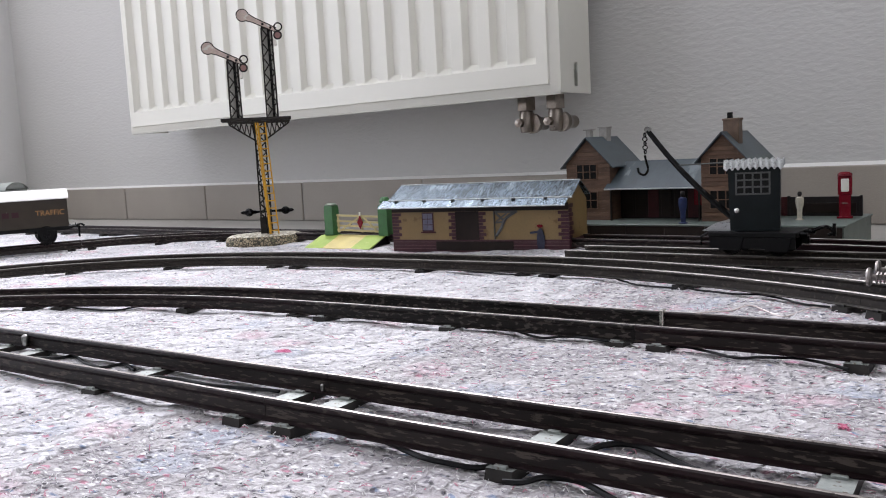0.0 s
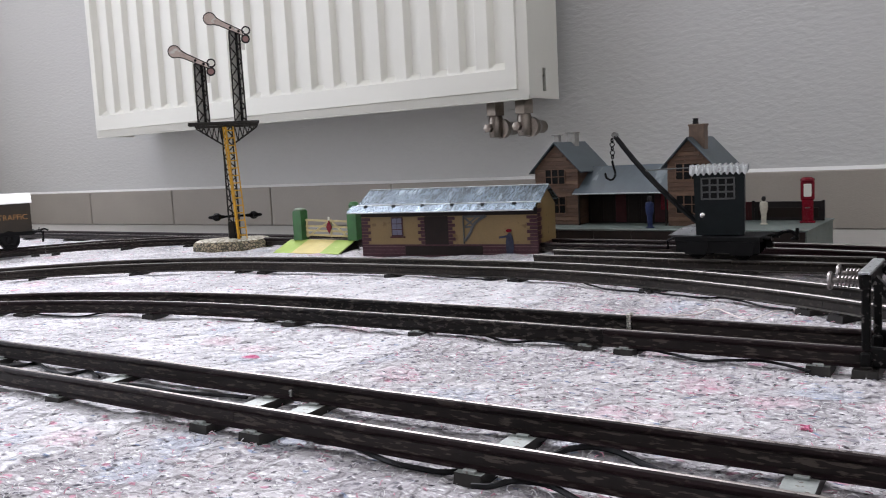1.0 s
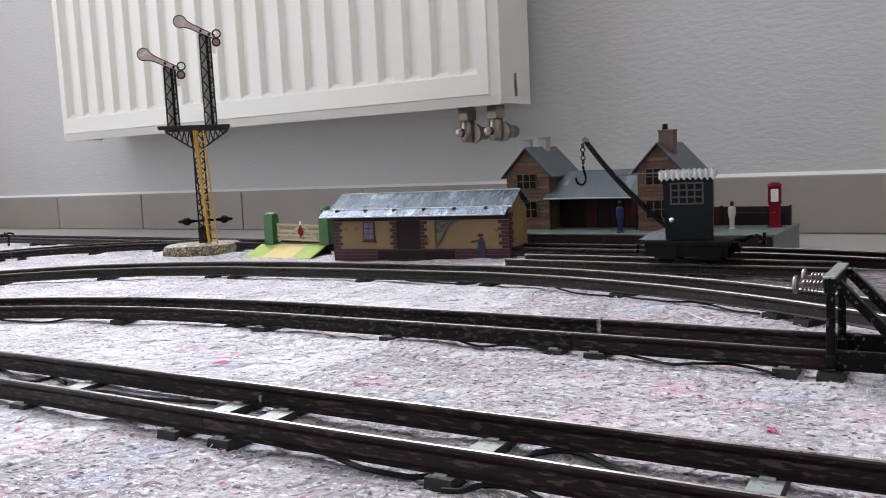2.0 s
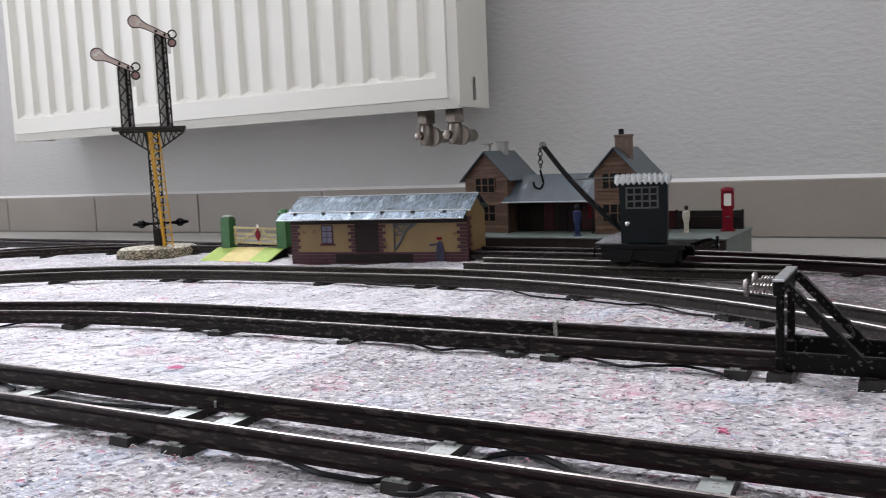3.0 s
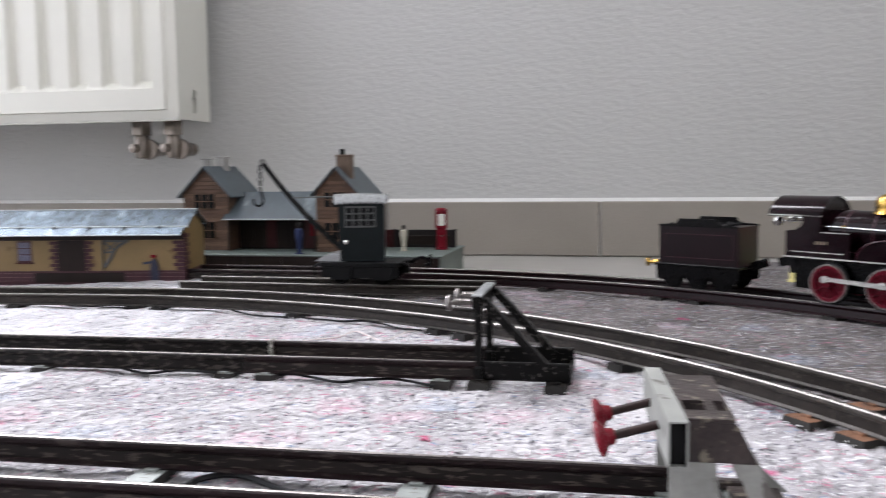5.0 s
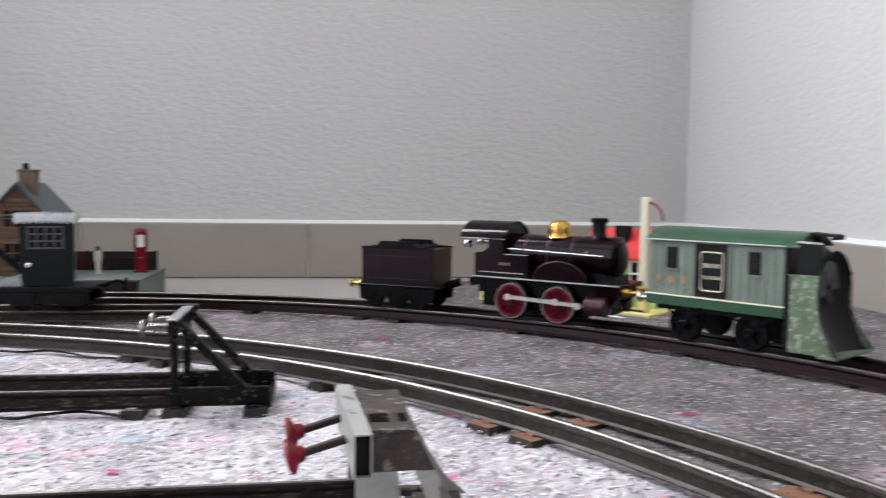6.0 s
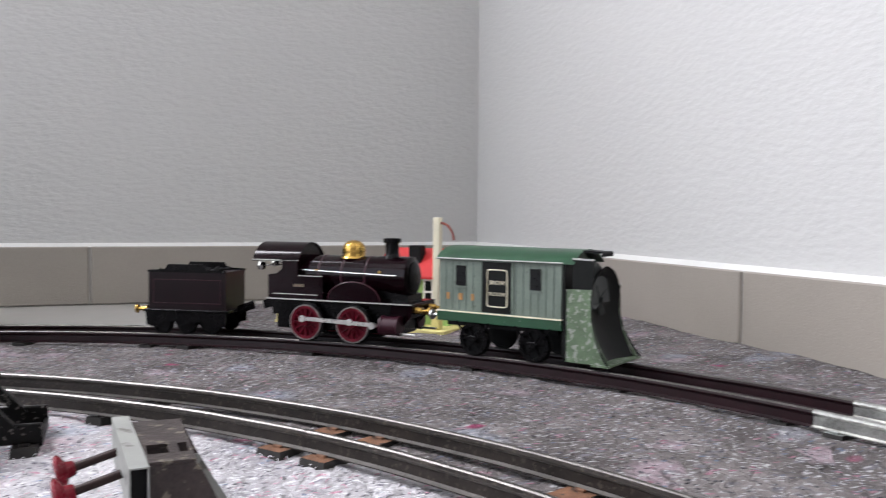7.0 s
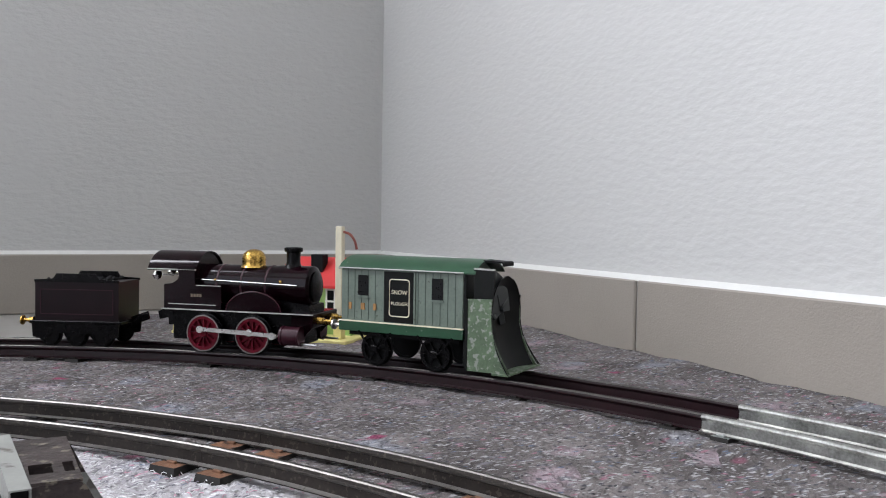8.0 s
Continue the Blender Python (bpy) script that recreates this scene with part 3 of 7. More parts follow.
def track(way, cuts, sleepers, rail_mat, sleeper_mat, label, group, lift=0.0, rust=(), gap=0.0001):
    """Track sections between the distances in cuts, each one a thing with two rails and those of the sleepers that lie under it."""
    for d0, d1 in zip(cuts, cuts[1:]):
        sec = thing("track_section", pose(0, 0, 0), label, "toy track", group)
        head = {RAIL_BRIGHT.name: RAIL_BRIGHT, RAIL_DARK.name: RAIL_BROWN_HEAD, RAIL_SCUFF.name: RAIL_BROWN_HEAD}.get(rail_mat.name, RAIL_HEAD)
        for side in (-1, 1):
            part("rail", rail_mesh(way, d0 + gap, d1 - gap, side, lift, rail_mat in (RAIL_STEEL, RAIL_MAROON)), [rail_mat, head, RAIL_FOOT if rail_mat is RAIL_STEEL else rail_mat, RAIL_WEB if rail_mat is RAIL_DARK else rail_mat], sec)
        for d in [q for q in sleepers if d0 <= q < d1]:
            mat = SLEEPER_RUST if any(abs(d - r) < 0.004 for r in rust) else sleeper_mat
            if mat.name not in SLEEPERS:
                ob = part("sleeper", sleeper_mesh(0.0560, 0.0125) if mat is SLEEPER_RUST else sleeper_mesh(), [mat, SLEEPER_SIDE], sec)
                SLEEPERS[mat.name] = ob.data
            else:
                ob = new("sleeper", SLEEPERS[mat.name])
                ob.parent = sec
            p, t = way.at(d)
            ob.matrix_basis = pose(p.x, p.y, lift - 0.0002, 0, 0, math.degrees(math.atan2(t.y, t.x)) + 3.5 * noise.noise((p.x * 50, p.y * 50, 0)))


def spread(first, pitch, count, ends=0.012):
    """Sleepers of a run of equal sections: one on each side of every joint and one half way."""
    out = []
    for i in range(count):
        a = first + pitch * i
        out += [a + ends, a + pitch / 2, a + pitch - ends]
    return out


# near siding (ends at the red-buffered stop)
L1 = W_NEAR.length
track(W_NEAR, [L1 - 0.72, L1 - 0.486, L1 - 0.2635, L1], [L1 - q for q in (0.70, 0.60, 0.501, 0.470, 0.369, 0.277, 0.252, 0.161, 0.074)], RAIL_DARK, SLEEPER_GREY, "browned tinplate track section with grey sleepers on felt", "siding track sections", gap=0.0001)
# second siding (ends at the black stop)
L2 = W_SECOND.length
track(W_SECOND, [max(0.0, L2 - 0.77), L2 - 0.550, L2 - 0.330], [L2 - q for q in (0.75, 0.66, 0.563, 0.538, 0.429, 0.334)], RAIL_DARK, SLEEPER_DARK, "browned tinplate track section with dark sleepers on felt", "siding track sections")
track(W_SECOND, [L2 - 0.330, L2 - 0.113], [L2 - q for q in (0.312, 0.220, 0.1225)], RAIL_SCUFF, SLEEPER_GREY, "scuffed browned track section with pale wear on felt", "siding track sections")
track(W_SECOND, [L2 - 0.113, L2], [L2 - q for q in (0.102, 0.0174)], RAIL_DARK, SLEEPER_GREY, "short browned track section before the black stop", "siding track sections")
# a bright clip over the far rail's joint
clip_p, clip_t = W_SECOND.at(L2 - 0.113)
bm = bm_new()
box(bm, -0.0011, 0.0011, -0.0024, 0.0024, 0.0, 0.0100, 0.0004)
clip = put("rail_clip", bm, CHROME)
clip.matrix_world = pose(clip_p.x - clip_t.y * GAUGE / 2, clip_p.y + clip_t.x * GAUGE / 2 - 0.0003, SLEEPER_TOP - 0.0010)
tagged(clip, "small bright metal clip over a rail joint", "rail clip")
# a round-headed pin in the near siding's far rail at each joint
for q, k in ((0.486, 1.3), (0.2660, 0.6)):
    p, t = W_NEAR.at(L1 - q)
    bm = bm_new()
    lathe(bm, [(0.0, -0.0004), (0.0011, -0.0003), (0.0015, 0.0004), (0.0015, 0.0036), (0.0008, 0.0043), (0.0, 0.0045)], 10, Matrix.Diagonal((k, k, k, 1)))
    pin = put("rail_pin", bm, RAIL_BRIGHT, None, "", True)
    pin.matrix_world = pose(p.x - t.y * (GAUGE / 2 - 0.0022), p.y + t.x * (GAUGE / 2 - 0.0022), SLEEPER_TOP + 0.0014)
    tagged(pin, "small bright steel pin beside a rail joint", "rail pin")
# inner loop
I0 = 0.394
track(W_INNER, [0.0, I0 - 0.253] + [I0 + 0.253 * i for i in range(5)] + [W_INNER.length], [0.02, I0 - 0.265, 0.283, 0.3815, 0.407, 0.518, 0.634, 0.657, 0.7745, 0.889, 0.912, 1.004, 1.140, 1.165, 1.28, 1.38], RAIL_STEEL, SLEEPER_DARK, "steel tinplate curved track section on felt", "inner loop sections", rust=(0.3815, 0.407, 0.283))
# outer loop
O0 = 0.400
track(W_OUTER, [0.0, 0.16, O0], [0.02, 0.09, 0.15, 0.27, 0.388], RAIL_BRIGHT, SLEEPER_GREY, "bright new tinplate track section on felt", "outer loop sections")
track(W_OUTER, [O0, 0.615, 0.861, 1.107], [0.416, 0.515, 0.62, 0.747, 0.846, 0.876, 0.9735, 1.095], RAIL_MAROON, SLEEPER_DARK, "dark maroon-browned track section on felt", "outer loop sections")
track(W_OUTER, [1.107 + 0.246 * i for i in range(5)] + [W_OUTER.length], spread(1.107, 0.246, 5), RAIL_DARK, SLEEPER_DARK, "dark browned track section on felt", "outer loop sections")
# siding of the crane truck, joining the outer loop
track(W_CRANE, [0.0, 0.165, W_CRANE.length], [0.012, 0.085, 0.152, 0.177, 0.243], RAIL_STEEL, SLEEPER_DARK, "steel tinplate siding section on felt", "siding track sections", lift=-0.0004)
# west branch on which the covered wagon stands
track(W_WEST, [0.0, 0.2, 0.4, W_WEST.length], spread(0.0, 0.2, 3), RAIL_DARK, SLEEPER_DARK, "browned tinplate branch section on felt", "west branch sections", lift=-0.0003)

# ---------------------------------------------------------------- more paints
LINE_PALE = material("pale_lining_paint", (0.42, 0.42, 0.39), 0.4, vary=0.25, scale=200)
VALVE_METAL = material("dull_nickel_valve", (0.26, 0.225, 0.195), 0.32, metal=1.0, vary=0.3, scale=80)
TYRE_STEEL = material("dull_steel_tyre", (0.24, 0.22, 0.21), 0.35, metal=1.0, vary=0.15, scale=200)
NICKEL = material("bright_nickel", (0.80, 0.79, 0.76), 0.18, metal=1.0, vary=0.1, scale=200)
BRASS = material("lacquered_brass", (0.50, 0.31, 0.08), 0.27, metal=1.0, vary=0.25, scale=150)
GOLD_PAINT = material("gold_lettering", (0.38, 0.19, 0.06), 0.5, vary=0.3, scale=300)
RED_PAINT = material("red_enamel", (0.17, 0.005, 0.014), 0.26, vary=0.25, scale=120, spec=0.25)
WHITE_PAINT = material("ivory_white_paint", (0.80, 0.78, 0.72), 0.5, vary=0.08, scale=120)
CREAM_PAINT = material("cream_paint", (0.78, 0.72, 0.54), 0.5, vary=0.1, scale=120)
LADDER_YELLOW = material("chrome_yellow_enamel", (0.60, 0.31, 0.012), 0.4, vary=0.2, scale=120, spots=(0.14, 0.08, 0.02), spot_scale=300, spot_amount=0.2)
POST_GREEN = material("dark_green_enamel", (0.03, 0.13, 0.035), 0.35, vary=0.25, scale=100, coat=0.2)
SLATE_BLUE = material("worn_blue_grey_tin_roof", (0.050, 0.068, 0.085), 0.27, metal=0.8, vary=0.6, scale=70, detail_scale=600, spots=(0.115, 0.145, 0.17), spot_scale=90, spot_amount=0.42, spec=0.3, stretch=(1, 0.22, 0.22))
SLATE_GREY = material("slate_grey_roof_paint", (0.062, 0.082, 0.095), 0.42, vary=0.3, scale=60, detail_scale=600, spots=(0.16, 0.19, 0.205), spot_scale=60, spot_amount=0.36, spec=0.5, stretch=(1, 0.35, 0.35))
BARK_WOOD = material("brown_printed_plank_wall", (0.102, 0.057, 0.036), 0.55, vary=0.4, scale=90, detail_scale=900, stretch=(1, 1, 5), spec=0.3)
TAN_WOOD = material("tan_printed_plank_wall", (0.136, 0.080, 0.050), 0.55, vary=0.35, scale=90, detail_scale=900, stretch=(1, 1, 5), spec=0.3)
DARK_WOOD = material("dark_brown_printed_door", (0.014, 0.008, 0.006), 0.5, vary=0.3, scale=90, spec=0.25)
WINE_PAINT = material("wine_red_printed_panel", (0.055, 0.009, 0.011), 0.5, vary=0.3, scale=120, spec=0.3)
OCHRE_WALL = material("ochre_printed_tin_wall", (0.225, 0.150, 0.060), 0.42, vary=0.15, scale=40, detail_scale=600, spots=(0.15, 0.09, 0.03), spot_scale=80, spot_amount=0.35, coat=0.1)
PURPLE_BRICK = material("purple_printed_brick", (0.055, 0.018, 0.025), 0.45, vary=0.3, scale=200, detail_scale=900, spec=0.35)
MORTAR_LINE = material("pale_printed_mortar", (0.16, 0.09, 0.085), 0.5)
JOINT_GREEN = material("dark_green_plank_line", (0.055, 0.075, 0.062), 0.5, vary=0.2, scale=200)
GLASS_PRINT = material("blue_grey_printed_glass", (0.13, 0.13, 0.19), 0.35, vary=0.2, scale=200)
IRON_PRINT = material("grey_printed_ironwork", (0.075, 0.08, 0.078), 0.45, vary=0.2, scale=200)
PLATFORM_GREEN = material("pale_green_grey_platform", (0.12, 0.15, 0.135), 0.45, vary=0.18, scale=50, detail_scale=600, spots=(0.08, 0.095, 0.09), spot_scale=140, spot_amount=0.3)
BRICK_TAN = material("tan_chimney_paint", (0.125, 0.082, 0.056), 0.6, vary=0.25, scale=200)
CHIMNEY_GREY = material("pale_grey_chimney", (0.30, 0.29, 0.27), 0.6, vary=0.2, scale=150)
BLACK_GLASS = material("black_window_print", (0.004, 0.004, 0.0045), 0.3, vary=0.2, spec=0.2)
CRANE_GREEN = material("dark_slate_green_enamel", (0.0065, 0.0105, 0.0115), 0.36, vary=0.3, scale=80, spec=0.22, spots=(0.018, 0.026, 0.028), spot_scale=120, spot_amount=0.2)
TIN = material("silvery_tinplate", (0.50, 0.52, 0.53), 0.3, metal=0.85, vary=0.2, scale=90, spots=(0.30, 0.30, 0.30), spot_scale=200, spot_amount=0.25)
STONE = material("printed_rubble_stone", (0.40, 0.33, 0.22), 0.6, vary=0.35, scale=180, detail_scale=700, spots=(0.18, 0.17, 0.10), spot_scale=190, spot_amount=0.5)
STONE_TOP = material("pale_gravel_top", (0.60, 0.57, 0.49), 0.7, vary=0.2, scale=200, spots=(0.42, 0.38, 0.28), spot_scale=180, spot_amount=0.25)


def rubble(m, cells, joint):
    """Adds the dark joints of small rubble stones to a material's base colour."""
    n, l = m.node_tree.nodes, m.node_tree.links
    b = n["Principled BSDF"]
    old = b.inputs["Base Color"].links[0].from_socket
    tc = n.new("ShaderNodeTexCoord")
    v = n.new("ShaderNodeTexVoronoi")
    v.feature = "DISTANCE_TO_EDGE"
    v.inputs["Scale"].default_value = cells
    l.new(tc.outputs["Object"], v.inputs["Vector"])
    r = n.new("ShaderNodeMapRange")
    r.inputs["From Min"].default_value, r.inputs["From Max"].default_value = 0.06, 0.14
    l.new(v.outputs["Distance"], r.inputs["Value"])
    mx = n.new("ShaderNodeMix")
    mx.data_type = "RGBA"
    l.new(r.outputs["Result"], mx.inputs["Factor"])
    mx.inputs["A"].default_value = (*joint, 1)
    l.new(old, mx.inputs["B"])
    l.new(mx.outputs["Result"], b.inputs["Base Color"])


rubble(STONE, 300, (0.05, 0.045, 0.03))
rubble(STONE_TOP, 150, (0.30, 0.27, 0.20))
LATTICE_DARK = material("dark_bronze_lattice", (0.022, 0.019, 0.016), 0.42, metal=0.2, vary=0.4, scale=150, spec=0.25)
LATTICE_FILL = material("grey_lattice_web", (0.36, 0.355, 0.32), 0.5, vary=0.2, scale=150)
ARM_PALE = material("faded_signal_arm_paint", (0.52, 0.42, 0.36), 0.45, vary=0.2, scale=150, spots=(0.62, 0.60, 0.55), spot_scale=160, spot_amount=0.4)
RED_GLASS = material("faded_pink_spectacle_glass", (0.28, 0.15, 0.14), 0.2, vary=0.1)
RAMP_GREEN = material("bright_green_ramp_paint", (0.36, 0.50, 0.10), 0.5, vary=0.15, scale=70, spots=(0.48, 0.55, 0.18), spot_scale=110, spot_amount=0.3)
RAMP_YELLOW = material("sandy_yellow_ramp_paint", (0.66, 0.55, 0.22), 0.5, vary=0.12, scale=70, spots=(0.72, 0.64, 0.34), spot_scale=110, spot_amount=0.3)
CAP_GREEN = material("grey_green_cap_highlight", (0.16, 0.21, 0.15), 0.4, vary=0.3, scale=200)
GATE_TAN = material("straw_gate_paint", (0.50, 0.42, 0.22), 0.5, vary=0.15, scale=120)
HALT_GREEN = material("apple_green_wood_paint", (0.33, 0.52, 0.15), 0.55, vary=0.1, scale=70, detail_scale=500)
HALT_RED = material("signal_red_roof_paint", (0.62, 0.03, 0.03), 0.5, vary=0.12, scale=60, detail_scale=500)
HALT_YELLOW = material("pale_yellow_wood_paint", (0.74, 0.65, 0.26), 0.55, vary=0.1, scale=70, detail_scale=500)
BENCH_RED = material("brown_red_bench_paint", (0.25, 0.06, 0.04), 0.55, vary=0.2, scale=120)
FIGURE_BLUE = material("blue_figure_paint", (0.018, 0.028, 0.085), 0.5, vary=0.3, scale=300, spec=0.3)
PRINT_BLUE = material("faded_navy_print", (0.030, 0.034, 0.060), 0.45, vary=0.4, scale=250, spec=0.3)
FIGURE_PALE = material("pale_figure_paint", (0.50, 0.46, 0.38), 0.5, vary=0.25, scale=300)
FIGURE_DARK = material("dark_figure_paint", (0.015, 0.012, 0.012), 0.5, vary=0.3, scale=300, spec=0.3)
FIGURE_TEAL = material("teal_figure_paint", (0.03, 0.12, 0.14), 0.5, vary=0.3, scale=300)
VAN_GREEN = material("mint_grey_van_side", (0.138, 0.176, 0.142), 0.42, vary=0.22, scale=60, detail_scale=700, spots=(0.055, 0.06, 0.045), spot_scale=210, spot_amount=0.26, coat=0.1)
ROOF_GREEN = material("deep_green_van_enamel", (0.012, 0.062, 0.027), 0.33, vary=0.25, scale=60, coat=0.15, spots=(0.14, 0.17, 0.13), spot_scale=260, spot_amount=0.12)
PLOUGH_PATCHY = material("flaked_grey_green_plough_paint", (0.10, 0.15, 0.085), 0.45, vary=0.4, scale=160, spots=(0.27, 0.29, 0.25), spot_scale=330, spot_amount=0.56)
HOOD_GREY = material("dull_dark_grey_hood_paint", (0.045, 0.05, 0.05), 0.5, vary=0.3, scale=120, spots=(0.10, 0.11, 0.10), spot_scale=200, spot_amount=0.25, spec=0.3)
VAN_BLACK = material("black_van_door_enamel", (0.007, 0.0075, 0.007), 0.42, vary=0.3, scale=120, spec=0.15)
LOCO_MAROON = material("deep_maroon_loco_enamel", (0.0062, 0.0012, 0.0026), 0.11, vary=0.25, scale=80, spec=0.15, rough_vary=0.03)
TENDER_MAROON = material("satin_maroon_tender_enamel", (0.0075, 0.0012, 0.003), 0.36, vary=0.3, scale=80, spec=0.2)
LINE_MAROON = material("dull_red_lining", (0.035, 0.005, 0.012), 0.4, spec=0.3)
WHEEL_RED = material("crimson_wheel_enamel", (0.11, 0.004, 0.013), 0.3, vary=0.35, scale=200, spec=0.15)
STEEL = material("polished_steel", (0.62, 0.61, 0.59), 0.3, metal=1.0, vary=0.06, scale=200)
WAGON_BROWN = material("dark_brown_wagon_enamel", (0.030, 0.022, 0.014), 0.4, vary=0.25, scale=70, spec=0.35)
WAGON_WHITE = material("gloss_white_wagon_roof", (0.80, 0.79, 0.77), 0.3, vary=0.06, scale=50, coat=0.3)
ROOF_GREY = material("grey_green_coach_roof", (0.22, 0.24, 0.22), 0.45, vary=0.15, scale=50)
BUFFER_GREY = material("scuffed_pale_grey_paint", (0.27, 0.275, 0.255), 0.45, vary=0.2, scale=70, spots=(0.11, 0.10, 0.09), spot_scale=120, spot_amount=0.36)
BUFFER_RUST = material("rusty_grey_brown_paint", (0.040, 0.030, 0.028), 0.5, vary=0.6, scale=140, spots=(0.165, 0.145, 0.112), spot_scale=260, spot_amount=0.42, spec=0.3, bump=0.0003, bump_scale=500)
BUFFER_BLACK = material("chipped_black_stop_paint", (0.0042, 0.004, 0.0038), 0.4, vary=0.3, scale=80, spots=(0.10, 0.092, 0.085), spot_scale=420, spot_amount=0.38, spec=0.12)
ROD_RUST = material("dark_rusty_rod", (0.03, 0.016, 0.014), 0.5, metal=0.2, vary=0.3, scale=200, spec=0.3)


def text_mesh(words, size, m, mat, parent, name="lettering", label=""):
    """Raised lettering of the built-in font, upright in its local x-z plane, facing -y."""
    cu = bpy.data.curves.new("words", "FONT")
    cu.body, cu.size, cu.extrude, cu.align_x, cu.align_y = words, size, 0.00012, "CENTER", "CENTER"
    ob = bpy.data.objects.new("words", cu)
    scene.collection.objects.link(ob)
    bpy.context.view_layer.update()
    me = bpy.data.meshes.new_from_object(ob.evaluated_get(bpy.context.evaluated_depsgraph_get()))
    bpy.data.objects.remove(ob)
    bpy.data.curves.remove(cu)
    me.name = name
    me.materials.clear()
    me.materials.append(mat)
    me.transform(m @ pose(0, 0, 0, 90))
    o = new(name, me)
    o.parent = parent
    if label:
        o["label"] = label
    return o


# ---------------------------------------------------------------- radiator on the north wall
def radiator():
    x0, x1, yf, yb, z0, z1 = -1.411, -0.511, 0.927, 1.0125, 0.1650, 0.765
    r = thing("radiator", pose(0, 0, 0), "white enamelled steel panel radiator with vertical ribs, mounted on wall", "radiator")
    fx0, fx1, fz0, fz1 = -1.3870, -0.5405, 0.2015, 0.728
    gx0, gx1, gz0, gz1 = -1.3975, -0.5250, 0.1765, 0.754
    pitch, count = 0.04323, 20

    def sunk(x):
        """How deep the field lies behind the rim at x: flats just behind it, channels with sloping sides between them."""
        if not fx0 < x < fx1:
            return 0.0
        c = (fx1 - 0.0123 - x) / pitch
        k = abs(c - round(c)) * pitch if 0 <= round(c) < count else 1.0
        return 0.0022 + 0.0085 * min(1.0, max(0.0, (0.0123 - k) / 0.0055))

    xs = {x0, x1, gx0, gx1, gx0 - 0.0012, gx1 + 0.0012, x0 + 0.004, x1 - 0.004, fx0, fx1, fx0 + 0.0012, fx1 - 0.0012}
    for k in range(count):
        c = fx1 - 0.0123 - pitch * k
        xs |= {c + d for d in (-0.0125, -0.0117, -0.0092, -0.0070, -0.0050, 0.0, 0.0050, 0.0070, 0.0092, 0.0117, 0.0125) if fx0 < c + d < fx1}
    xs = sorted(xs)
    zs = [z0, z0 + 0.0035, gz0 - 0.0012, gz0] + [fz0 + d for d in (0.0, 0.0012, 0.0026, 0.0045, 0.0062, 0.0078, 0.0094, 0.012)] + [fz1 - d for d in (0.012, 0.0094, 0.0062, 0.0026, 0.0)] + [gz1, gz1 + 0.0012, z1 - 0.0035, z1]

    def depth(x, z):
        edge = max((gx0 - x) / (gx0 - x0), (x - gx1) / (x1 - gx1), (gz0 - z) / (gz0 - z0), (z - gz1) / (z1 - gz1), 0.0)
        if edge > 0:
            return 0.0026 + 0.0042 * edge ** 1.3
        return min(sunk(x), max(0.0, min(z - fz0, fz1 - z) * 1.15))

    bm = bm_new()
    grid = [[bm.verts.new((x, yf + depth(x, z), z)) for x in xs] for z in zs]
    for a, b in zip(grid, grid[1:]):
        for i in range(len(xs) - 1):
            bm.faces.new((a[i], a[i + 1], b[i + 1], b[i]))
    part("front_panel", bm, ENAMEL, r, "ribbed front panel with a rounded rim", smooth=True)
    bm = bm_new()
    box(bm, x0 + 0.001, x1 - 0.001, yf + 0.0068, yf + 0.013, z0 - 0.0018, z0 + 0.0002, 0.0006)
    part("bottom_seam", bm, ENAMEL, r)
    for x, s in ((x1, 1), (x0, -1)):
        bm = bm_new()
        a, b = (x - 0.0015, x) if s > 0 else (x, x + 0.0015)
        ys = (0.9690, 0.9780)
        box(bm, a, b, yf + 0.0068, ys[0], z0, z1)
        box(bm, a, b, ys[1], yb, z0, z1)
        box(bm, a, b, ys[0], ys[1], z0, 0.174)
        box(bm, a, b, ys[0], ys[1], 0.203, z1)
        part("side_panel", bm, ENAMEL, r, "side cover with a slot")
    bm = bm_new()
    box(bm, x0 + 0.012, x1 - 0.012, yb - 0.012, yb, z0 + 0.004, z1 - 0.01)
    box(bm, x0 + 0.012, x1 - 0.012, yf + 0.016, yb - 0.014, z0 + 0.03, z0 + 0.06)
    part("back_panel", bm, ENAMEL, r)
    bm = bm_new()
    box(bm, x0, x1, yf + 0.012, yb, z1 - 0.004, z1)
    part("top_grille", bm, ENAMEL, r)
    # the two feed valves hang below the right end
    for vx in (-0.584, -0.541):
        v = bm_new()
        lathe(v, [(0.0130, 0.0), (0.0130, 0.016), (0.0118, 0.018)], 6, pose(vx, 0.972, z0 - 0.0170))
        lathe(v, [(0.008, 0.0), (0.008, 0.012)], 14, pose(vx, 0.972, z0 - 0.026))
        lathe(v, [(0.0, 0.0), (0.0085, 0.001), (0.0098, 0.008), (0.0098, 0.024), (0.008, 0.030), (0.0, 0.031)], 18, pose(vx, 0.972, z0 - 0.046))
        valve = part("valve", v, VALVE_METAL, r, "nickel-plated valve with hex nut", smooth=True)
        v = bm_new()
        lathe(v, [(0.0130, 0.0), (0.0130, 0.008), (0.0110, 0.010), (0.0085, 0.024), (0.0085, 0.036)], 20, pose(vx + 0.006, 0.972, z0 - 0.034, -90, 0, 0))
        part("elbow", v, VALVE_METAL, valve, smooth=True)
        v = bm_new()
        lathe(v, [(0.006, 0.0), (0.006, 0.006), (0.0, 0.007)], 6, pose(vx - 0.004, 0.962, z0 - 0.033, 90, 0, 0))
        part("cap", v, VALVE_METAL, valve)


radiator()


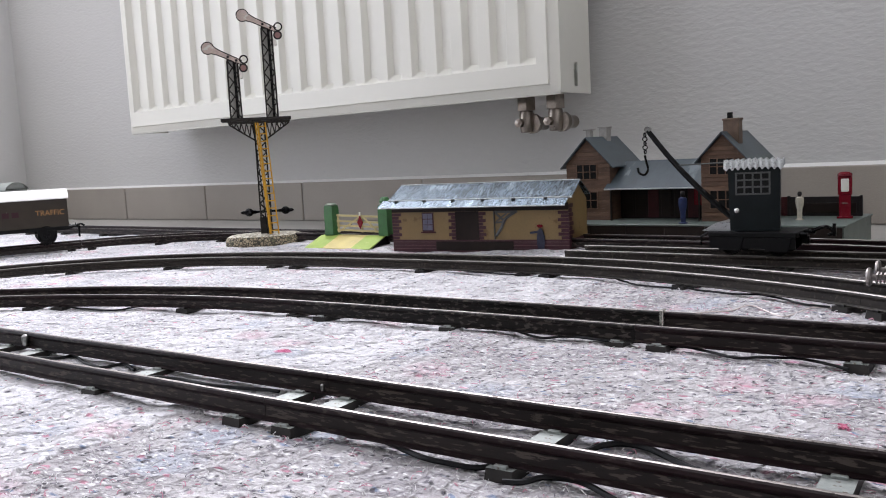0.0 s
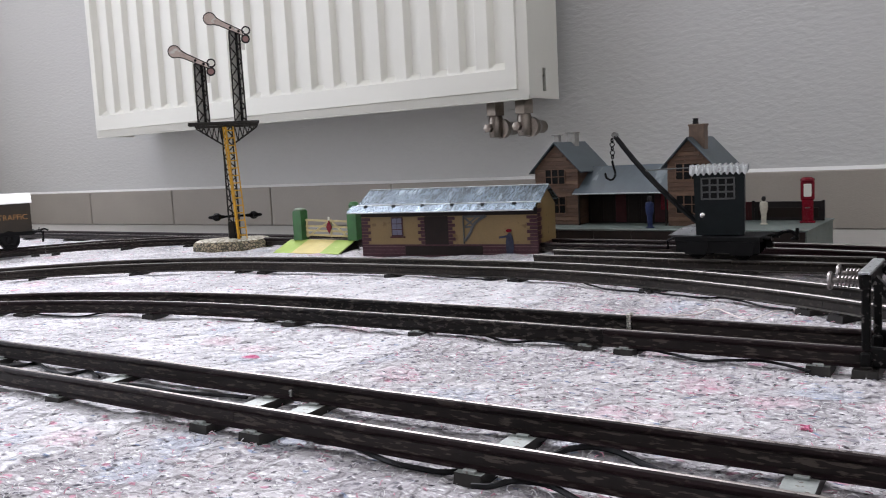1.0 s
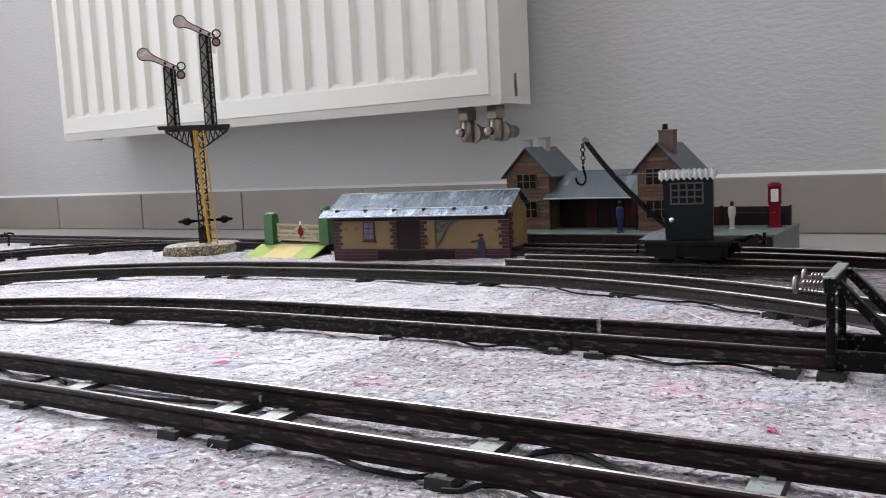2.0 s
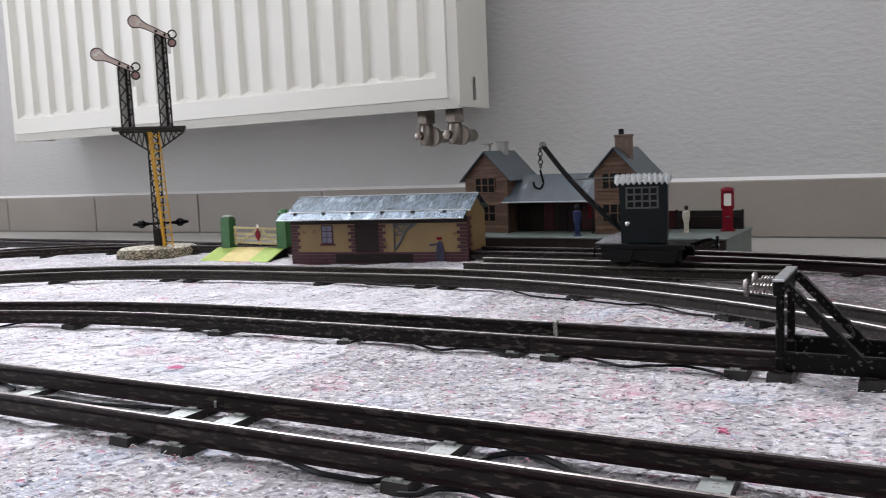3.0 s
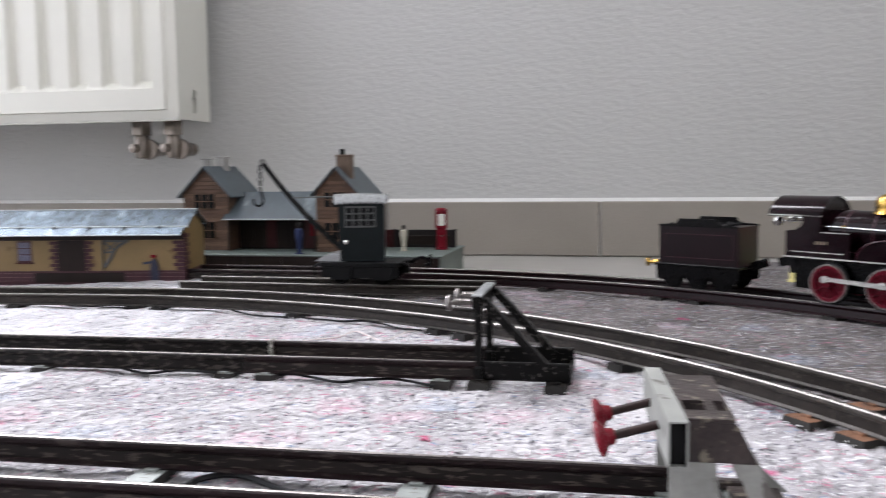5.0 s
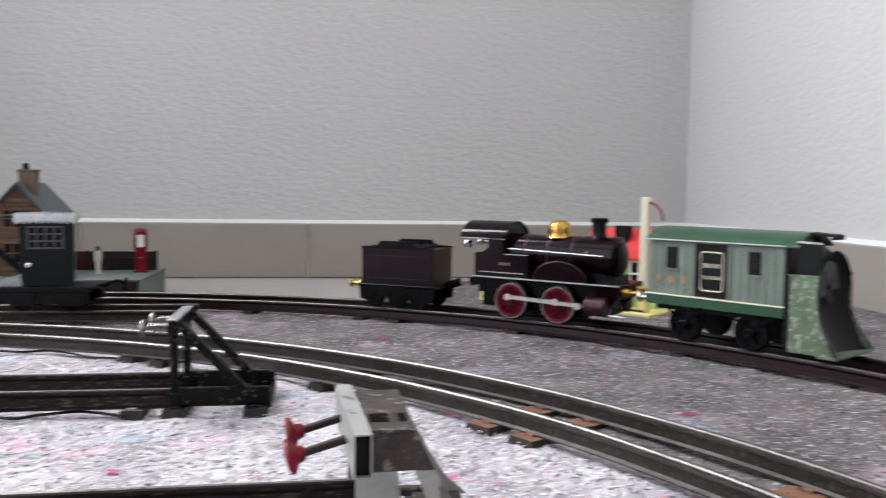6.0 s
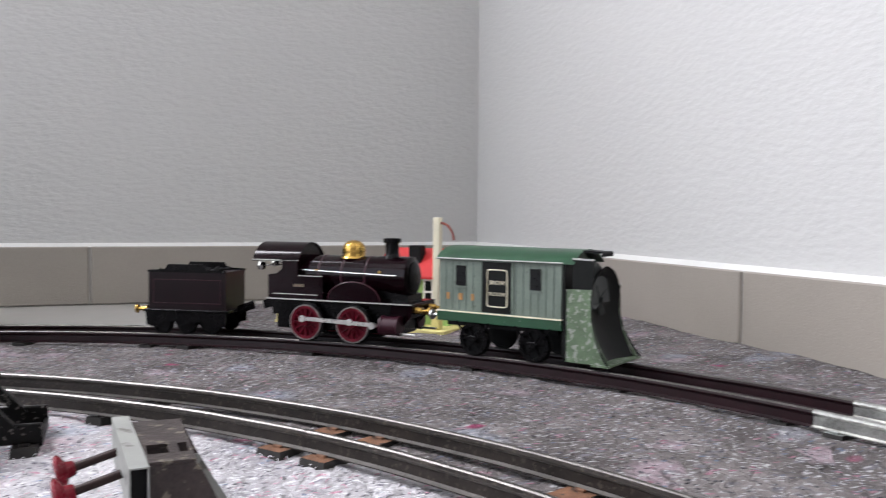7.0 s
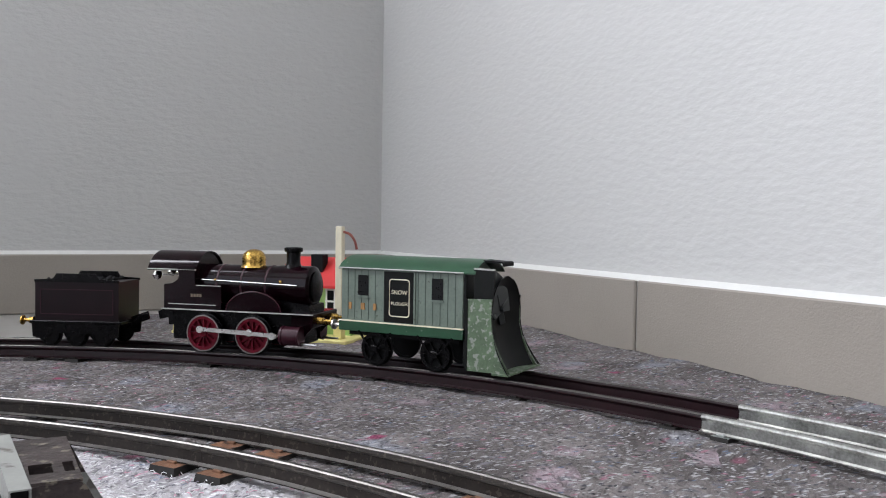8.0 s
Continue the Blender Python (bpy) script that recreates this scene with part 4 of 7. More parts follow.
# ---------------------------------------------------------------- signal gantry
def lattice(bm, cx, cy, z0, z1, w0, w1, n, t=0.0014):
    """A square lattice post: four corner angles and crossed braces on each face."""
    for sx in (-1, 1):
        for sy in (-1, 1):
            bar(bm, (cx + sx * w0 / 2, cy + sy * w0 / 2, z0), (cx + sx * w1 / 2, cy + sy * w1 / 2, z1), t * 1.25, t * 1.25)
    for k in range(n):
        za, zb = z0 + (z1 - z0) * k / n, z0 + (z1 - z0) * (k + 1) / n
        wa, wb = w0 + (w1 - w0) * k / n, w0 + (w1 - w0) * (k + 1) / n
        for s in (-1, 1):
            for d in (-1, 1):
                bar(bm, (cx - d * wa / 2, cy + s * wa / 2, za), (cx + d * wb / 2, cy + s * wb / 2, zb), t, t * 0.5)
                bar(bm, (cx + s * wa / 2, cy - d * wa / 2, za), (cx + s * wb / 2, cy + d * wb / 2, zb), t, t * 0.5)


def ring(bm, c, r_out, r_in, depth, seg=18, m=None):
    out, inn = [], []
    for y in (-depth / 2, depth / 2):
        out.append([bm.verts.new((c[0] + r_out * math.cos(2 * math.pi * i / seg), c[1] + y, c[2] + r_out * math.sin(2 * math.pi * i / seg))) for i in range(seg)])
        inn.append([bm.verts.new((c[0] + r_in * math.cos(2 * math.pi * i / seg), c[1] + y, c[2] + r_in * math.sin(2 * math.pi * i / seg))) for i in range(seg)])
    fs = []
    for i in range(seg):
        j = (i + 1) % seg
        fs += [bm.faces.new((out[0][i], out[0][j], out[1][j], out[1][i])), bm.faces.new((inn[0][i], inn[1][i], inn[1][j], inn[0][j])),
               bm.faces.new((out[0][i], inn[0][i], inn[0][j], out[0][j])), bm.faces.new((out[1][i], out[1][j], inn[1][j], inn[1][i]))]
    bmesh.ops.recalc_face_normals(bm, faces=fs)
    if m is not None:
        bmesh.ops.transform(bm, matrix=m, verts=[v for q in out + inn for v in q])


def gantry():
    # local x runs along the gantry, -y faces the tracks
    g = thing("signal_gantry", pose(-0.787, 0.689, 0, 0, 0, 48.6), "tinplate signal gantry with two pale arms on an oval stone base", "signal")
    seg = 40
    bm = bm_new()
    prof = [(0.0, 0.0), (1.0, 0.0), (1.02, 0.004), (1.0, 0.0095), (0.95, 0.0125)]
    rings = [[bm.verts.new((0.046 * s * math.cos(2 * math.pi * i / seg) * (1 + 0.02 * noise.noise((i * 1.3, s, 1))), 0.030 * s * math.sin(2 * math.pi * i / seg), z)) for i in range(seg)] for s, z in prof[1:]]
    for a, b in zip(rings, rings[1:]):
        for i in range(seg):
            bm.faces.new((a[i], a[(i + 1) % seg], b[(i + 1) % seg], b[i]))
    bm.faces.new(rings[0][::-1])
    base = part("base", bm, STONE, g, "oval rubble stone base", smooth=True)
    bm = bm_new()
    top = [[bm.verts.new((0.046 * s * math.cos(2 * math.pi * i / seg), 0.030 * s * math.sin(2 * math.pi * i / seg), z)) for i in range(seg)] for s, z in ((0.95, 0.0125), (0.86, 0.0142), (0.5, 0.0146))]
    for a, b in zip(top, top[1:]):
        for i in range(seg):
            bm.faces.new((a[i], a[(i + 1) % seg], b[(i + 1) % seg], b[i]))
    bm.faces.new(top[-1])
    part("base_top", bm, STONE_TOP, base, "pale gravelled top", smooth=True)
    bm = bm_new()
    lattice(bm, 0.003, 0.004, 0.0135, 0.148, 0.0125, 0.0115, 11)
    box(bm, -0.0045, 0.0095, -0.003, 0.011, 0.0135, 0.034, 0.0006)
    part("mast", bm, LATTICE_DARK, g, "dark lattice mast")
    # ladder leans from the deck to the base
    bm = bm_new()
    a0, a1, b0, b1 = (0.0015, -0.0115, 0.146), (0.0075, -0.020, 0.0145), (0.0100, -0.0115, 0.146), (0.0165, -0.020, 0.0145)
    bar(bm, a0, a1, 0.0042, 0.0014)
    bar(bm, (a0[0] - 0.0028, a0[1], a0[2]), (a1[0] - 0.0012, a1[1], a1[2]), 0.0034, 0.0012)
    bar(bm, b0, b1, 0.0018, 0.0012)
    for k in range(15):
        t = (k + 0.5) / 15
        p, q = Vector(a0).lerp(Vector(a1), t), Vector(b0).lerp(Vector(b1), t)
        bar(bm, p, q, 0.0014, 0.0010)
    ladder = part("ladder", bm, LADDER_YELLOW, g, "yellow tin ladder")
    # black strip added where the mast lies in shadow behind the ladder
    bm = bm_new()
    bar(bm, (a0[0] - 0.0058, a0[1] + 0.0016, a0[2]), (a1[0] - 0.0038, a1[1] + 0.0016, a1[2]), 0.0040, 0.0010)
    part("backing_strip", bm, BLACK_MATT, ladder, "black strip imitating the shadow behind the ladder")
    bm = bm_new()
    box(bm, -0.0405, 0.0405, -0.010, 0.014, 0.1485, 0.1525, 0.0006)
    part("deck", bm, LATTICE_DARK, g, "dark deck")
    bm = bm_new()
    for y in (-0.008, 0.012):
        for s in (-1, 1):
            bar(bm, (0.003 + s * 0.035, y, 0.1455), (0.003 + s * 0.004, y, 0.1245), 0.0016, 0.0009)
            bar(bm, (0.003 + s * 0.036, y, 0.1472), (0.003, y, 0.1472), 0.0022, 0.0009)
            for k in range(5):
                xa, xb = 0.006 + 0.029 * k / 5, 0.006 + 0.029 * (k + 0.5) / 5
                zb = 0.1245 + 0.021 * (xb - 0.004) / 0.031
                za = 0.1245 + 0.021 * max(0, (xa - 0.004)) / 0.031
                bar(bm, (0.003 + s * xa, y, za), (0.003 + s * xb, y, 0.1468), 0.0010, 0.0007)
                bar(bm, (0.003 + s * xb, y, 0.1468), (0.003 + s * (xa + 0.0058), y, min(0.1465, 0.1245 + 0.021 * (xa + 0.0018) / 0.031)), 0.0010, 0.0007)
    part("bracket", bm, LATTICE_DARK, g, "openwork deck brackets")
    for cx, top_z, dz in ((-0.0225, 0.2195, 0.0), (0.0195, 0.2560, 0.0)):
        bm = bm_new()
        lattice(bm, cx, 0.002, 0.1525, top_z, 0.0130, 0.0118, 4 if top_z < 0.23 else 6)
        post = part("post", bm, LATTICE_DARK, g, "lattice signal post")
        bm = bm_new()
        box(bm, cx - 0.0050, cx + 0.0050, 0.0065, 0.0070, 0.1530, top_z)
        part("back_web", bm, LATTICE_FILL, post, "grey tin back web")
        bm = bm_new()
        bar(bm, (cx + 0.002, 0.002, 0.153), (cx + 0.002, 0.002, top_z), 0.0030, 0.0008)
        part("rod_strip", bm, BLACK_MATT, post)
        bm = bm_new()
        box(bm, cx - 0.006, cx + 0.006, -0.0045, 0.0085, top_z, top_z + 0.0035, 0.0005)
        part("cap", bm, LATTICE_DARK, post)
        # arm: blade with a round end to the left, spectacle with two rings to the right, tilted
        tilt = pose(cx - 0.0005, -0.0068, top_z + 0.0022, 0, 25.0, 0)
        bm = bm_new()
        blade = [(0.012, -0.0026), (0.012, 0.0022), (-0.016, 0.0031), (-0.022, 0.0042)]
        cx0, r0 = -0.0285, 0.0070
        blade += [(cx0 + r0 * math.cos(radians(a)), r0 * math.sin(radians(a))) for a in range(40, 321, 20)]
        blade += [(-0.022, -0.0040), (-0.016, -0.0029)]
        prism(bm, blade, "y", -0.0005, 0.0005, tilt)
        arm = part("arm", bm, ARM_PALE, g, "faded pale signal arm with round end")
        bm = bm_new()
        out = [(x * 1.0, z) for x, z in blade]
        tube(bm, [tilt @ Vector((x, -0.0006, z)) for x, z in out + out[:1]], 0.0006, 5)
        part("edge", bm, DARK_WOOD, arm, "dark brown edging")
        bm = bm_new()
        ring(bm, (0.0165, -0.0004, 0.0052), 0.0052, 0.0036, 0.0012, 18, pose(cx - 0.0035, -0.0068, top_z - 0.0030, 0, 6, 0))
        ring(bm, (0.0165, -0.0004, -0.0045), 0.0052, 0.0034, 0.0012, 18, pose(cx - 0.0035, -0.0068, top_z - 0.0030, 0, 6, 0))
        part("spectacle", bm, LATTICE_DARK, arm, "dark spectacle rings")
        bm = bm_new()
        lathe(bm, [(0.0041, 0.0), (0.0041, 0.0006)], 16, pose(cx - 0.0035, -0.0068, top_z - 0.0030, 0, 6, 0) @ pose(0.0165, 0, -0.0045, 90, 0, 0))
        part("lens", bm, RED_GLASS, arm)
        bm = bm_new()
        for k in (-0.004, 0.006):
            lathe(bm, [(0.0016, 0.0), (0.0012, 0.0008), (0.0, 0.0009)], 10, tilt @ pose(k, -0.0005, 0, 90, 0, 0))
        part("rivet", bm, BLACK_MATT, arm)
        bm = bm_new()
        box(bm, cx + 0.0070, cx + 0.0110, -0.005, 0.001, top_z - 0.021, top_z - 0.011, 0.0006)
        part("lamp", bm, WHITE_PAINT, post, "small white lamp case")
    # point indicators either side of the mast's foot
    bm = bm_new()
    rod(bm, (-0.020, 0.004, 0.0405), (0.030, 0.004, 0.0405), 0.0014, None, 8)
    for x in (-0.0165, 0.0265):
        lathe(bm, [(0.0007, -0.010), (0.0019, -0.008), (0.0022, -0.005), (0.0045, -0.0024), (0.0049, 0.0), (0.0045, 0.0024), (0.0022, 0.005), (0.0019, 0.008), (0.0007, 0.010)], 12, pose(x, 0.004, 0.0405, 0, 90, 0))
    part("lever", bm, BLACK, g, "black turned levers", smooth=True)


gantry()


# ---------------------------------------------------------------- level crossing with ramp
def crossing():
    c = thing("level_crossing", pose(-0.699, 0.668, 0, 0, 0, 4), "tinplate level crossing, yellow and green ramp, green posts", "level crossing")
    L = 0.092
    bm = bm_new()
    prof = [(0.0, 0.0005), (0.0, 0.0015), (0.030, 0.0125), (0.0375, 0.0128), (0.0375, 0.0005)]
    for a, b, mi in ((0.0, 0.026, 0), (0.026, 0.066, 1), (0.066, L, 0)):
        prism(bm, prof, "x", a, b, None, mi)
    part("ramp", bm, [RAMP_GREEN, RAMP_YELLOW], c, "sloping ramp, yellow with green borders")
    bm = bm_new()
    prism(bm, [(0.0015, 0.0005), (0.030, 0.0118), (0.037, 0.0118), (0.037, 0.0005)], "x", L + 0.0002, L + 0.0008)
    part("cheek", bm, BLACK_MATT, c, "black ramp cheek")
    for x in (0.0135, 0.0905):
        bm = bm_new()
        lathe(bm, [(0.0086, 0.0), (0.0084, 0.031), (0.0076, 0.0335), (0.005, 0.0345), (0.0, 0.0348)], 4, pose(x, 0.0345, 0.0125, 0, 0, 45))
        post = part("gate_post", bm, POST_GREEN, c, "dark green gate post", smooth=True)
        # the cap's gloss highlight is put into its grey-green colour
        bm = bm_new()
        lathe(bm, [(0.0068, 0.0), (0.0066, 0.0010), (0.0046, 0.0022), (0.0, 0.0026)], 16, pose(x, 0.0345, 0.0465))
        part("post_cap", bm, CAP_GREEN, post, "worn grey-green cap", smooth=True)
    gate = None
    for q0, q1, w, t in [((0.022, 0.0335, z + 0.002), (0.084, 0.0335, z), 0.0022, 0.0009) for z in (0.0165, 0.0215, 0.0265, 0.0330)] + [
            ((0.024, 0.0335, 0.0155), (0.024, 0.0335, 0.0365), 0.0022, 0.0012), ((0.058, 0.0335, 0.0155), (0.058, 0.0335, 0.0355), 0.0018, 0.0012),
            ((0.025, 0.0330, 0.0165), (0.057, 0.0330, 0.034), 0.0018, 0.0009), ((0.080, 0.0330, 0.0165), (0.059, 0.0330, 0.034), 0.0018, 0.0009)]:
        bm = bm_new()
        bar(bm, q0, q1, w, t)
        if gate is None:
            gate = part("gate", bm, GATE_TAN, c, "straw coloured five-bar gate")
        else:
            part("gate_bar", bm, GATE_TAN, gate)
    bm = bm_new()
    prism(bm, [(0.0525, 0.0270), (0.0565, 0.0345), (0.0605, 0.0270), (0.0565, 0.0195)], "y", 0.0315, 0.0323)
    part("target", bm, RED_PAINT, gate, "red diamond target")
    bm = bm_new()
    bar(bm, (0.0565, 0.0321, 0.0345), (0.0565, 0.0321, 0.0385), 0.002, 0.001)
    part("lamp", bm, WHITE_PAINT, gate)
    # white and dark road lamp on the far post
    bm = bm_new()
    lathe(bm, [(0.0, 0.0), (0.0055, 0.0005), (0.0062, 0.004), (0.0040, 0.0075), (0.0, 0.008)], 14, pose(0.0905, 0.0345, 0.0470))
    part("post_lamp", bm, POST_GREEN, c, "green domed lamp", smooth=True)


crossing()


# ---------------------------------------------------------------- goods shed
def shed():
    s = thing("goods_shed", pose(-0.567, 0.668, 0.0005, 0, 0, 9.4), "printed tinplate goods shed, ochre walls, worn blue-grey metal roof", "toy building")
    L, D, EZ, RZ = 0.190, 0.054, 0.0475, 0.0668
    bm = bm_new()
    prism(bm, [(0.0, 0.0), (D, 0.0), (D, EZ), (D / 2, RZ - 0.0015), (0.0, EZ)], "x", 0.0, L)
    wall = part("wall", bm, OCHRE_WALL, s, "ochre printed walls")
    # roof: a pitched sheet with a flatter outer flap beyond the bend
    bm = bm_new()
    prism(bm, [(D / 2, RZ), (-0.0015, 0.0520), (-0.0018, 0.0512), (D / 2, RZ - 0.001), (D + 0.0018, 0.0512), (D + 0.0015, 0.0520)], "x", -0.003, L + 0.0035)
    roof = part("roof", bm, SLATE_BLUE, s, "worn blue-grey tin roof")
    bm = bm_new()
    prism(bm, [(-0.0013, 0.0525), (-0.0020, 0.0516), (-0.0132, 0.0452), (-0.0130, 0.0460)], "x", -0.009, L + 0.001)
    part("eave_flap", bm, SLATE_BLUE, roof, "bent eave flap")
    bm = bm_new()
    rod(bm, (-0.003, -0.0015, 0.0522), (L + 0.0045, -0.0015, 0.0522), 0.0009, None, 8)
    rod(bm, (-0.009, -0.0131, 0.0456), (L + 0.001, -0.0131, 0.0456), 0.0006, None, 8)
    rod(bm, (-0.003, D / 2, RZ), (L + 0.0035, D / 2, RZ), 0.0008, None, 8)
    part("bead", bm, TIN, roof, "bright rolled tin edges", smooth=True)
    for k in range(6):
        bm = bm_new()
        box(bm, -0.0019, 0.0019, -0.0013, 0.0013, 0, 0.0014, 0.0004, pose(0.008 + k * 0.0322, -0.0036, 0.0512, 28, 0, 20))
        part("tab", bm, BLACK_MATT, roof)
    Y = -0.0003
    def print_box(name, x0, x1, z0, z1, mat, d=0.0003, label=""):
        b = bm_new()
        box(b, x0, x1, -d - 0.0002, 0.0001, z0, z1)
        return part(name, b, mat, s, label)
    print_box("plinth", 0.0, L, 0.0, 0.0125, PURPLE_BRICK, 0.0003, "purple printed brick plinth")
    # dark strip stands in for the shade that the eave casts
    print_box("shade_board", 0.0, L, 0.0405, EZ - 0.0002, DARK_WOOD, 0.0004, "dark strip imitating the shade under the eave")
    for k in range(3):
        b = bm_new()
        box(b, 0.0, L, -0.0009, -0.0004, 0.0034 + k * 0.0034, 0.0037 + k * 0.0034)
        part("mortar_line", b, MORTAR_LINE, s)
    for x0 in (0.0, L - 0.016, 0.098, 0.067):
        for k in range(8):
            w = (0.0075 if x0 in (0.0, L - 0.016) else 0.0045) + (0.0030 if k % 2 else 0.0)
            xa = x0 if x0 in (0.0, 0.098) else (L - w if x0 == L - 0.016 else 0.0725 - w)
            print_box("quoin", xa, xa + w, 0.0128 + k * 0.0034, 0.0158 + k * 0.0034, PURPLE_BRICK, 0.00035)
    door = print_box("door", 0.0727, 0.0980, 0.0125, 0.0404, DARK_WOOD, 0.0005, "dark brown printed door")
    win = print_box("window", 0.0350, 0.0480, 0.0205, 0.0400, PURPLE_BRICK, 0.0004, "printed window with blue panes")
    for i in range(2):
        for j in range(3):
            b = bm_new()
            box(b, 0.0362 + i * 0.0056, 0.0412 + i * 0.0056, -0.0011, -0.0005, 0.0222 + j * 0.0058, 0.0272 + j * 0.0058)
            part("pane", b, GLASS_PRINT, win)
    print_box("sill", 0.0335, 0.0500, 0.0193, 0.0206, WINE_PAINT, 0.0012)
    # printed crane bracket, pipe and a plain blue shape with a red cap
    b = bm_new()
    bar(b, (0.1150, -0.0006, 0.0405), (0.1150, -0.0006, 0.0130), 0.0036, 0.0006)
    pts = bow([(0.1160, -0.0008, 0.0160), (0.1215, -0.0008, 0.0235), (0.1270, -0.0008, 0.0330), (0.1380, -0.0008, 0.0400)], 6)
    tube(b, pts, 0.0015, 6)
    bar(b, (0.1150, -0.0006, 0.0395), (0.1390, -0.0006, 0.0395), 0.0020, 0.0006)
    bar(b, (0.1160, -0.0006, 0.0290), (0.1250, -0.0006, 0.0300), 0.0016, 0.0006)
    bar(b, (0.1160, -0.0006, 0.0385), (0.1250, -0.0006, 0.0310), 0.0018, 0.0006)
    bar(b, (0.1165, -0.0006, 0.0300), (0.1290, -0.0006, 0.0390), 0.0014, 0.0006)
    part("bracket", b, IRON_PRINT, s, "grey printed wall crane")
    b = bm_new()
    box(b, 0.050, 0.134, -0.0012, -0.0004, 0.0020, 0.0108, 0.0003)
    part("pipe", b, DARK_WOOD, s, "dark brown printed trough")
    b = bm_new()
    for cx, cz, rx, rz in ((0.1620, 0.0115, 0.0040, 0.0120),):
        prism(b, [(cx + rx * math.cos(radians(a)), cz + rz * math.sin(radians(a))) for a in range(0, 360, 24)], "y", -0.0014, -0.0006)
    bar(b, (0.162, -0.0010, 0.0205), (0.1515, -0.0010, 0.0190), 0.0020, 0.0006)
    part("blue_print", b, PRINT_BLUE, s, "plain blue printed shape")
    b = bm_new()
    prism(b, [(0.1615 + 0.0030 * math.cos(radians(a)), 0.0255 + 0.0016 * math.sin(radians(a))) for a in range(0, 360, 30)], "y", -0.0014, -0.0006)
    part("red_print", b, RED_PAINT, s)
    # end wall facing east
    for k in range(8):
        w = 0.0080 + (0.0035 if k % 2 else 0.0)
        b = bm_new()
        box(b, L - 0.0001, L + 0.0005, 0.0, w, 0.0128 + k * 0.0042, 0.0164 + k * 0.0042)
        part("quoin", b, PURPLE_BRICK, s)
    b = bm_new()
    box(b, L - 0.0001, L + 0.0004, 0.0, D, 0.0, 0.0125)
    part("plinth", b, PURPLE_BRICK, s)


shed()


# ---------------------------------------------------------------- station on the far side of the outer loop
def gabled_house(parent, x0, x1, y0, y1, z0, eave, ridge, chimney_mat, tall):
    """A plank house with its gable to the tracks."""
    cx = (x0 + x1) / 2
    bm = bm_new()
    prism(bm, [(x0, z0), (x1, z0), (x1, eave), (cx, ridge - 0.0015), (x0, eave)], "y", y0, y1)
    wall = part("wall", bm, BARK_WOOD, parent, "brown plank walls with a front gable")
    n = int((ridge - z0) / 0.0042)
    for k in range(n):
        z = z0 + 0.0006 + k * 0.0042
        half = (x1 - x0) / 2 if z + 0.0034 < eave else (x1 - x0) / 2 * (ridge - 0.002 - z - 0.0034) / (ridge - eave)
        if half < 0.002:
            continue
        bm = bm_new()
        prism(bm, [(y0 + 0.0001, z), (y0 - 0.0008, z), (y0 - 0.0003, z + 0.0034), (y0 + 0.0001, z + 0.0034)], "x", cx - half, cx + half)
        part("plank", bm, TAN_WOOD if k % 3 == 1 else BARK_WOOD, wall)
    for s in (-1, 1):
        bm = bm_new()
        e = 0.0052
        dx = (x1 - x0) / 2 + e
        drop = (ridge - eave) / ((x1 - x0) / 2) * dx
        prism(bm, [(cx, ridge), (cx + s * dx, ridge - drop), (cx + s * dx, ridge - drop + 0.0012), (cx, ridge + 0.0014)], "y", y0 - 0.0045, y1 + 0.004)
        part("roof", bm, SLATE_GREY, parent, "slate grey roof slope")
    for zc, h in ((eave - 0.009, 0.0155), (z0 + 0.021, 0.0175)):
        bm = bm_new()
        box(bm, cx - 0.0125, cx + 0.0105, y0 - 0.0012, y0 + 0.0005, zc - h / 2, zc + h / 2)
        win = part("window", bm, BLACK_GLASS, parent, "dark window with thin glazing bars")
        bm = bm_new()
        for i in range(4):
            x = cx - 0.0125 + 0.023 * i / 3
            box(bm, x - 0.0004 - (0.0004 if i in (1,) else 0), x + 0.0004, y0 - 0.0017, y0 - 0.0011, zc - h / 2, zc + h / 2)
        for i in range(3):
            z = zc - h / 2 + h * i / 2
            box(bm, cx - 0.0125, cx + 0.0105, y0 - 0.0018, y0 - 0.0012, z - 0.0004, z + 0.0004)
        part("glazing_bar", bm, TAN_WOOD, win)
    bm = bm_new()
    cy = y0 + (y1 - y0) * (0.25 if tall else 0.62)
    if tall:
        box(bm, cx - 0.0035, cx + 0.0115, cy - 0.006, cy + 0.006, ridge - 0.014, ridge + 0.0135, 0.0006)
        box(bm, cx - 0.0042, cx + 0.0122, cy - 0.0067, cy + 0.0067, ridge + 0.0115, ridge + 0.0135, 0.0004)
    else:
        box(bm, cx - 0.005, cx + 0.005, cy - 0.005, cy + 0.005, ridge - 0.010, ridge + 0.0105, 0.0005)
        box(bm, cx - 0.012, cx - 0.006, cy - 0.022, cy - 0.016, ridge - 0.010, ridge + 0.0085, 0.0005)
    ch = part("chimney", bm, chimney_mat, parent, "square chimney")
    bm = bm_new()
    if tall:
        lathe(bm, [(0.003, 0.0), (0.0026, 0.0045), (0.003, 0.0055), (0.0, 0.0056)], 10, pose(cx + 0.0015, cy, ridge + 0.0135))
        part("pot", bm, BLACK_MATT, ch)
    else:
        box(bm, cx - 0.0145, cx - 0.0035, cy - 0.0235, cy - 0.0145, ridge + 0.0085, ridge + 0.0098, 0.0003)
        box(bm, cx - 0.006, cx + 0.006, cy - 0.006, cy + 0.006, ridge + 0.0105, ridge + 0.0118, 0.0003)
        part("cap", bm, CHIMNEY_GREY, ch)


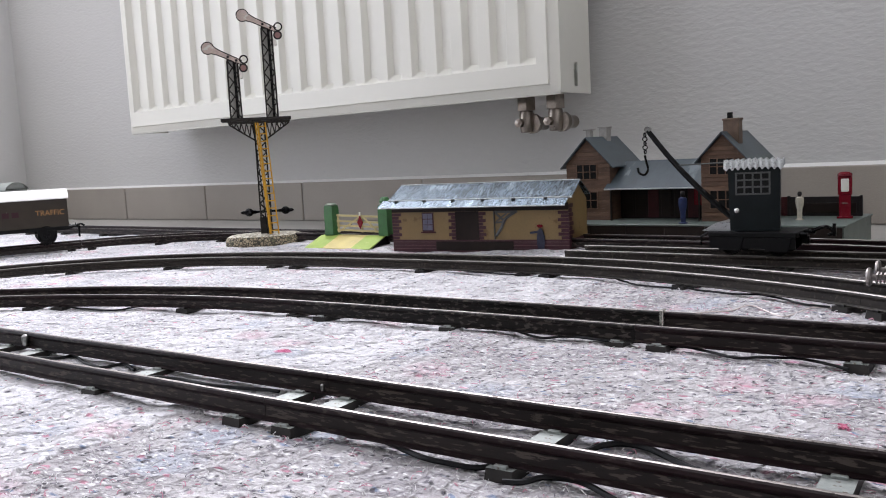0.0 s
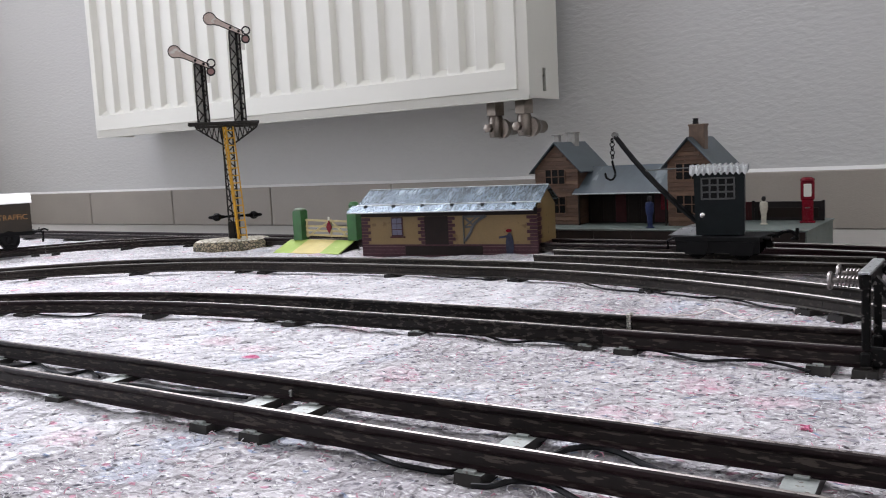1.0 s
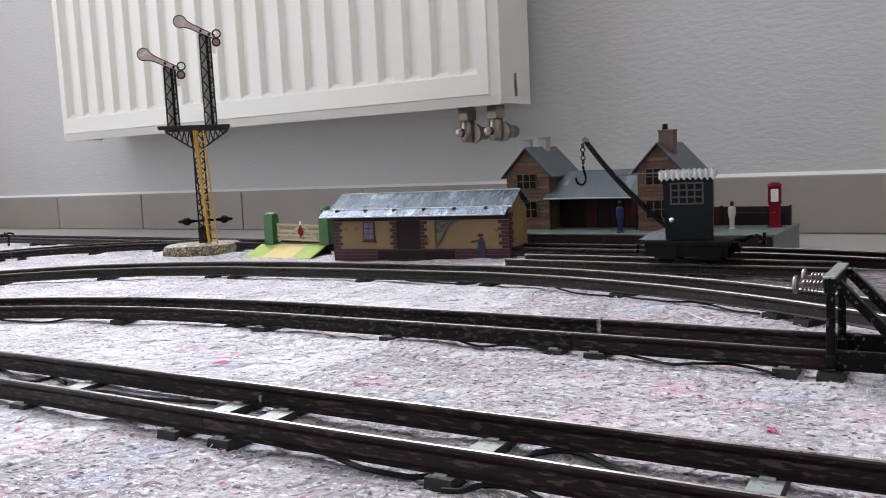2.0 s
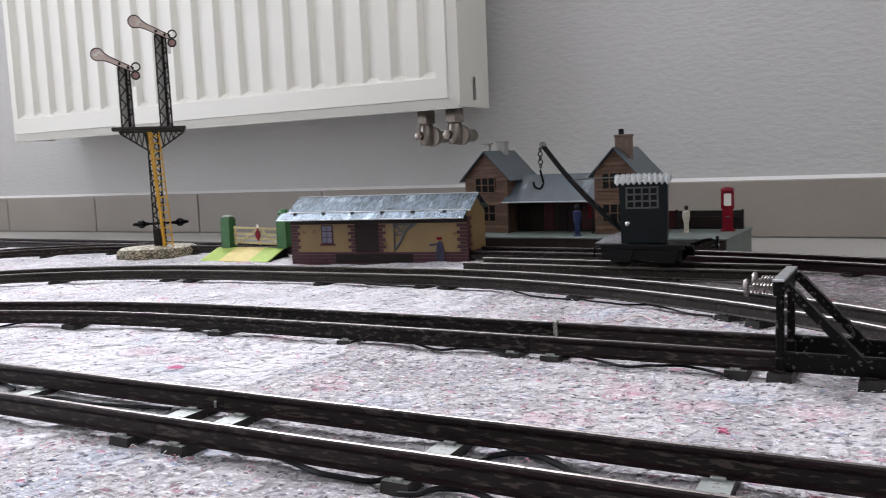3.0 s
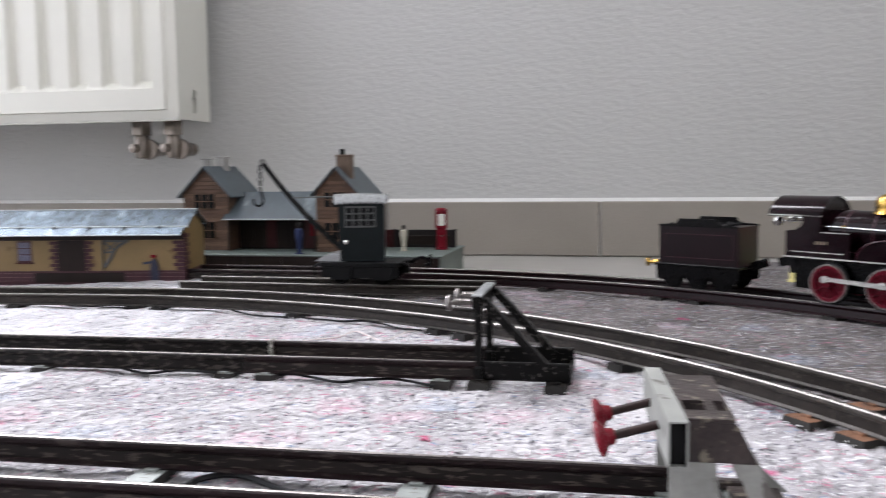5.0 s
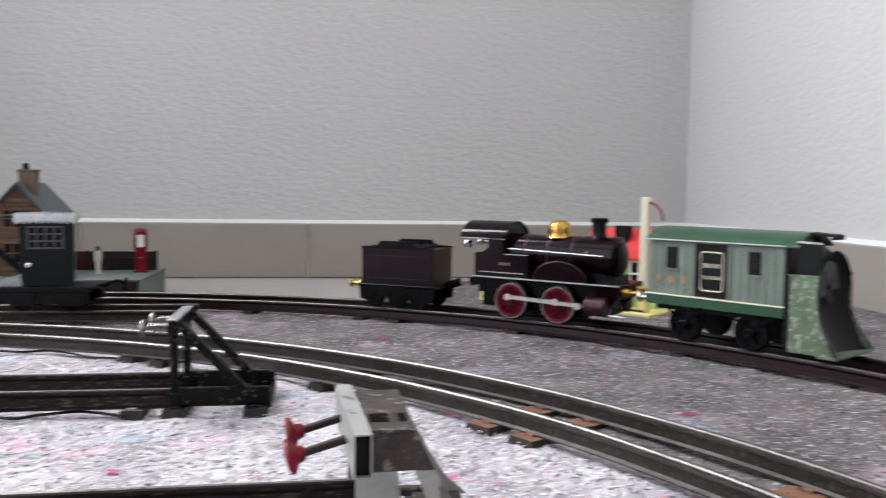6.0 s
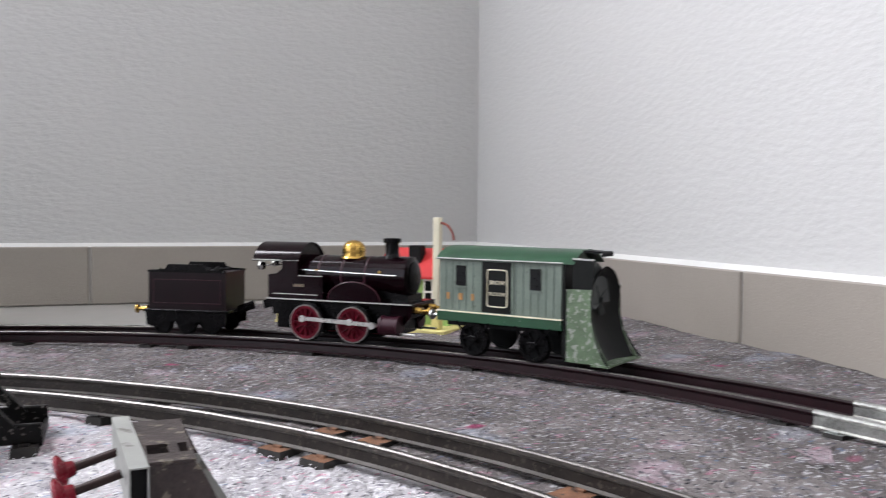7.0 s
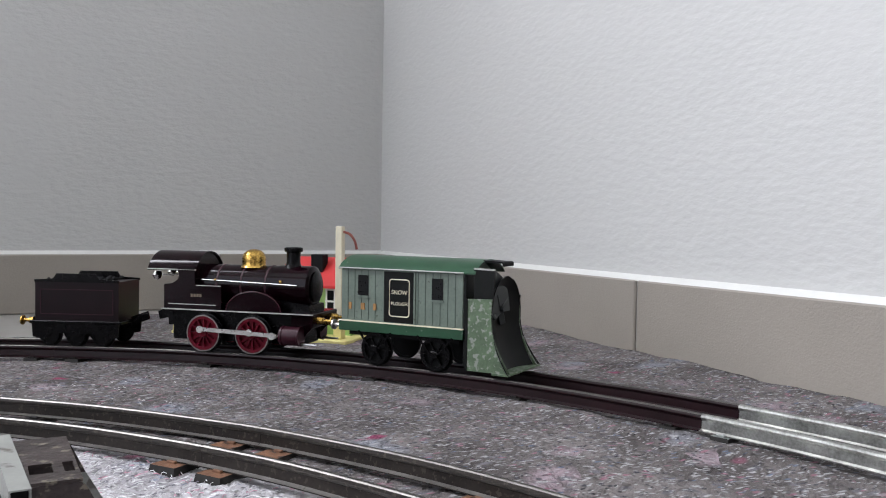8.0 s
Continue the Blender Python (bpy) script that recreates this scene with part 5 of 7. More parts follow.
def station():
    s = thing("toy_station", pose(0, 0, 0), "tinplate country station, two plank gables joined by a low grey roof", "toy building")
    P = 0.0200
    hy0, hy1 = 0.816, 0.885
    gabled_house(s, -0.4435, -0.393, hy0, hy1, P, 0.0800, 0.1062, CHIMNEY_GREY, False)
    gabled_house(s, -0.2935, -0.2515, 0.808, 0.880, P, 0.0815, 0.1040, BRICK_TAN, True)
    xa, xb = -0.3925, -0.2940
    bm = bm_new()
    prism(bm, [(0.808, 0.0520), (0.808, 0.0532), (0.851, 0.0800), (0.880, 0.0640), (0.880, 0.0628), (0.851, 0.0786)], "x", xa - 0.004, xb)
    roof = part("roof", bm, SLATE_GREY, s, "low blue-grey connecting roof")
    bm = bm_new()
    rod(bm, (xa - 0.004, 0.808, 0.0526), (xb, 0.808, 0.0526), 0.0008, None, 8)
    part("gutter", bm, TIN, roof, "bright eave edge")
    bm = bm_new()
    box(bm, xa + 0.0005, xb - 0.0005, 0.838, 0.876, P, 0.0620)
    part("rear_wall", bm, DARK_WOOD, s, "dark brown back wall under the canopy")
    for k in range(7):
        bm = bm_new()
        x = xa + 0.003 + k * 0.0142
        box(bm, x, x + 0.0115, 0.8372, 0.8382, P + 0.001, 0.0500, 0.0003)
        part("panel", bm, WINE_PAINT if k in (2, 5) else DARK_WOOD, s)
    for x in (xa + 0.002, xb - 0.003):
        bm = bm_new()
        bar(bm, (x, 0.811, P), (x, 0.811, 0.0525), 0.0016, 0.0016)
        part("canopy_post", bm, DARK_WOOD, s)
    bm = bm_new()
    box(bm, xb - 0.0165, xb - 0.004, 0.8330, 0.8345, P + 0.014, P + 0.030, 0.0004)
    part("notice", bm, RED_PAINT, s, "red notice board")


station()

bm = bm_new()
box(bm, -0.5200, -0.1600, 0.776, 0.892, FLOOR_Z, 0.0185)
box(bm, -0.5215, -0.1585, 0.7745, 0.8930, 0.0184, 0.0200, 0.0004)
platform = thing("station_platform", pose(0, 0, 0), "pale green-grey tinplate platform beside the outer track", "platform")
part("deck", bm, PLATFORM_GREEN, platform)
for k in range(9):
    bm = bm_new()
    box(bm, -0.516 + k * 0.0395, -0.4770 + k * 0.0395, 0.7750, 0.7762, 0.001, 0.0180)
    part("face_panel", bm, DARK_WOOD, platform, "dark face panel")


def platform_fence():
    f = thing("platform_fence", pose(0, 0, 0.0200), "dark red and brown panelled tin fence on the platform", "fence")
    for a, b, mat in ((-0.2500, -0.2290, WINE_PAINT), (-0.2285, -0.1640, FIGURE_DARK)):
        bm = bm_new()
        box(bm, a, b, 0.868, 0.8695, 0.0, 0.0185, 0.0003)
        pn = part("panel", bm, mat, f)
        bm = bm_new()
        box(bm, a + 0.004, b - 0.004, 0.8670, 0.8681, 0.003, 0.0125, 0.0003)
        part("inset", bm, DARK_WOOD if mat is FIGURE_DARK else WINE_PAINT, pn)
    for x in (-0.2505, -0.2287, -0.1640):
        bm = bm_new()
        box(bm, x - 0.0012, x + 0.0012, 0.8670, 0.8705, 0.0, 0.0195, 0.0003)
        part("post", bm, FIGURE_DARK, f)


platform_fence()


def weighing_machine():
    w = thing("petrol_pump", pose(-0.1735, 0.846, 0.0200, 0, 0, 12) @ Matrix.Diagonal((1.08, 1.0, 1.14, 1)), "red enamelled toy pump with white dial on platform", "toy pump")
    bm = bm_new()
    box(bm, -0.0062, 0.0062, -0.005, 0.005, 0.0, 0.0016, 0.0004)
    part("foot", bm, RED_PAINT, w)
    bm = bm_new()
    box(bm, -0.0046, 0.0046, -0.0036, 0.0036, 0.0014, 0.0190, 0.0007)
    part("column", bm, RED_PAINT, w)
    bm = bm_new()
    box(bm, -0.0056, 0.0056, -0.0042, 0.0042, 0.0185, 0.0345, 0.0010)
    lathe(bm, [(0.0062, 0.0), (0.0058, 0.0016), (0.0036, 0.0030), (0.0, 0.0034)], 16, pose(0, 0, 0.0342))
    head = part("head", bm, RED_PAINT, w)
    bm = bm_new()
    box(bm, -0.0031, 0.0031, -0.0050, -0.0041, 0.0215, 0.0320, 0.0006)
    part("dial", bm, WHITE_PAINT, head, "white dial")
    bm = bm_new()
    box(bm, -0.0020, 0.0020, -0.0044, -0.0036, 0.0120, 0.0128)
    part("slot", bm, NICKEL, w)


weighing_machine()


def figurine(x, y, z, rz, h, body, head, label, arm=0.0):
    """A small painted figure as one plain turned shape."""
    bm = bm_new()
    lathe(bm, [(0.0, 0.0), (0.16, 0.0), (0.17, 0.03), (0.095, 0.05), (0.105, 0.38), (0.15, 0.50), (0.165, 0.66), (0.15, 0.78), (0.06, 0.82), (0.055, 0.845), (0.085, 0.88), (0.09, 0.94), (0.06, 0.99), (0.0, 1.0)], 12, Matrix.Diagonal((h * 0.85, h * 0.65, h, 1)))
    for f in bm.faces:
        f.material_index = 1 if f.calc_center_median().z > 0.83 * h else 0
    ob = put("figurine", bm, [body, head], None, "", True)
    ob.matrix_world = pose(x, y, z, 0, 0, rz)
    return tagged(ob, label, "figurine")


figurine(-0.3040, 0.786, 0.0200, 0, 0.0310, FIGURE_BLUE, FIGURE_DARK, "small dark blue painted figurine standing on the platform")
figurine(-0.2080, 0.826, 0.0200, 20, 0.0265, FIGURE_PALE, FIGURE_DARK, "small pale painted figurine standing on the platform")


# ---------------------------------------------------------------- crane truck
def wheel_mesh(bm, r, w, m, spokes=0):
    """A flanged wheel about local y; the flange lies at +y."""
    lathe(bm, [(0.0, 0.0), (r * 0.18, 0.0), (r * 0.2, -0.0006), (r * 0.22, 0.0004), (r * 0.8, 0.0004), (r * 0.82, -0.0002), (r * 0.97, -0.0002), (r, 0.0004), (r, w * 0.7), (r * 1.13, w * 0.75), (r * 1.13, w), (0.0, w)], 26, m @ pose(0, 0, 0, -90, 0, 0))


def crane_truck():
    c = thing("crane_truck", pose(-0.1880, 0.643, RAIL_TOP, 0, 0, -1), "dark green tinplate breakdown crane truck standing on the siding", "crane wagon")
    bm = bm_new()
    box(bm, -0.0345, 0.0290, -0.0190, 0.0190, 0.0125, 0.0165, 0.0006)
    part("deck", bm, BLACK_MATT, c)
    for s in (-1, 1):
        bm = bm_new()
        box(bm, -0.0335, 0.0280, s * 0.0178 - 0.0008, s * 0.0178 + 0.0008, 0.0045, 0.0126)
        for x in (-0.0185, 0.0150):
            prism(bm, [(x - 0.0105, 0.0125), (x + 0.0105, 0.0125), (x + 0.0075, 0.0030), (x - 0.0075, 0.0030)], "y", s * 0.0186 - 0.0009, s * 0.0186 + 0.0009)
        part("axle_guard", bm, BLACK_MATT, c)
    for x in (-0.0185, 0.0150):
        for s in (-1, 1):
            bm = bm_new()
            wheel_mesh(bm, 0.0076, 0.0035, pose(x, s * 0.0172, 0.0076, 0, 0, 0 if s < 0 else 180))
            part("wheel", bm, BLACK, c, smooth=True)
    bm = bm_new()
    prism(bm, [(-0.0405, 0.0166), (-0.0150, 0.0166), (-0.0150, 0.0240), (-0.0290, 0.0230)], "y", -0.0150, 0.0150)
    part("front_plate", bm, TIN, c, "silvery sloping plate at the jib's foot")
    # cab and jib are slewed together on the deck
    SLEW = pose(-0.0047, 0, 0, 0, 0, 15)
    cab = bm_new()
    prism(cab, [(-0.0172, 0.0172), (0.0168, 0.0172), (0.0174, 0.0650), (-0.0186, 0.0635)], "y", -0.0150, 0.0150)
    cabo = part("cab", cab, CRANE_GREEN, c, "dark slate green cab")
    bm = bm_new()
    x0, x1, z0, z1 = -0.0128, 0.0100, 0.0440, 0.0592
    box(bm, x0, x1, -0.0157, -0.0149, z0, z1)
    pane = part("window", bm, BLACK_GLASS, cabo, "latticed window")
    bm = bm_new()
    for i in range(5):
        x = x0 + (x1 - x0) * i / 4
        box(bm, x - 0.0006, x + 0.0006, -0.0164, -0.0155, z0 - 0.0005, z1 + 0.0005)
    for i in range(4):
        z = z0 + (z1 - z0) * i / 3
        box(bm, x0, x1, -0.0166, -0.0157, z - 0.0006, z + 0.0006)
    part("glazing_bar", bm, IRON_PRINT, pane, "grey metal glazing bars")
    bm = bm_new()
    # corrugated roof, arched a little
    n = 80
    up, dn = [], []
    for k in range(n + 1):
        x = -0.0212 + 0.0408 * k / n
        wz = 0.0010 * math.cos(k / n * 2 * math.pi * 10)
        up.append((x, 0.0686 + wz - 1.5 * (x + 0.001) ** 2))
        dn.append((x, 0.0678 + wz - 1.5 * (x + 0.001) ** 2))
    for y0, y1, d0, d1 in ((-0.0185, -0.0165, -0.0052, 0.0), (-0.0165, 0.0165, 0.0, 0.0), (0.0165, 0.0185, 0.0, -0.0052)):
        a = [bm.verts.new((x, y0, z + d0)) for x, z in up]
        b = [bm.verts.new((x, y1, z + d1)) for x, z in up]
        a2 = [bm.verts.new((x, y0, z + d0)) for x, z in dn]
        b2 = [bm.verts.new((x, y1, z + d1)) for x, z in dn]
        for i in range(n):
            bm.faces.new((a[i], a[i + 1], b[i + 1], b[i]))
            bm.faces.new((a2[i], b2[i], b2[i + 1], a2[i + 1]))
            bm.faces.new((a[i], a2[i], a2[i + 1], a[i + 1]))
            bm.faces.new((b[i], b[i + 1], b2[i + 1], b2[i]))
    part("cab_roof", bm, TIN, c, "silver corrugated cab roof", smooth=True)
    bm = bm_new()
    lathe(bm, [(0.0018, 0.0), (0.0018, 0.0012), (0.0011, 0.0018), (0.0010, 0.004), (0.0, 0.0044)], 14, pose(-0.0125, -0.0152, 0.0322, 90, 0, 0))
    part("crank", bm, NICKEL, c, "bright winding crank", smooth=True)
    # jib: two side members with cross lacing
    foot, head = Vector((-0.0165, 0, 0.0255)), Vector((-0.0775, 0, 0.0938))
    jib = None

    def spine(t):
        """The jib's centre line, sagging a little between foot and head."""
        return foot.lerp(head, t) + Vector((-0.0019, 0, -0.0021)) * 4 * t * (1 - t)

    for s in (-1, 1):
        bm = bm_new()
        p = [spine(t) + Vector((0, s * (0.0065 - 0.0040 * t), 0)) for t in (0.0, 0.25, 0.5, 0.75, 1.0)]
        tube(bm, bow(p, 5), 0.0016, 4)
        if jib is None:
            jib = part("jib", bm, BLACK_MATT, c, "black lattice jib")
        else:
            part("side_member", bm, BLACK_MATT, jib)
    for k in range(15):
        a, b = spine(k / 15), spine((k + 1) / 15)
        w0, w1 = 0.0062 - 0.004 * k / 15, 0.0062 - 0.004 * (k + 1) / 15
        d = 1 if k % 2 else -1
        bm = bm_new()
        bar(bm, a + Vector((0, d * w0, 0.0014)), b + Vector((0, -d * w1, 0.0014)), 0.0012, 0.0008)
        part("lacing", bm, BLACK_MATT, jib)
    bm = bm_new()
    lathe(bm, [(0.0023, -0.0035), (0.0023, -0.0028), (0.0016, -0.0018), (0.0016, 0.0018), (0.0023, 0.0028), (0.0023, 0.0035)], 16, pose(head.x, 0, head.z + 0.001, 90, 0, 0))
    part("pulley", bm, RAIL_BRIGHT, jib, "dull steel jib head pulley", smooth=True)
    bm = bm_new()
    for k in range(5):
        z = head.z - 0.003 - k * 0.0032
        ring(bm, (head.x - 0.0024, 0, z), 0.0021, 0.0013, 0.0008, 10, Matrix.Translation((head.x - 0.0024, 0, z)) @ pose(0, 0, 0, 0, 0, 0 if k % 2 else 75) @ Matrix.Translation((-(head.x - 0.0024), 0, -z)))
    hx, hz = head.x - 0.0028, head.z - 0.0185
    hook = bow([(hx, 0, hz), (hx + 0.0012, 0, hz - 0.006), (hx + 0.0022, 0, hz - 0.011), (hx - 0.0005, 0, hz - 0.0150), (hx - 0.0045, 0, hz - 0.0135), (hx - 0.0058, 0, hz - 0.0095)], 6)
    tube(bm, hook, 0.0009, 7)
    part("hook", bm, BLACK, c, "black chain and hook", smooth=True)
    bm = bm_new()
    q = spine(0.62)
    for s in (-1, 1):
        rod(bm, (q.x, s * 0.0038, q.z + 0.0006), (-0.0175, s * 0.0042, 0.0672), 0.0005, None, 6)
    part("tie_rod", bm, IRON_PRINT, c, "thin steel tie rods")
    for o in c.children:
        if o.name.split(".")[0] in ("cab", "cab_roof", "crank", "jib", "hook", "tie_rod"):
            o.matrix_basis = SLEW
    # couplings and buffers
    bm = bm_new()
    tube(bm, bow([(0.029, 0, 0.0150), (0.035, 0.0, 0.0160), (0.040, 0.0, 0.0185), (0.045, 0.0, 0.0190), (0.049, 0, 0.0155), (0.0455, 0, 0.0130)], 5), 0.0013, 7)
    bar(bm, (0.0495, 0, 0.0125), (0.0495, 0, 0.0215), 0.0022, 0.0016)
    part("coupling", bm, BLACK, c, "black hook coupling")
    for s in (-1, 1):
        bm = bm_new()
        rod(bm, (0.029, s * 0.0105, 0.0145), (0.0345, s * 0.0105, 0.0145), 0.0016, None, 10)
        part("buffer", bm, BLACK, c, smooth=True)
    bm = bm_new()
    tube(bm, [(-0.034, 0, 0.0140), (-0.042, 0, 0.0135), (-0.047, 0, 0.0105), (-0.047, 0, 0.004)], 0.0010, 6)
    part("coupling", bm, BLACK, c, "black hook coupling")


crane_truck()


# ---------------------------------------------------------------- buffer stops
def black_stop():
    b = thing("buffer_stop", pose(-0.0570, 0.391, 0, 0, 0, 1), "chipped black tinplate buffer stop with sprung buffers at siding end", "buffer stop", "siding buffer stops")
    for s in (-1, 1):
        y = s * GAUGE / 2
        bm = bm_new()
        box(bm, 0.0005, 0.0440, y - 0.0014, y + 0.0014, SLEEPER_TOP, 0.0140, 0.0005)
        part("side_rail", bm, BUFFER_BLACK, b)
        bm = bm_new()
        box(bm, 0.0008, 0.0042, y - 0.0016, y + 0.0016, 0.0060, 0.0425, 0.0005)
        box(bm, 0.0006, 0.0048, y - 0.0034, y + 0.0034, 0.0060, 0.0120, 0.0007)
        part("post", bm, BUFFER_BLACK, b)
        bm = bm_new()
        bar(bm, (0.0050, y, 0.0420), (0.0345, y, 0.0105), 0.0036, 0.0048)
        strut = part("strut", bm, BUFFER_BLACK, b, "sloping strut")
        for k in (0.18, 0.45, 0.75):
            r = bm_new()
            p = Vector((0.0050, y, 0.0420)).lerp(Vector((0.0345, y, 0.0105)), k)
            lathe(r, [(0.0009, 0.0), (0.0006, 0.0006), (0.0, 0.0007)], 8, pose(p.x, y - 0.0019, p.z, 90, 0, 0))
            part("rivet", r, LATTICE_DARK, strut)
        bm = bm_new()
        rod(bm, (-0.0005, y * 0.62, 0.0395), (-0.0110, y * 0.62, 0.0395), 0.0011, None, 10)
        buf = part("buffer_rod", bm, TYRE_STEEL, b, smooth=True)
        bm = bm_new()
        pts = [(-0.0010 - 0.0085 * i / 60, y * 0.62 + 0.0021 * math.cos(i / 60 * 2 * math.pi * 6), 0.0395 + 0.0021 * math.sin(i / 60 * 2 * math.pi * 6)) for i in range(61)]
        tube(bm, pts, 0.00045, 5)
        part("spring", bm, TYRE_STEEL, buf, "coil spring", smooth=True)
        bm = bm_new()
        lathe(bm, [(0.0, 0.0), (0.0036, 0.0002), (0.0040, 0.0010), (0.0036, 0.0018), (0.0, 0.0020)], 18, pose(-0.0110, y * 0.62, 0.0395, 0, -90, 0))
        part("buffer_head", bm, TYRE_STEEL, buf, "worn steel buffer head", smooth=True)
    bm = bm_new()
    box(bm, 0.0002, 0.0046, -0.0215, 0.0215, 0.0378, 0.0440, 0.0006)
    part("cross_beam", bm, BUFFER_BLACK, b)
    bm = bm_new()
    box(bm, 0.0000, 0.0048, -0.0217, 0.0217, 0.0438, 0.0450, 0.0003)
    part("beam_top", bm, TIN, b, "bare tin beam top")
    bm = bm_new()
    box(bm, 0.0428, 0.0444, -0.0190, 0.0190, 0.0045, 0.0085, 0.0004)
    part("end_plate", bm, BUFFER_BLACK, b)
    for x in (0.0030, 0.0375):
        bm = sleeper_mesh(0.052, 0.0090)
        bmesh.ops.transform(bm, matrix=pose(x, 0, 0), verts=bm.verts[:])
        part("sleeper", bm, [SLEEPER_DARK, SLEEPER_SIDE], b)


black_stop()


def red_stop():
    b = thing("buffer_stop", pose(0.0160, 0.2320, 0, 0, 0, 2), "worn grey tinplate buffer stop with red buffers at siding end", "buffer stop", "siding buffer stops")
    bm = bm_new()
    # hollow pressed beam, open at its ends
    w, h, t = 0.0048, 0.0115, 0.0004
    z0 = 0.0285
    for y0, y1, zz0, zz1, x0, x1 in ((-0.0285, 0.0285, z0, z0 + h, 0, t), (-0.0285, 0.0285, z0, z0 + h, w - t, w), (-0.0285, 0.0285, z0 + h - t, z0 + h, t, w - t), (-0.0285, 0.0285, z0, z0 + t, t, w - t)):
        box(bm, x0, x1, y0, y1, zz0, zz1)
    beam = part("cross_beam", bm, BUFFER_GREY, b, "pale grey hollow cross beam")
    # black block fills the hollow beam to imitate the shade within
    bm = bm_new()
    box(bm, t, w - t, -0.0262, 0.0262, z0 + t, z0 + h - t)
    part("core", bm, BLACK_MATT, beam, "black block imitating shade inside the hollow beam")
    beam.matrix_basis = pose(0.0028, 0, 0, 0, 0, 2.8)
    for y in (-0.0115, 0.0105):
        bm = bm_new()
        rod(bm, (0.0, y, 0.0350), (-0.0130, y, 0.0312), 0.0012, None, 10)
        r = part("buffer_rod", bm, ROD_RUST, b, "rusty brown rod", smooth=True)
        r.matrix_basis = pose(0.0028, 0, -0.0008, 0, 0, 1.0)
        bm = bm_new()
        lathe(bm, [(0.0, 0.0), (0.0030, 0.0003), (0.0046, 0.0008), (0.0050, 0.0016), (0.0046, 0.0022), (0.0024, 0.0034), (0.0020, 0.0052), (0.0016, 0.0056)], 20, pose(-0.0163, y, 0.0303, 0, 90 - 15, 0))
        part("buffer_head", bm, RED_PAINT, r, "glossy red buffer head", smooth=True)
    # flat top plate with slots, brown side plates, and pale legs beneath them
    bm = bm_new()
    rows = ((-0.0226, -0.0147, [(0.0050, 0.0206)]), (-0.0147, -0.0056, [(0.0050, 0.0092), (0.0148, 0.0172), (0.0198, 0.0206)]), (-0.0056, 0.0056, [(0.0050, 0.0206)]),
            (0.0056, 0.0226, [(0.0050, 0.0206)]))
    for y0, y1, spans in rows:
        for a, c in spans:
            box(bm, a, c, y0, y1, 0.0386, 0.0394)
    bmesh.ops.remove_doubles(bm, verts=bm.verts[:], dist=1e-6)
    part("top_plate", bm, BUFFER_RUST, b, "blotched brown top plate with slots")
    for s in (-1, 1):
        y = s * 0.0222
        bm = bm_new()
        prism(bm, [(0.0050, 0.0385), (0.0204, 0.0385), (0.0216, 0.0372), (0.0258, 0.0285), (0.0050, 0.0285)], "y", y - 0.0005, y + 0.0005)
        side = part("side_plate", bm, BUFFER_RUST, b, "blotched brown side plate")
        bm = bm_new()
        prism(bm, [(0.0050, 0.0284), (0.0160, 0.0284), (0.0172, 0.0180), (0.0160, 0.0095), (0.0130, SLEEPER_TOP), (0.0050, SLEEPER_TOP)], "y", y - 0.0006, y + 0.0006)
        part("front_leg", bm, BUFFER_GREY, side, "pale grey front leg")
        bm = bm_new()
        prism(bm, [(0.0205, 0.0284), (0.0259, 0.0284), (0.0300, 0.0210), (0.0355, 0.0120), (0.0425, SLEEPER_TOP), (0.0300, SLEEPER_TOP), (0.0262, 0.0140)], "y", y - 0.0006, y + 0.0006)
        part("rear_leg", bm, BUFFER_GREY, side, "pale grey rear leg")
        bm = bm_new()
        box(bm, 0.0132, 0.0300, y - 0.0016, y + 0.0016, SLEEPER_TOP, 0.0084, 0.0005)
        part("side_rail", bm, BUFFER_RUST, b)
    bm = bm_new()
    box(bm, 0.0250, 0.0400, -0.0205, 0.0205, 0.0058, 0.0072, 0.0004)
    part("foot_plate", bm, BUFFER_RUST, b)
    for x in (0.0065, 0.029):
        bm = sleeper_mesh(0.058, 0.0100)
        bmesh.ops.transform(bm, matrix=pose(x, 0, 0), verts=bm.verts[:])
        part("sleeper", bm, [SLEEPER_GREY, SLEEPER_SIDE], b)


red_stop()


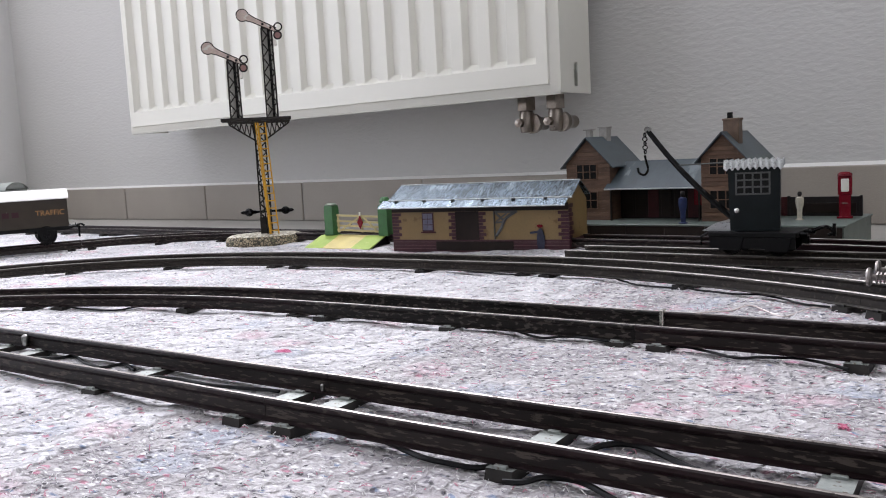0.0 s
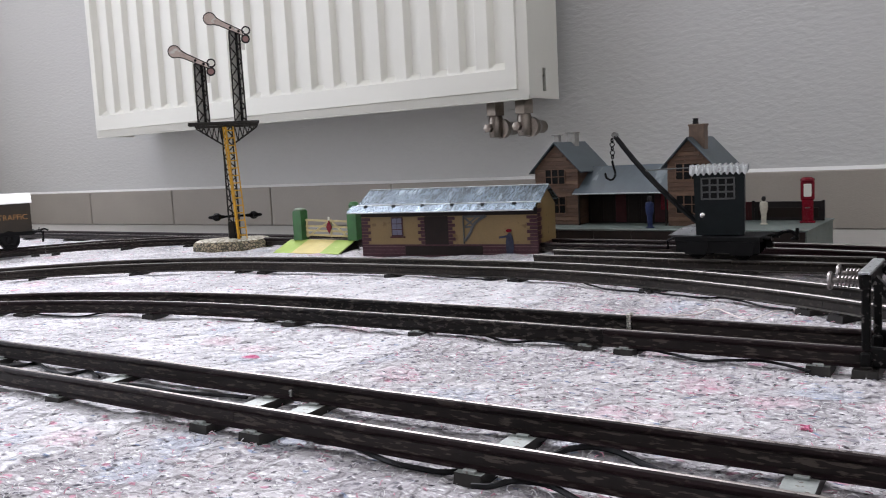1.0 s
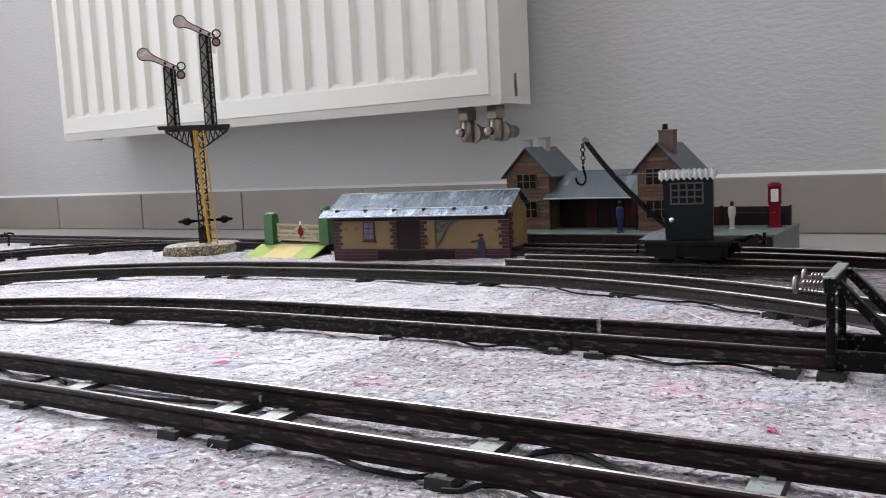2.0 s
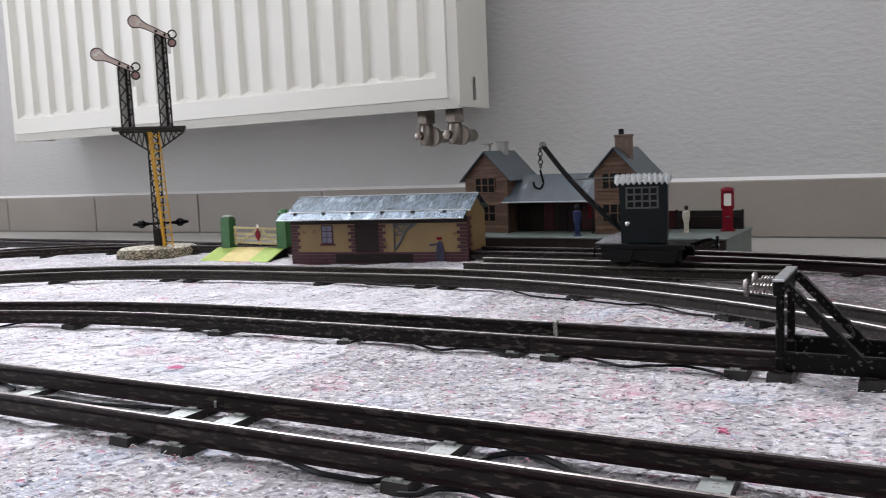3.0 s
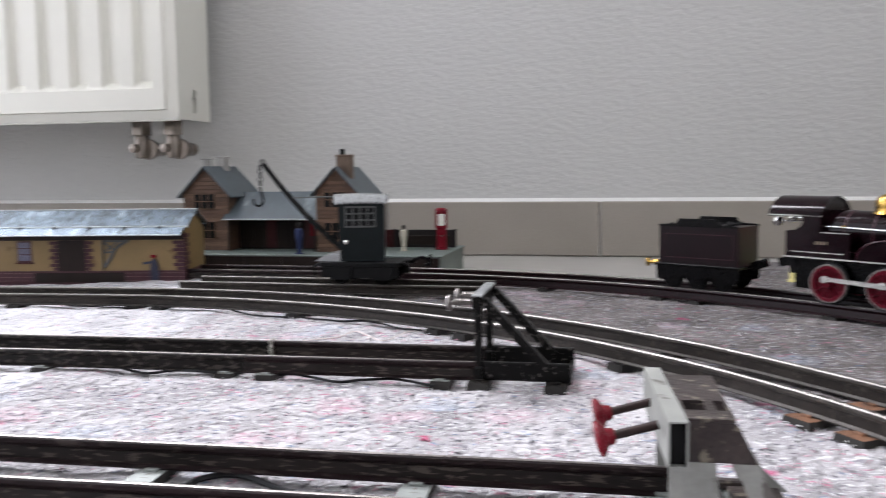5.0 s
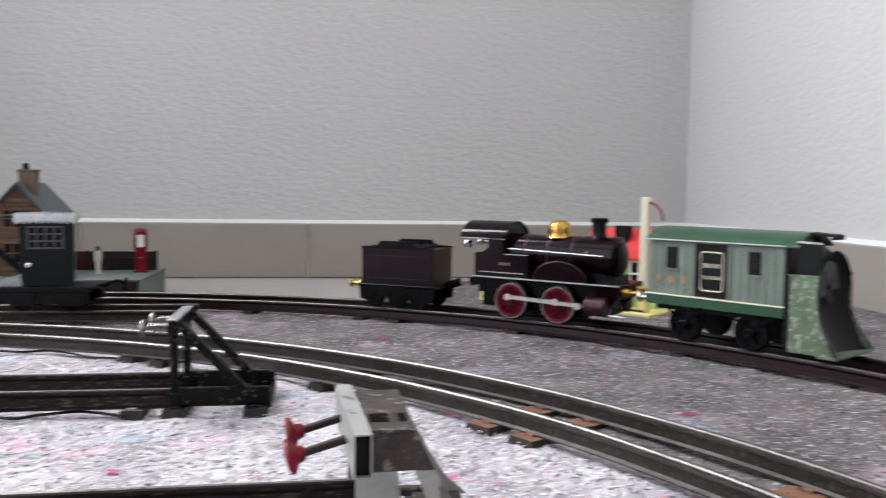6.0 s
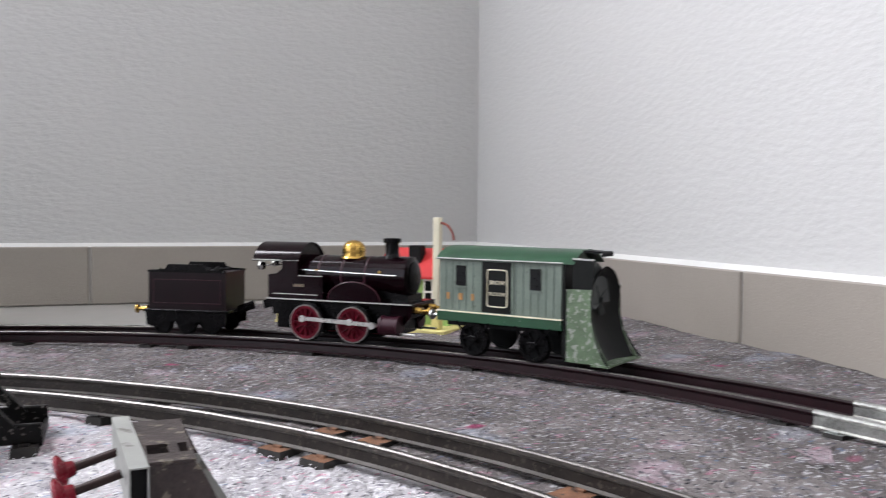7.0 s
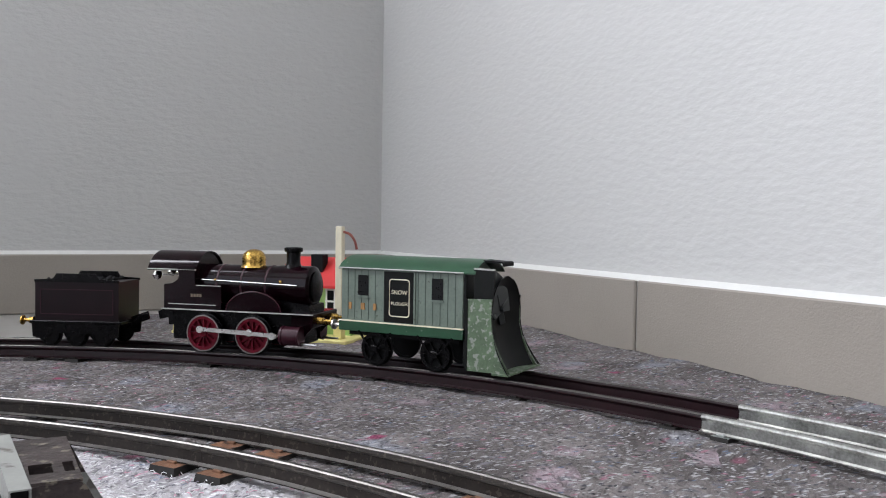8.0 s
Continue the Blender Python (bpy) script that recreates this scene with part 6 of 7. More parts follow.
# ---------------------------------------------------------------- wayside halt in the corner
def halt():
    h = thing("wayside_halt", pose(0.147, 0.772, 0, 0, 0, -46.4), "painted wooden toy halt, green hut, red roof, yellow base and barrier", "toy building")
    bm = bm_new()
    box(bm, 0.0, 0.172, 0.0, 0.088, 0.0004, 0.0042, 0.0006)
    part("base", bm, HALT_YELLOW, h, "pale yellow base board")
    u0, u1, v0, v1, ez, rz = 0.0930, 0.1600, 0.0350, 0.0800, 0.0500, 0.0690
    bm = bm_new()
    prism(bm, [(v0, 0.0042), (v1, 0.0042), (v1, ez), ((v0 + v1) / 2, rz - 0.002), (v0, ez)], "x", u0, u1)
    hut = part("hut", bm, HALT_GREEN, h, "apple green hut")
    for s in (-1, 1):
        vm = (v0 + v1) / 2
        e = (v1 - v0) / 2 + 0.0055
        drop = (rz - ez) / ((v1 - v0) / 2) * e
        bm = bm_new()
        prism(bm, [(vm, rz - 0.0006), (vm + s * e, rz - drop - 0.0006), (vm + s * e, rz - drop + 0.0016), (vm, rz + 0.0018)], "x", u0 - 0.006, u1 + 0.004)
        part("roof", bm, HALT_RED, h, "bright red roof board")
    bm = bm_new()
    box(bm, 0.1165, 0.1285, v0 + 0.007, v0 + 0.017, 0.0575, 0.0735, 0.0005)
    part("chimney", bm, BLACK_MATT, h, "dark square chimney")
    for cu in (0.1125, 0.1445):
        bm = bm_new()
        box(bm, cu - 0.0085, cu + 0.0085, v0 - 0.0008, v0 + 0.0005, 0.0230, 0.0440)
        win = part("window", bm, BLACK_GLASS, h, "dark window with white frame")
        bm = bm_new()
        for x in (-0.0085, -0.0005, 0.0072):
            box(bm, cu + x, cu + x + 0.0014, v0 - 0.0016, v0 - 0.0006, 0.0225, 0.0445)
        for z in (0.0225, 0.0325, 0.0428):
            box(bm, cu - 0.0088, cu + 0.0090, v0 - 0.0018, v0 - 0.0008, z, z + 0.0016)
        part("frame", bm, WHITE_PAINT, win, "white window frame")
    bm = bm_new()
    prism(bm, [(0.0500, 0.0045), (0.0640, 0.0045), (0.0640, 0.0300), (0.0620, 0.0345), (0.0570, 0.0365), (0.0520, 0.0345), (0.0500, 0.0300)], "x", u1 - 0.0002, u1 + 0.0006)
    part("doorway", bm, DARK_WOOD, h, "dark arched doorway")
    bm = bm_new()
    box(bm, 0.1020, 0.1320, 0.0225, 0.0300, 0.0115, 0.0135, 0.0003)
    for k in range(4):
        box(bm, 0.1020, 0.1320, 0.0290, 0.0305, 0.0140 + k * 0.0030, 0.0163 + k * 0.0030, 0.0003)
    box(bm, 0.1030, 0.1050, 0.0230, 0.0300, 0.0042, 0.0240)
    box(bm, 0.1290, 0.1310, 0.0230, 0.0300, 0.0042, 0.0240)
    part("bench", bm, BENCH_RED, h, "brown-red slatted bench")
    # tall cream post with a short red arm
    bm = bm_new()
    box(bm, 0.1570, 0.1632, 0.0095, 0.0157, 0.0042, 0.0990, 0.0006)
    post = part("post", bm, CREAM_PAINT, h, "tall cream post")
    bm = bm_new()
    tube(bm, bow([(0.1632, 0.0126, 0.0945), (0.1690, 0.0126, 0.0925), (0.1735, 0.0126, 0.0870), (0.1755, 0.0126, 0.0800)], 5), 0.0011, 7)
    part("arm", bm, BENCH_RED, post, "thin red-brown arm")
    bm = bm_new()
    box(bm, 0.1562, 0.1640, 0.0087, 0.0165, 0.0042, 0.0190, 0.0006)
    part("post_foot", bm, HALT_YELLOW, h, "yellow post foot")
    # crossing sign
    bm = bm_new()
    box(bm, 0.0260, 0.0325, 0.0520, 0.0570, 0.0042, 0.0480, 0.0005)
    sign = part("sign_post", bm, HALT_YELLOW, h, "yellow crossing sign post")
    bm = bm_new()
    for d in (-1, 1):
        bar(bm, (0.0292 - d * 0.0085, 0.0510, 0.0450), (0.0292 + d * 0.0085, 0.0510, 0.0570), 0.0044, 0.0016)
    part("cross_board", bm, HALT_YELLOW, sign, "yellow crossed boards")
    # side fences of the level crossing
    for u in (0.0035, 0.0610):
        bm = bm_new()
        box(bm, u - 0.0012, u + 0.0012, 0.004, 0.060, 0.0255, 0.0290, 0.0004)
        box(bm, u - 0.0012, u + 0.0012, 0.004, 0.060, 0.0075, 0.0100, 0.0004)
        for v in (0.0035, 0.0605):
            box(bm, u - 0.0026, u + 0.0026, v - 0.0026, v + 0.0026, 0.0042, 0.0300, 0.0005)
        fence = part("fence_frame", bm, HALT_YELLOW, h, "yellow fence frame")
        for k in range(8):
            bm = bm_new()
            v = 0.0095 + k * 0.0066
            box(bm, u - 0.0009, u + 0.0009, v - 0.0021, v + 0.0021, 0.0100, 0.0255, 0.0003)
            part("picket", bm, POST_GREEN if k % 2 else HALT_GREEN, fence)
    bm = bm_new()
    for a, b, mi in ((0.0, 0.36, 0), (0.36, 0.60, 1), (0.60, 1.0, 0)):
        p, q = Vector((0.0020, 0.0030, 0.0285)), Vector((0.0660, 0.0030, 0.0205))
        bar(bm, p.lerp(q, a), p.lerp(q, b), 0.0044, 0.0030, mi)
    part("barrier", bm, [WHITE_PAINT, HALT_RED], h, "white barrier bar with red band")
    bm = bm_new()
    box(bm, 0.0590, 0.0770, -0.0005, 0.0055, 0.0175, 0.0310, 0.0008)
    part("counterweight", bm, WHITE_PAINT, h, "white counterweight block")


halt()
HALT = pose(0.147, 0.772, 0.0042, 0, 0, -46.4)
for u, v, body, label in ((0.0830, 0.0150, FIGURE_BLUE, "small dark blue wooden figurine on the halt"), (0.1010, 0.0110, FIGURE_TEAL, "small teal wooden figurine on the halt"), (0.1240, 0.0150, FIGURE_BLUE, "small blue wooden figurine before the bench")):
    p = HALT @ Vector((u, v, 0))
    figurine(p.x, p.y, p.z, 30, 0.0225, body, FIGURE_DARK, label)


# ---------------------------------------------------------------- the train on the outer loop
LINE_GOLD = material("faded_gold_numerals", (0.16, 0.12, 0.08), 0.5)


def on_outer(theta):
    return pose(OC[0] + OC[2] * math.cos(radians(theta)), OC[1] + OC[2] * math.sin(radians(theta)), 0, 0, 0, theta - 90)


def spoked_wheel(bm, r, m, spokes=10, mi_rim=1, mi_spoke=0):
    """A driving wheel about local y, face to -y: bright tyre, spokes and hub."""
    q = m @ pose(0, 0, 0, -90, 0, 0)
    lathe(bm, [(r * 0.93, 0.0), (r * 0.93, -0.0006), (r, -0.0006), (r, 0.0022), (r * 0.92, 0.0024), (r * 0.92, 0.0)], 30, q, mi_rim, False)
    lathe(bm, [(r * 0.9, 0.0024), (r * 1.09, 0.0026), (r * 1.09, 0.0034), (r * 0.9, 0.0034), (r * 0.9, 0.0024)], 30, q, 2, False)
    lathe(bm, [(0.0, -0.0010), (r * 0.2, -0.0010), (r * 0.24, 0.0), (r * 0.24, 0.0020), (0.0, 0.0020)], 16, q, mi_spoke)
    lathe(bm, [(0.0, 0.0020), (r * 0.94, 0.0020), (r * 0.94, 0.0028), (0.0, 0.0028)], 24, q, 3)
    for k in range(spokes):
        a = 2 * math.pi * k / spokes
        bar(bm, q @ Vector((r * 0.18 * math.cos(a), r * 0.18 * math.sin(a), 0.0008)), q @ Vector((r * 0.84 * math.cos(a), r * 0.84 * math.sin(a), 0.0008)), 0.0011, 0.0011, mi_spoke)
    lathe(bm, [(r * 0.76, 0.0001), (r * 0.76, -0.0004), (r * 0.925, -0.0005), (r * 0.925, 0.0001), (r * 0.76, 0.0001)], 30, q, mi_spoke, False)


def buffer_pair(parent, x, z, direction, mat, y=0.0125):
    for s in (-1, 1):
        bm = bm_new()
        lathe(bm, [(0.0026, 0.0), (0.0022, 0.004), (0.0012, 0.0045), (0.0012, 0.009), (0.0034, 0.0095), (0.0034, 0.0105), (0.0, 0.0110)], 14, pose(x, s * y, z, 0, 90 * direction, 0))
        part("buffer", bm, mat, parent, "turned brass buffer" if mat is BRASS else "", smooth=True)


def locomotive():
    e = thing("steam_locomotive", on_outer(48.2), "dark maroon tinplate clockwork locomotive with brass dome and red wheels", "locomotive")
    RT = RAIL_TOP
    HW = 0.0175
    bm = bm_new()
    box(bm, -0.0500, 0.0620, -0.0205, 0.0205, 0.0408, 0.0423, 0.0004)
    box(bm, 0.0600, 0.0622, -0.0205, 0.0205, 0.0330, 0.0423, 0.0004)
    for s in (-1, 1):
        prism(bm, [(0.0440, 0.0410), (0.0600, 0.0410), (0.0600, 0.0335), (0.0500, 0.0230), (0.0440, 0.0230)], "y", s * 0.0135 - 0.0006, s * 0.0135 + 0.0006)
    part("running_plate", bm, LOCO_MAROON, e)
    bm = bm_new()
    for s in (-1, 1):
        box(bm, -0.0500, 0.0620, s * 0.0206 - 0.0003, s * 0.0206 + 0.0003, 0.0414, 0.0422)
    part("lining", bm, LINE_PALE, e, "thin pale lining")
    bm = bm_new()
    box(bm, -0.0460, 0.0520, -0.0125, 0.0125, 0.0205, 0.0410, 0.0008)
    part("frame", bm, BLACK, e, "black clockwork frame")
    # boiler, smokebox and front
    bm = bm_new()
    R, CZ = 0.0136, 0.0586
    lathe(bm, [(0.0, -0.0270), (R, -0.0270), (R, 0.0300), (R + 0.0004, 0.0302), (R + 0.0004, 0.0535), (R - 0.0008, 0.0545), (R - 0.003, 0.0550), (0.0, 0.0550)], 36, pose(0, 0, CZ, 0, 90, 0))
    boiler = part("boiler", bm, LOCO_MAROON, e, "glossy dark maroon boiler", smooth=True)
    bm = bm_new()
    lathe(bm, [(0.0, 0.0), (0.0100, 0.0), (0.0105, 0.0010), (0.0090, 0.0018), (0.0, 0.0024)], 28, pose(0.0548, 0, CZ, 0, 90, 0))
    part("smokebox_door", bm, BLACK, boiler, "black smokebox door", smooth=True)
    for x in (-0.012, 0.006, 0.024):
        bm = bm_new()
        lathe(bm, [(R + 0.0001, x - 0.0007), (R + 0.0003, x - 0.0005), (R + 0.0003, x + 0.0005), (R + 0.0001, x + 0.0007)], 36, pose(0, 0, CZ, 0, 90, 0))
        part("boiler_band", bm, LINE_MAROON, boiler, smooth=True)
    bm = bm_new()
    prism(bm, [(0.0310, 0.0423), (0.0560, 0.0423), (0.0560, 0.0470), (0.0310, 0.0500)], "y", -0.0120, 0.0120)
    part("saddle", bm, BLACK, e)
    for s in (-1, 1):
        bm = bm_new()
        rod(bm, (-0.0260, s * (R + 0.0014), 0.0622), (0.0480, s * (R + 0.0014), 0.0602), 0.00055, None, 8)
        rail = part("handrail", bm, NICKEL, e, "bright handrail", smooth=True)
        for x in (-0.012, 0.036):
            bm = bm_new()
            lathe(bm, [(0.0, -0.0011), (0.0008, -0.0008), (0.0011, 0.0), (0.0008, 0.0008), (0.0, 0.0011)], 10, pose(x, s * (R + 0.0014), 0.0622))
            part("knob", bm, BRASS, rail, smooth=True)
    bm = bm_new()
    lathe(bm, [(0.0094, 0.0), (0.0086, 0.0010), (0.0080, 0.0022), (0.0080, 0.0040), (0.0082, 0.0058), (0.0078, 0.0078), (0.0068, 0.0098), (0.0050, 0.0114), (0.0027, 0.0123), (0.0, 0.0126)], 28, pose(0.0090, 0, CZ + R - 0.0016))
    part("dome", bm, BRASS, e, "polished brass dome", smooth=True)
    bm = bm_new()
    lathe(bm, [(0.0066, 0.0), (0.0052, 0.0020), (0.0046, 0.0045), (0.0048, 0.0105), (0.0062, 0.0112), (0.0063, 0.0135), (0.0050, 0.0140), (0.0040, 0.0138), (0.0038, 0.0060), (0.0, 0.0060)], 24, pose(0.0385, 0, CZ + R - 0.0012))
    part("chimney", bm, BLACK, e, "black chimney", smooth=True)
    # cab
    for s in (-1, 1):
        bm = bm_new()
        y = s * 0.0190
        prism(bm, [(-0.0485, 0.0423), (-0.0050, 0.0423), (-0.0050, 0.0588), (-0.0245, 0.0592), (-0.0252, 0.0610), (-0.0252, 0.0712), (-0.0420, 0.0712), (-0.0385, 0.0690), (-0.0368, 0.0655), (-0.0380, 0.0620), (-0.0420, 0.0593), (-0.0485, 0.0585)], "y", y - 0.0005, y + 0.0005)
        side = part("cab_side", bm, LOCO_MAROON, e, "maroon cab side with cutout")
        bm = bm_new()
        box(bm, -0.0450, -0.0090, y + s * 0.0005 - 0.0001, y + s * 0.0005 + 0.0002, 0.0450, 0.0456)
        box(bm, -0.0240, -0.0055, y + s * 0.0005 - 0.0001, y + s * 0.0005 + 0.0002, 0.0580, 0.0586)
        part("lining", bm, LINE_PALE, side)
        bm = bm_new()
        for k in range(4):
            box(bm, -0.0280 + k * 0.0022, -0.0264 + k * 0.0022, y + s * 0.0005 - 0.0001, y + s * 0.0005 + 0.0002, 0.0505, 0.0525)
        part("number_bar", bm, LINE_GOLD, side)
    bm = bm_new()
    prism(bm, [(-0.0188, 0.0423), (0.0188, 0.0423)] + [(0.0205 * math.sin(radians(a)) * 0.94, 0.0588 + 0.0214 * math.cos(radians(a))) for a in range(64, -65, -8)], "x", -0.0266, -0.0256)
    part("spectacle_plate", bm, LOCO_MAROON, e)
    bm = bm_new()
    arcp = [(0.0225 * math.sin(radians(a)) * 0.94, 0.0588 + 0.0222 * math.cos(radians(a))) for a in range(-64, 65, 8)]
    low = [(y * 0.965, z - 0.0008) for y, z in arcp]
    prism(bm, arcp + low[::-1], "x", -0.0620, -0.0245)
    roof = part("cab_roof", bm, LOCO_MAROON, e, "arched maroon cab roof", smooth=True)
    for s in (-1, 1):
        bm = bm_new()
        rod(bm, (-0.0620, s * 0.0191, 0.0686), (-0.0245, s * 0.0191, 0.0686), 0.00045, None, 8)
        part("gutter", bm, LINE_PALE, roof, smooth=True)
    for k, (y, z) in enumerate(((-0.010, 0.0650), (0.008, 0.0662))):
        bm = bm_new()
        rod(bm, (-0.0380, y, z), (-0.0590, y, z - 0.001), 0.0006, None, 8)
        lathe(bm, [(0.0, -0.0036), (0.0024, -0.0027), (0.0036, 0.0), (0.0024, 0.0027), (0.0, 0.0036)], 16, pose(-0.0600, y, z - 0.001))
        part("control_lever", bm, NICKEL, e, "control lever with nickel knob", smooth=True)
    # splashers
    for s in (-1, 1):
        bm = bm_new()
        arcs = [(0.0190 + 0.0200 * math.cos(radians(a)), 0.0420 + 0.0135 * math.sin(radians(a))) for a in range(0, 181, 12)]
        y = s * 0.0172
        prism(bm, arcs, "y", y - 0.0028, y + 0.0028)
        sp = part("splasher", bm, LOCO_MAROON, e, "maroon wheel splasher", smooth=True)
        bm = bm_new()
        tube(bm, [(x, y + s * 0.0029, z) for x, z in arcs], 0.0004, 5)
        part("beading", bm, LINE_MAROON, sp)
    # wheels and motion work
    for x in (-0.0182, 0.0182):
        for s in (-1, 1):
            bm = bm_new()
            spoked_wheel(bm, 0.0124, pose(x, s * HW * 1.12, RT + 0.0124, 0, 0, 0 if s < 0 else 180), 12)
            part("driving_wheel", bm, [WHEEL_RED, TYRE_STEEL, BLACK, WHEEL_RED], e, "red spoked driving wheel", smooth=True)
    for s in (-1, 1):
        bm = bm_new()
        y = s * 0.0222
        bar(bm, (-0.0190, y, RT + 0.0152), (0.0175, y, RT + 0.0146), 0.0024, 0.0008)
        for px, pz in ((-0.0190, 0.0152), (0.0175, 0.0146)):
            lathe(bm, [(0.0, 0.0), (0.0024, 0.0), (0.0024, 0.0012), (0.0, 0.0012)], 12, pose(px, y, RT + pz, 90 * -s, 0, 0))
        part("coupling_rod", bm, STEEL, e, "bright coupling rod")
        bm = bm_new()
        bar(bm, (-0.0190, y + s * 0.0014, RT + 0.0156), (0.0380, y + s * 0.0014, RT + 0.0136), 0.0026, 0.0008)
        rod(bm, (0.0350, y, RT + 0.0134), (0.0440, y, RT + 0.0134), 0.0008, None, 8)
        lathe(bm, [(0.0, 0.0), (0.0024, 0.0), (0.0024, 0.0018), (0.0, 0.0018)], 12, pose(0.0350, y + s * 0.0012, RT + 0.0134, 90, 0, 0))
        part("connecting_rod", bm, STEEL, e, "bright connecting rod")
        bm = bm_new()
        lathe(bm, [(0.0, 0.0), (0.0064, 0.0), (0.0067, 0.0008), (0.0067, 0.0016), (0.0062, 0.0020), (0.0062, 0.0125), (0.0067, 0.0129), (0.0067, 0.0137), (0.0, 0.0140)], 24, pose(0.0395, s * 0.0185, RT + 0.0134, 0, 90, 0))
        part("cylinder", bm, LINE_MAROON, e, "maroon cylinder", smooth=True)
        bm = bm_new()
        rod(bm, (0.0500, s * 0.0185, RT + 0.0085), (0.0640, s * 0.0185, RT + 0.0080), 0.0008, None, 8)
        part("drain_pipe", bm, STEEL, e)
    buffer_pair(e, 0.0622, 0.0375, 1, BRASS)
    bm = bm_new()
    tube(bm, bow([(0.0620, 0, 0.0345), (0.0720, 0, 0.0350), (0.0810, 0, 0.0340), (0.0860, 0, 0.0320)], 5), 0.0013, 7)
    part("front_coupling", bm, BRASS, e, "brass coupling", smooth=True)
    bm = bm_new()
    bar(bm, (-0.0500, 0, 0.0385), (-0.0650, 0, 0.0345), 0.0060, 0.0010)
    bar(bm, (-0.0480, -0.012, 0.0390), (-0.0470, -0.012, 0.0300), 0.0040, 0.0010)
    part("drawbar", bm, BLACK, e)


locomotive()


def tender():
    t = thing("locomotive_tender", Matrix(on_outer(59.75)) @ Matrix.Diagonal((0.84, 1, 1, 1)), "dark maroon tinplate tender with black frames behind locomotive", "tender")
    RT = RAIL_TOP
    bm = bm_new()
    prism(bm, [(-0.0355, 0.0310), (0.0355, 0.0310), (0.0355, 0.0585), (-0.0355, 0.0585)], "y", -0.0170, 0.0170)
    body = part("body", bm, TENDER_MAROON, t, "dark maroon tender body")
    for s in (-1, 1):
        bm = bm_new()
        y = s * 0.0172
        for x0, x1, z0, z1 in ((-0.031, 0.031, 0.0355, 0.0360), (-0.031, 0.031, 0.0525, 0.0530), (-0.031, -0.0305, 0.0360, 0.0525), (0.0305, 0.031, 0.0360, 0.0525)):
            box(bm, x0, x1, y - 0.0002, y + 0.0002, z0, z1)
        part("lining", bm, LINE_MAROON, body, "dull red lining")
        bm = bm_new()
        prism(bm, [(-0.0360, 0.0580), (0.0360, 0.0580), (0.0360, 0.0596), (0.0190, 0.0602), (0.0160, 0.0640), (-0.0170, 0.0640), (-0.0200, 0.0602), (-0.0360, 0.0596)], "y", y - 0.0005, y + 0.0005)
        part("coal_rail", bm, BLACK, body, "black raised coal rail")
    bm = bm_new()
    for k in range(60):
        x, y = -0.028 + 0.055 * random.random(), -0.014 + 0.028 * random.random()
        r = 0.0014 + 0.0016 * random.random()
        bmesh.ops.create_icosphere(bm, subdivisions=1, radius=r, matrix=Matrix.Translation((x, y, 0.0580 + 0.001 * random.random())))
    part("coal", bm, BLACK_MATT, t, "black coal load")
    bm = bm_new()
    box(bm, -0.0390, 0.0390, -0.0195, 0.0195, 0.0292, 0.0312, 0.0004)
    part("footplate", bm, BLACK, t)
    for s in (-1, 1):
        bm = bm_new()
        y = s * 0.0188
        prism(bm, [(-0.0370, 0.0292), (0.0370, 0.0292), (0.0360, 0.0200), (0.0260, 0.0180), (0.0200, 0.0225), (0.0060, 0.0225), (0.0, 0.0180), (-0.0060, 0.0225), (-0.0200, 0.0225), (-0.0260, 0.0180), (-0.0360, 0.0200)], "y", y - 0.0006, y + 0.0006)
        part("side_frame", bm, BLACK, t, "pierced black side frame")
        for x in (-0.0225, 0.0, 0.0225):
            bm = bm_new()
            wheel_mesh(bm, 0.0088, 0.0035, pose(x, s * 0.0185, RT + 0.0088, 0, 0, 0 if s < 0 else 180))
            part("wheel", bm, BLACK, t, smooth=True)
    buffer_pair(t, -0.0390, 0.0305, -1, BRASS)
    bm = bm_new()
    bar(bm, (0.0385, 0, 0.0300), (0.0530, 0, 0.0345), 0.0060, 0.0010)
    tube(bm, [(0.044, -0.008, 0.031), (0.050, -0.008, 0.035), (0.056, -0.006, 0.0365)], 0.0009, 6)
    part("drawbar", bm, BLACK, t)


tender()


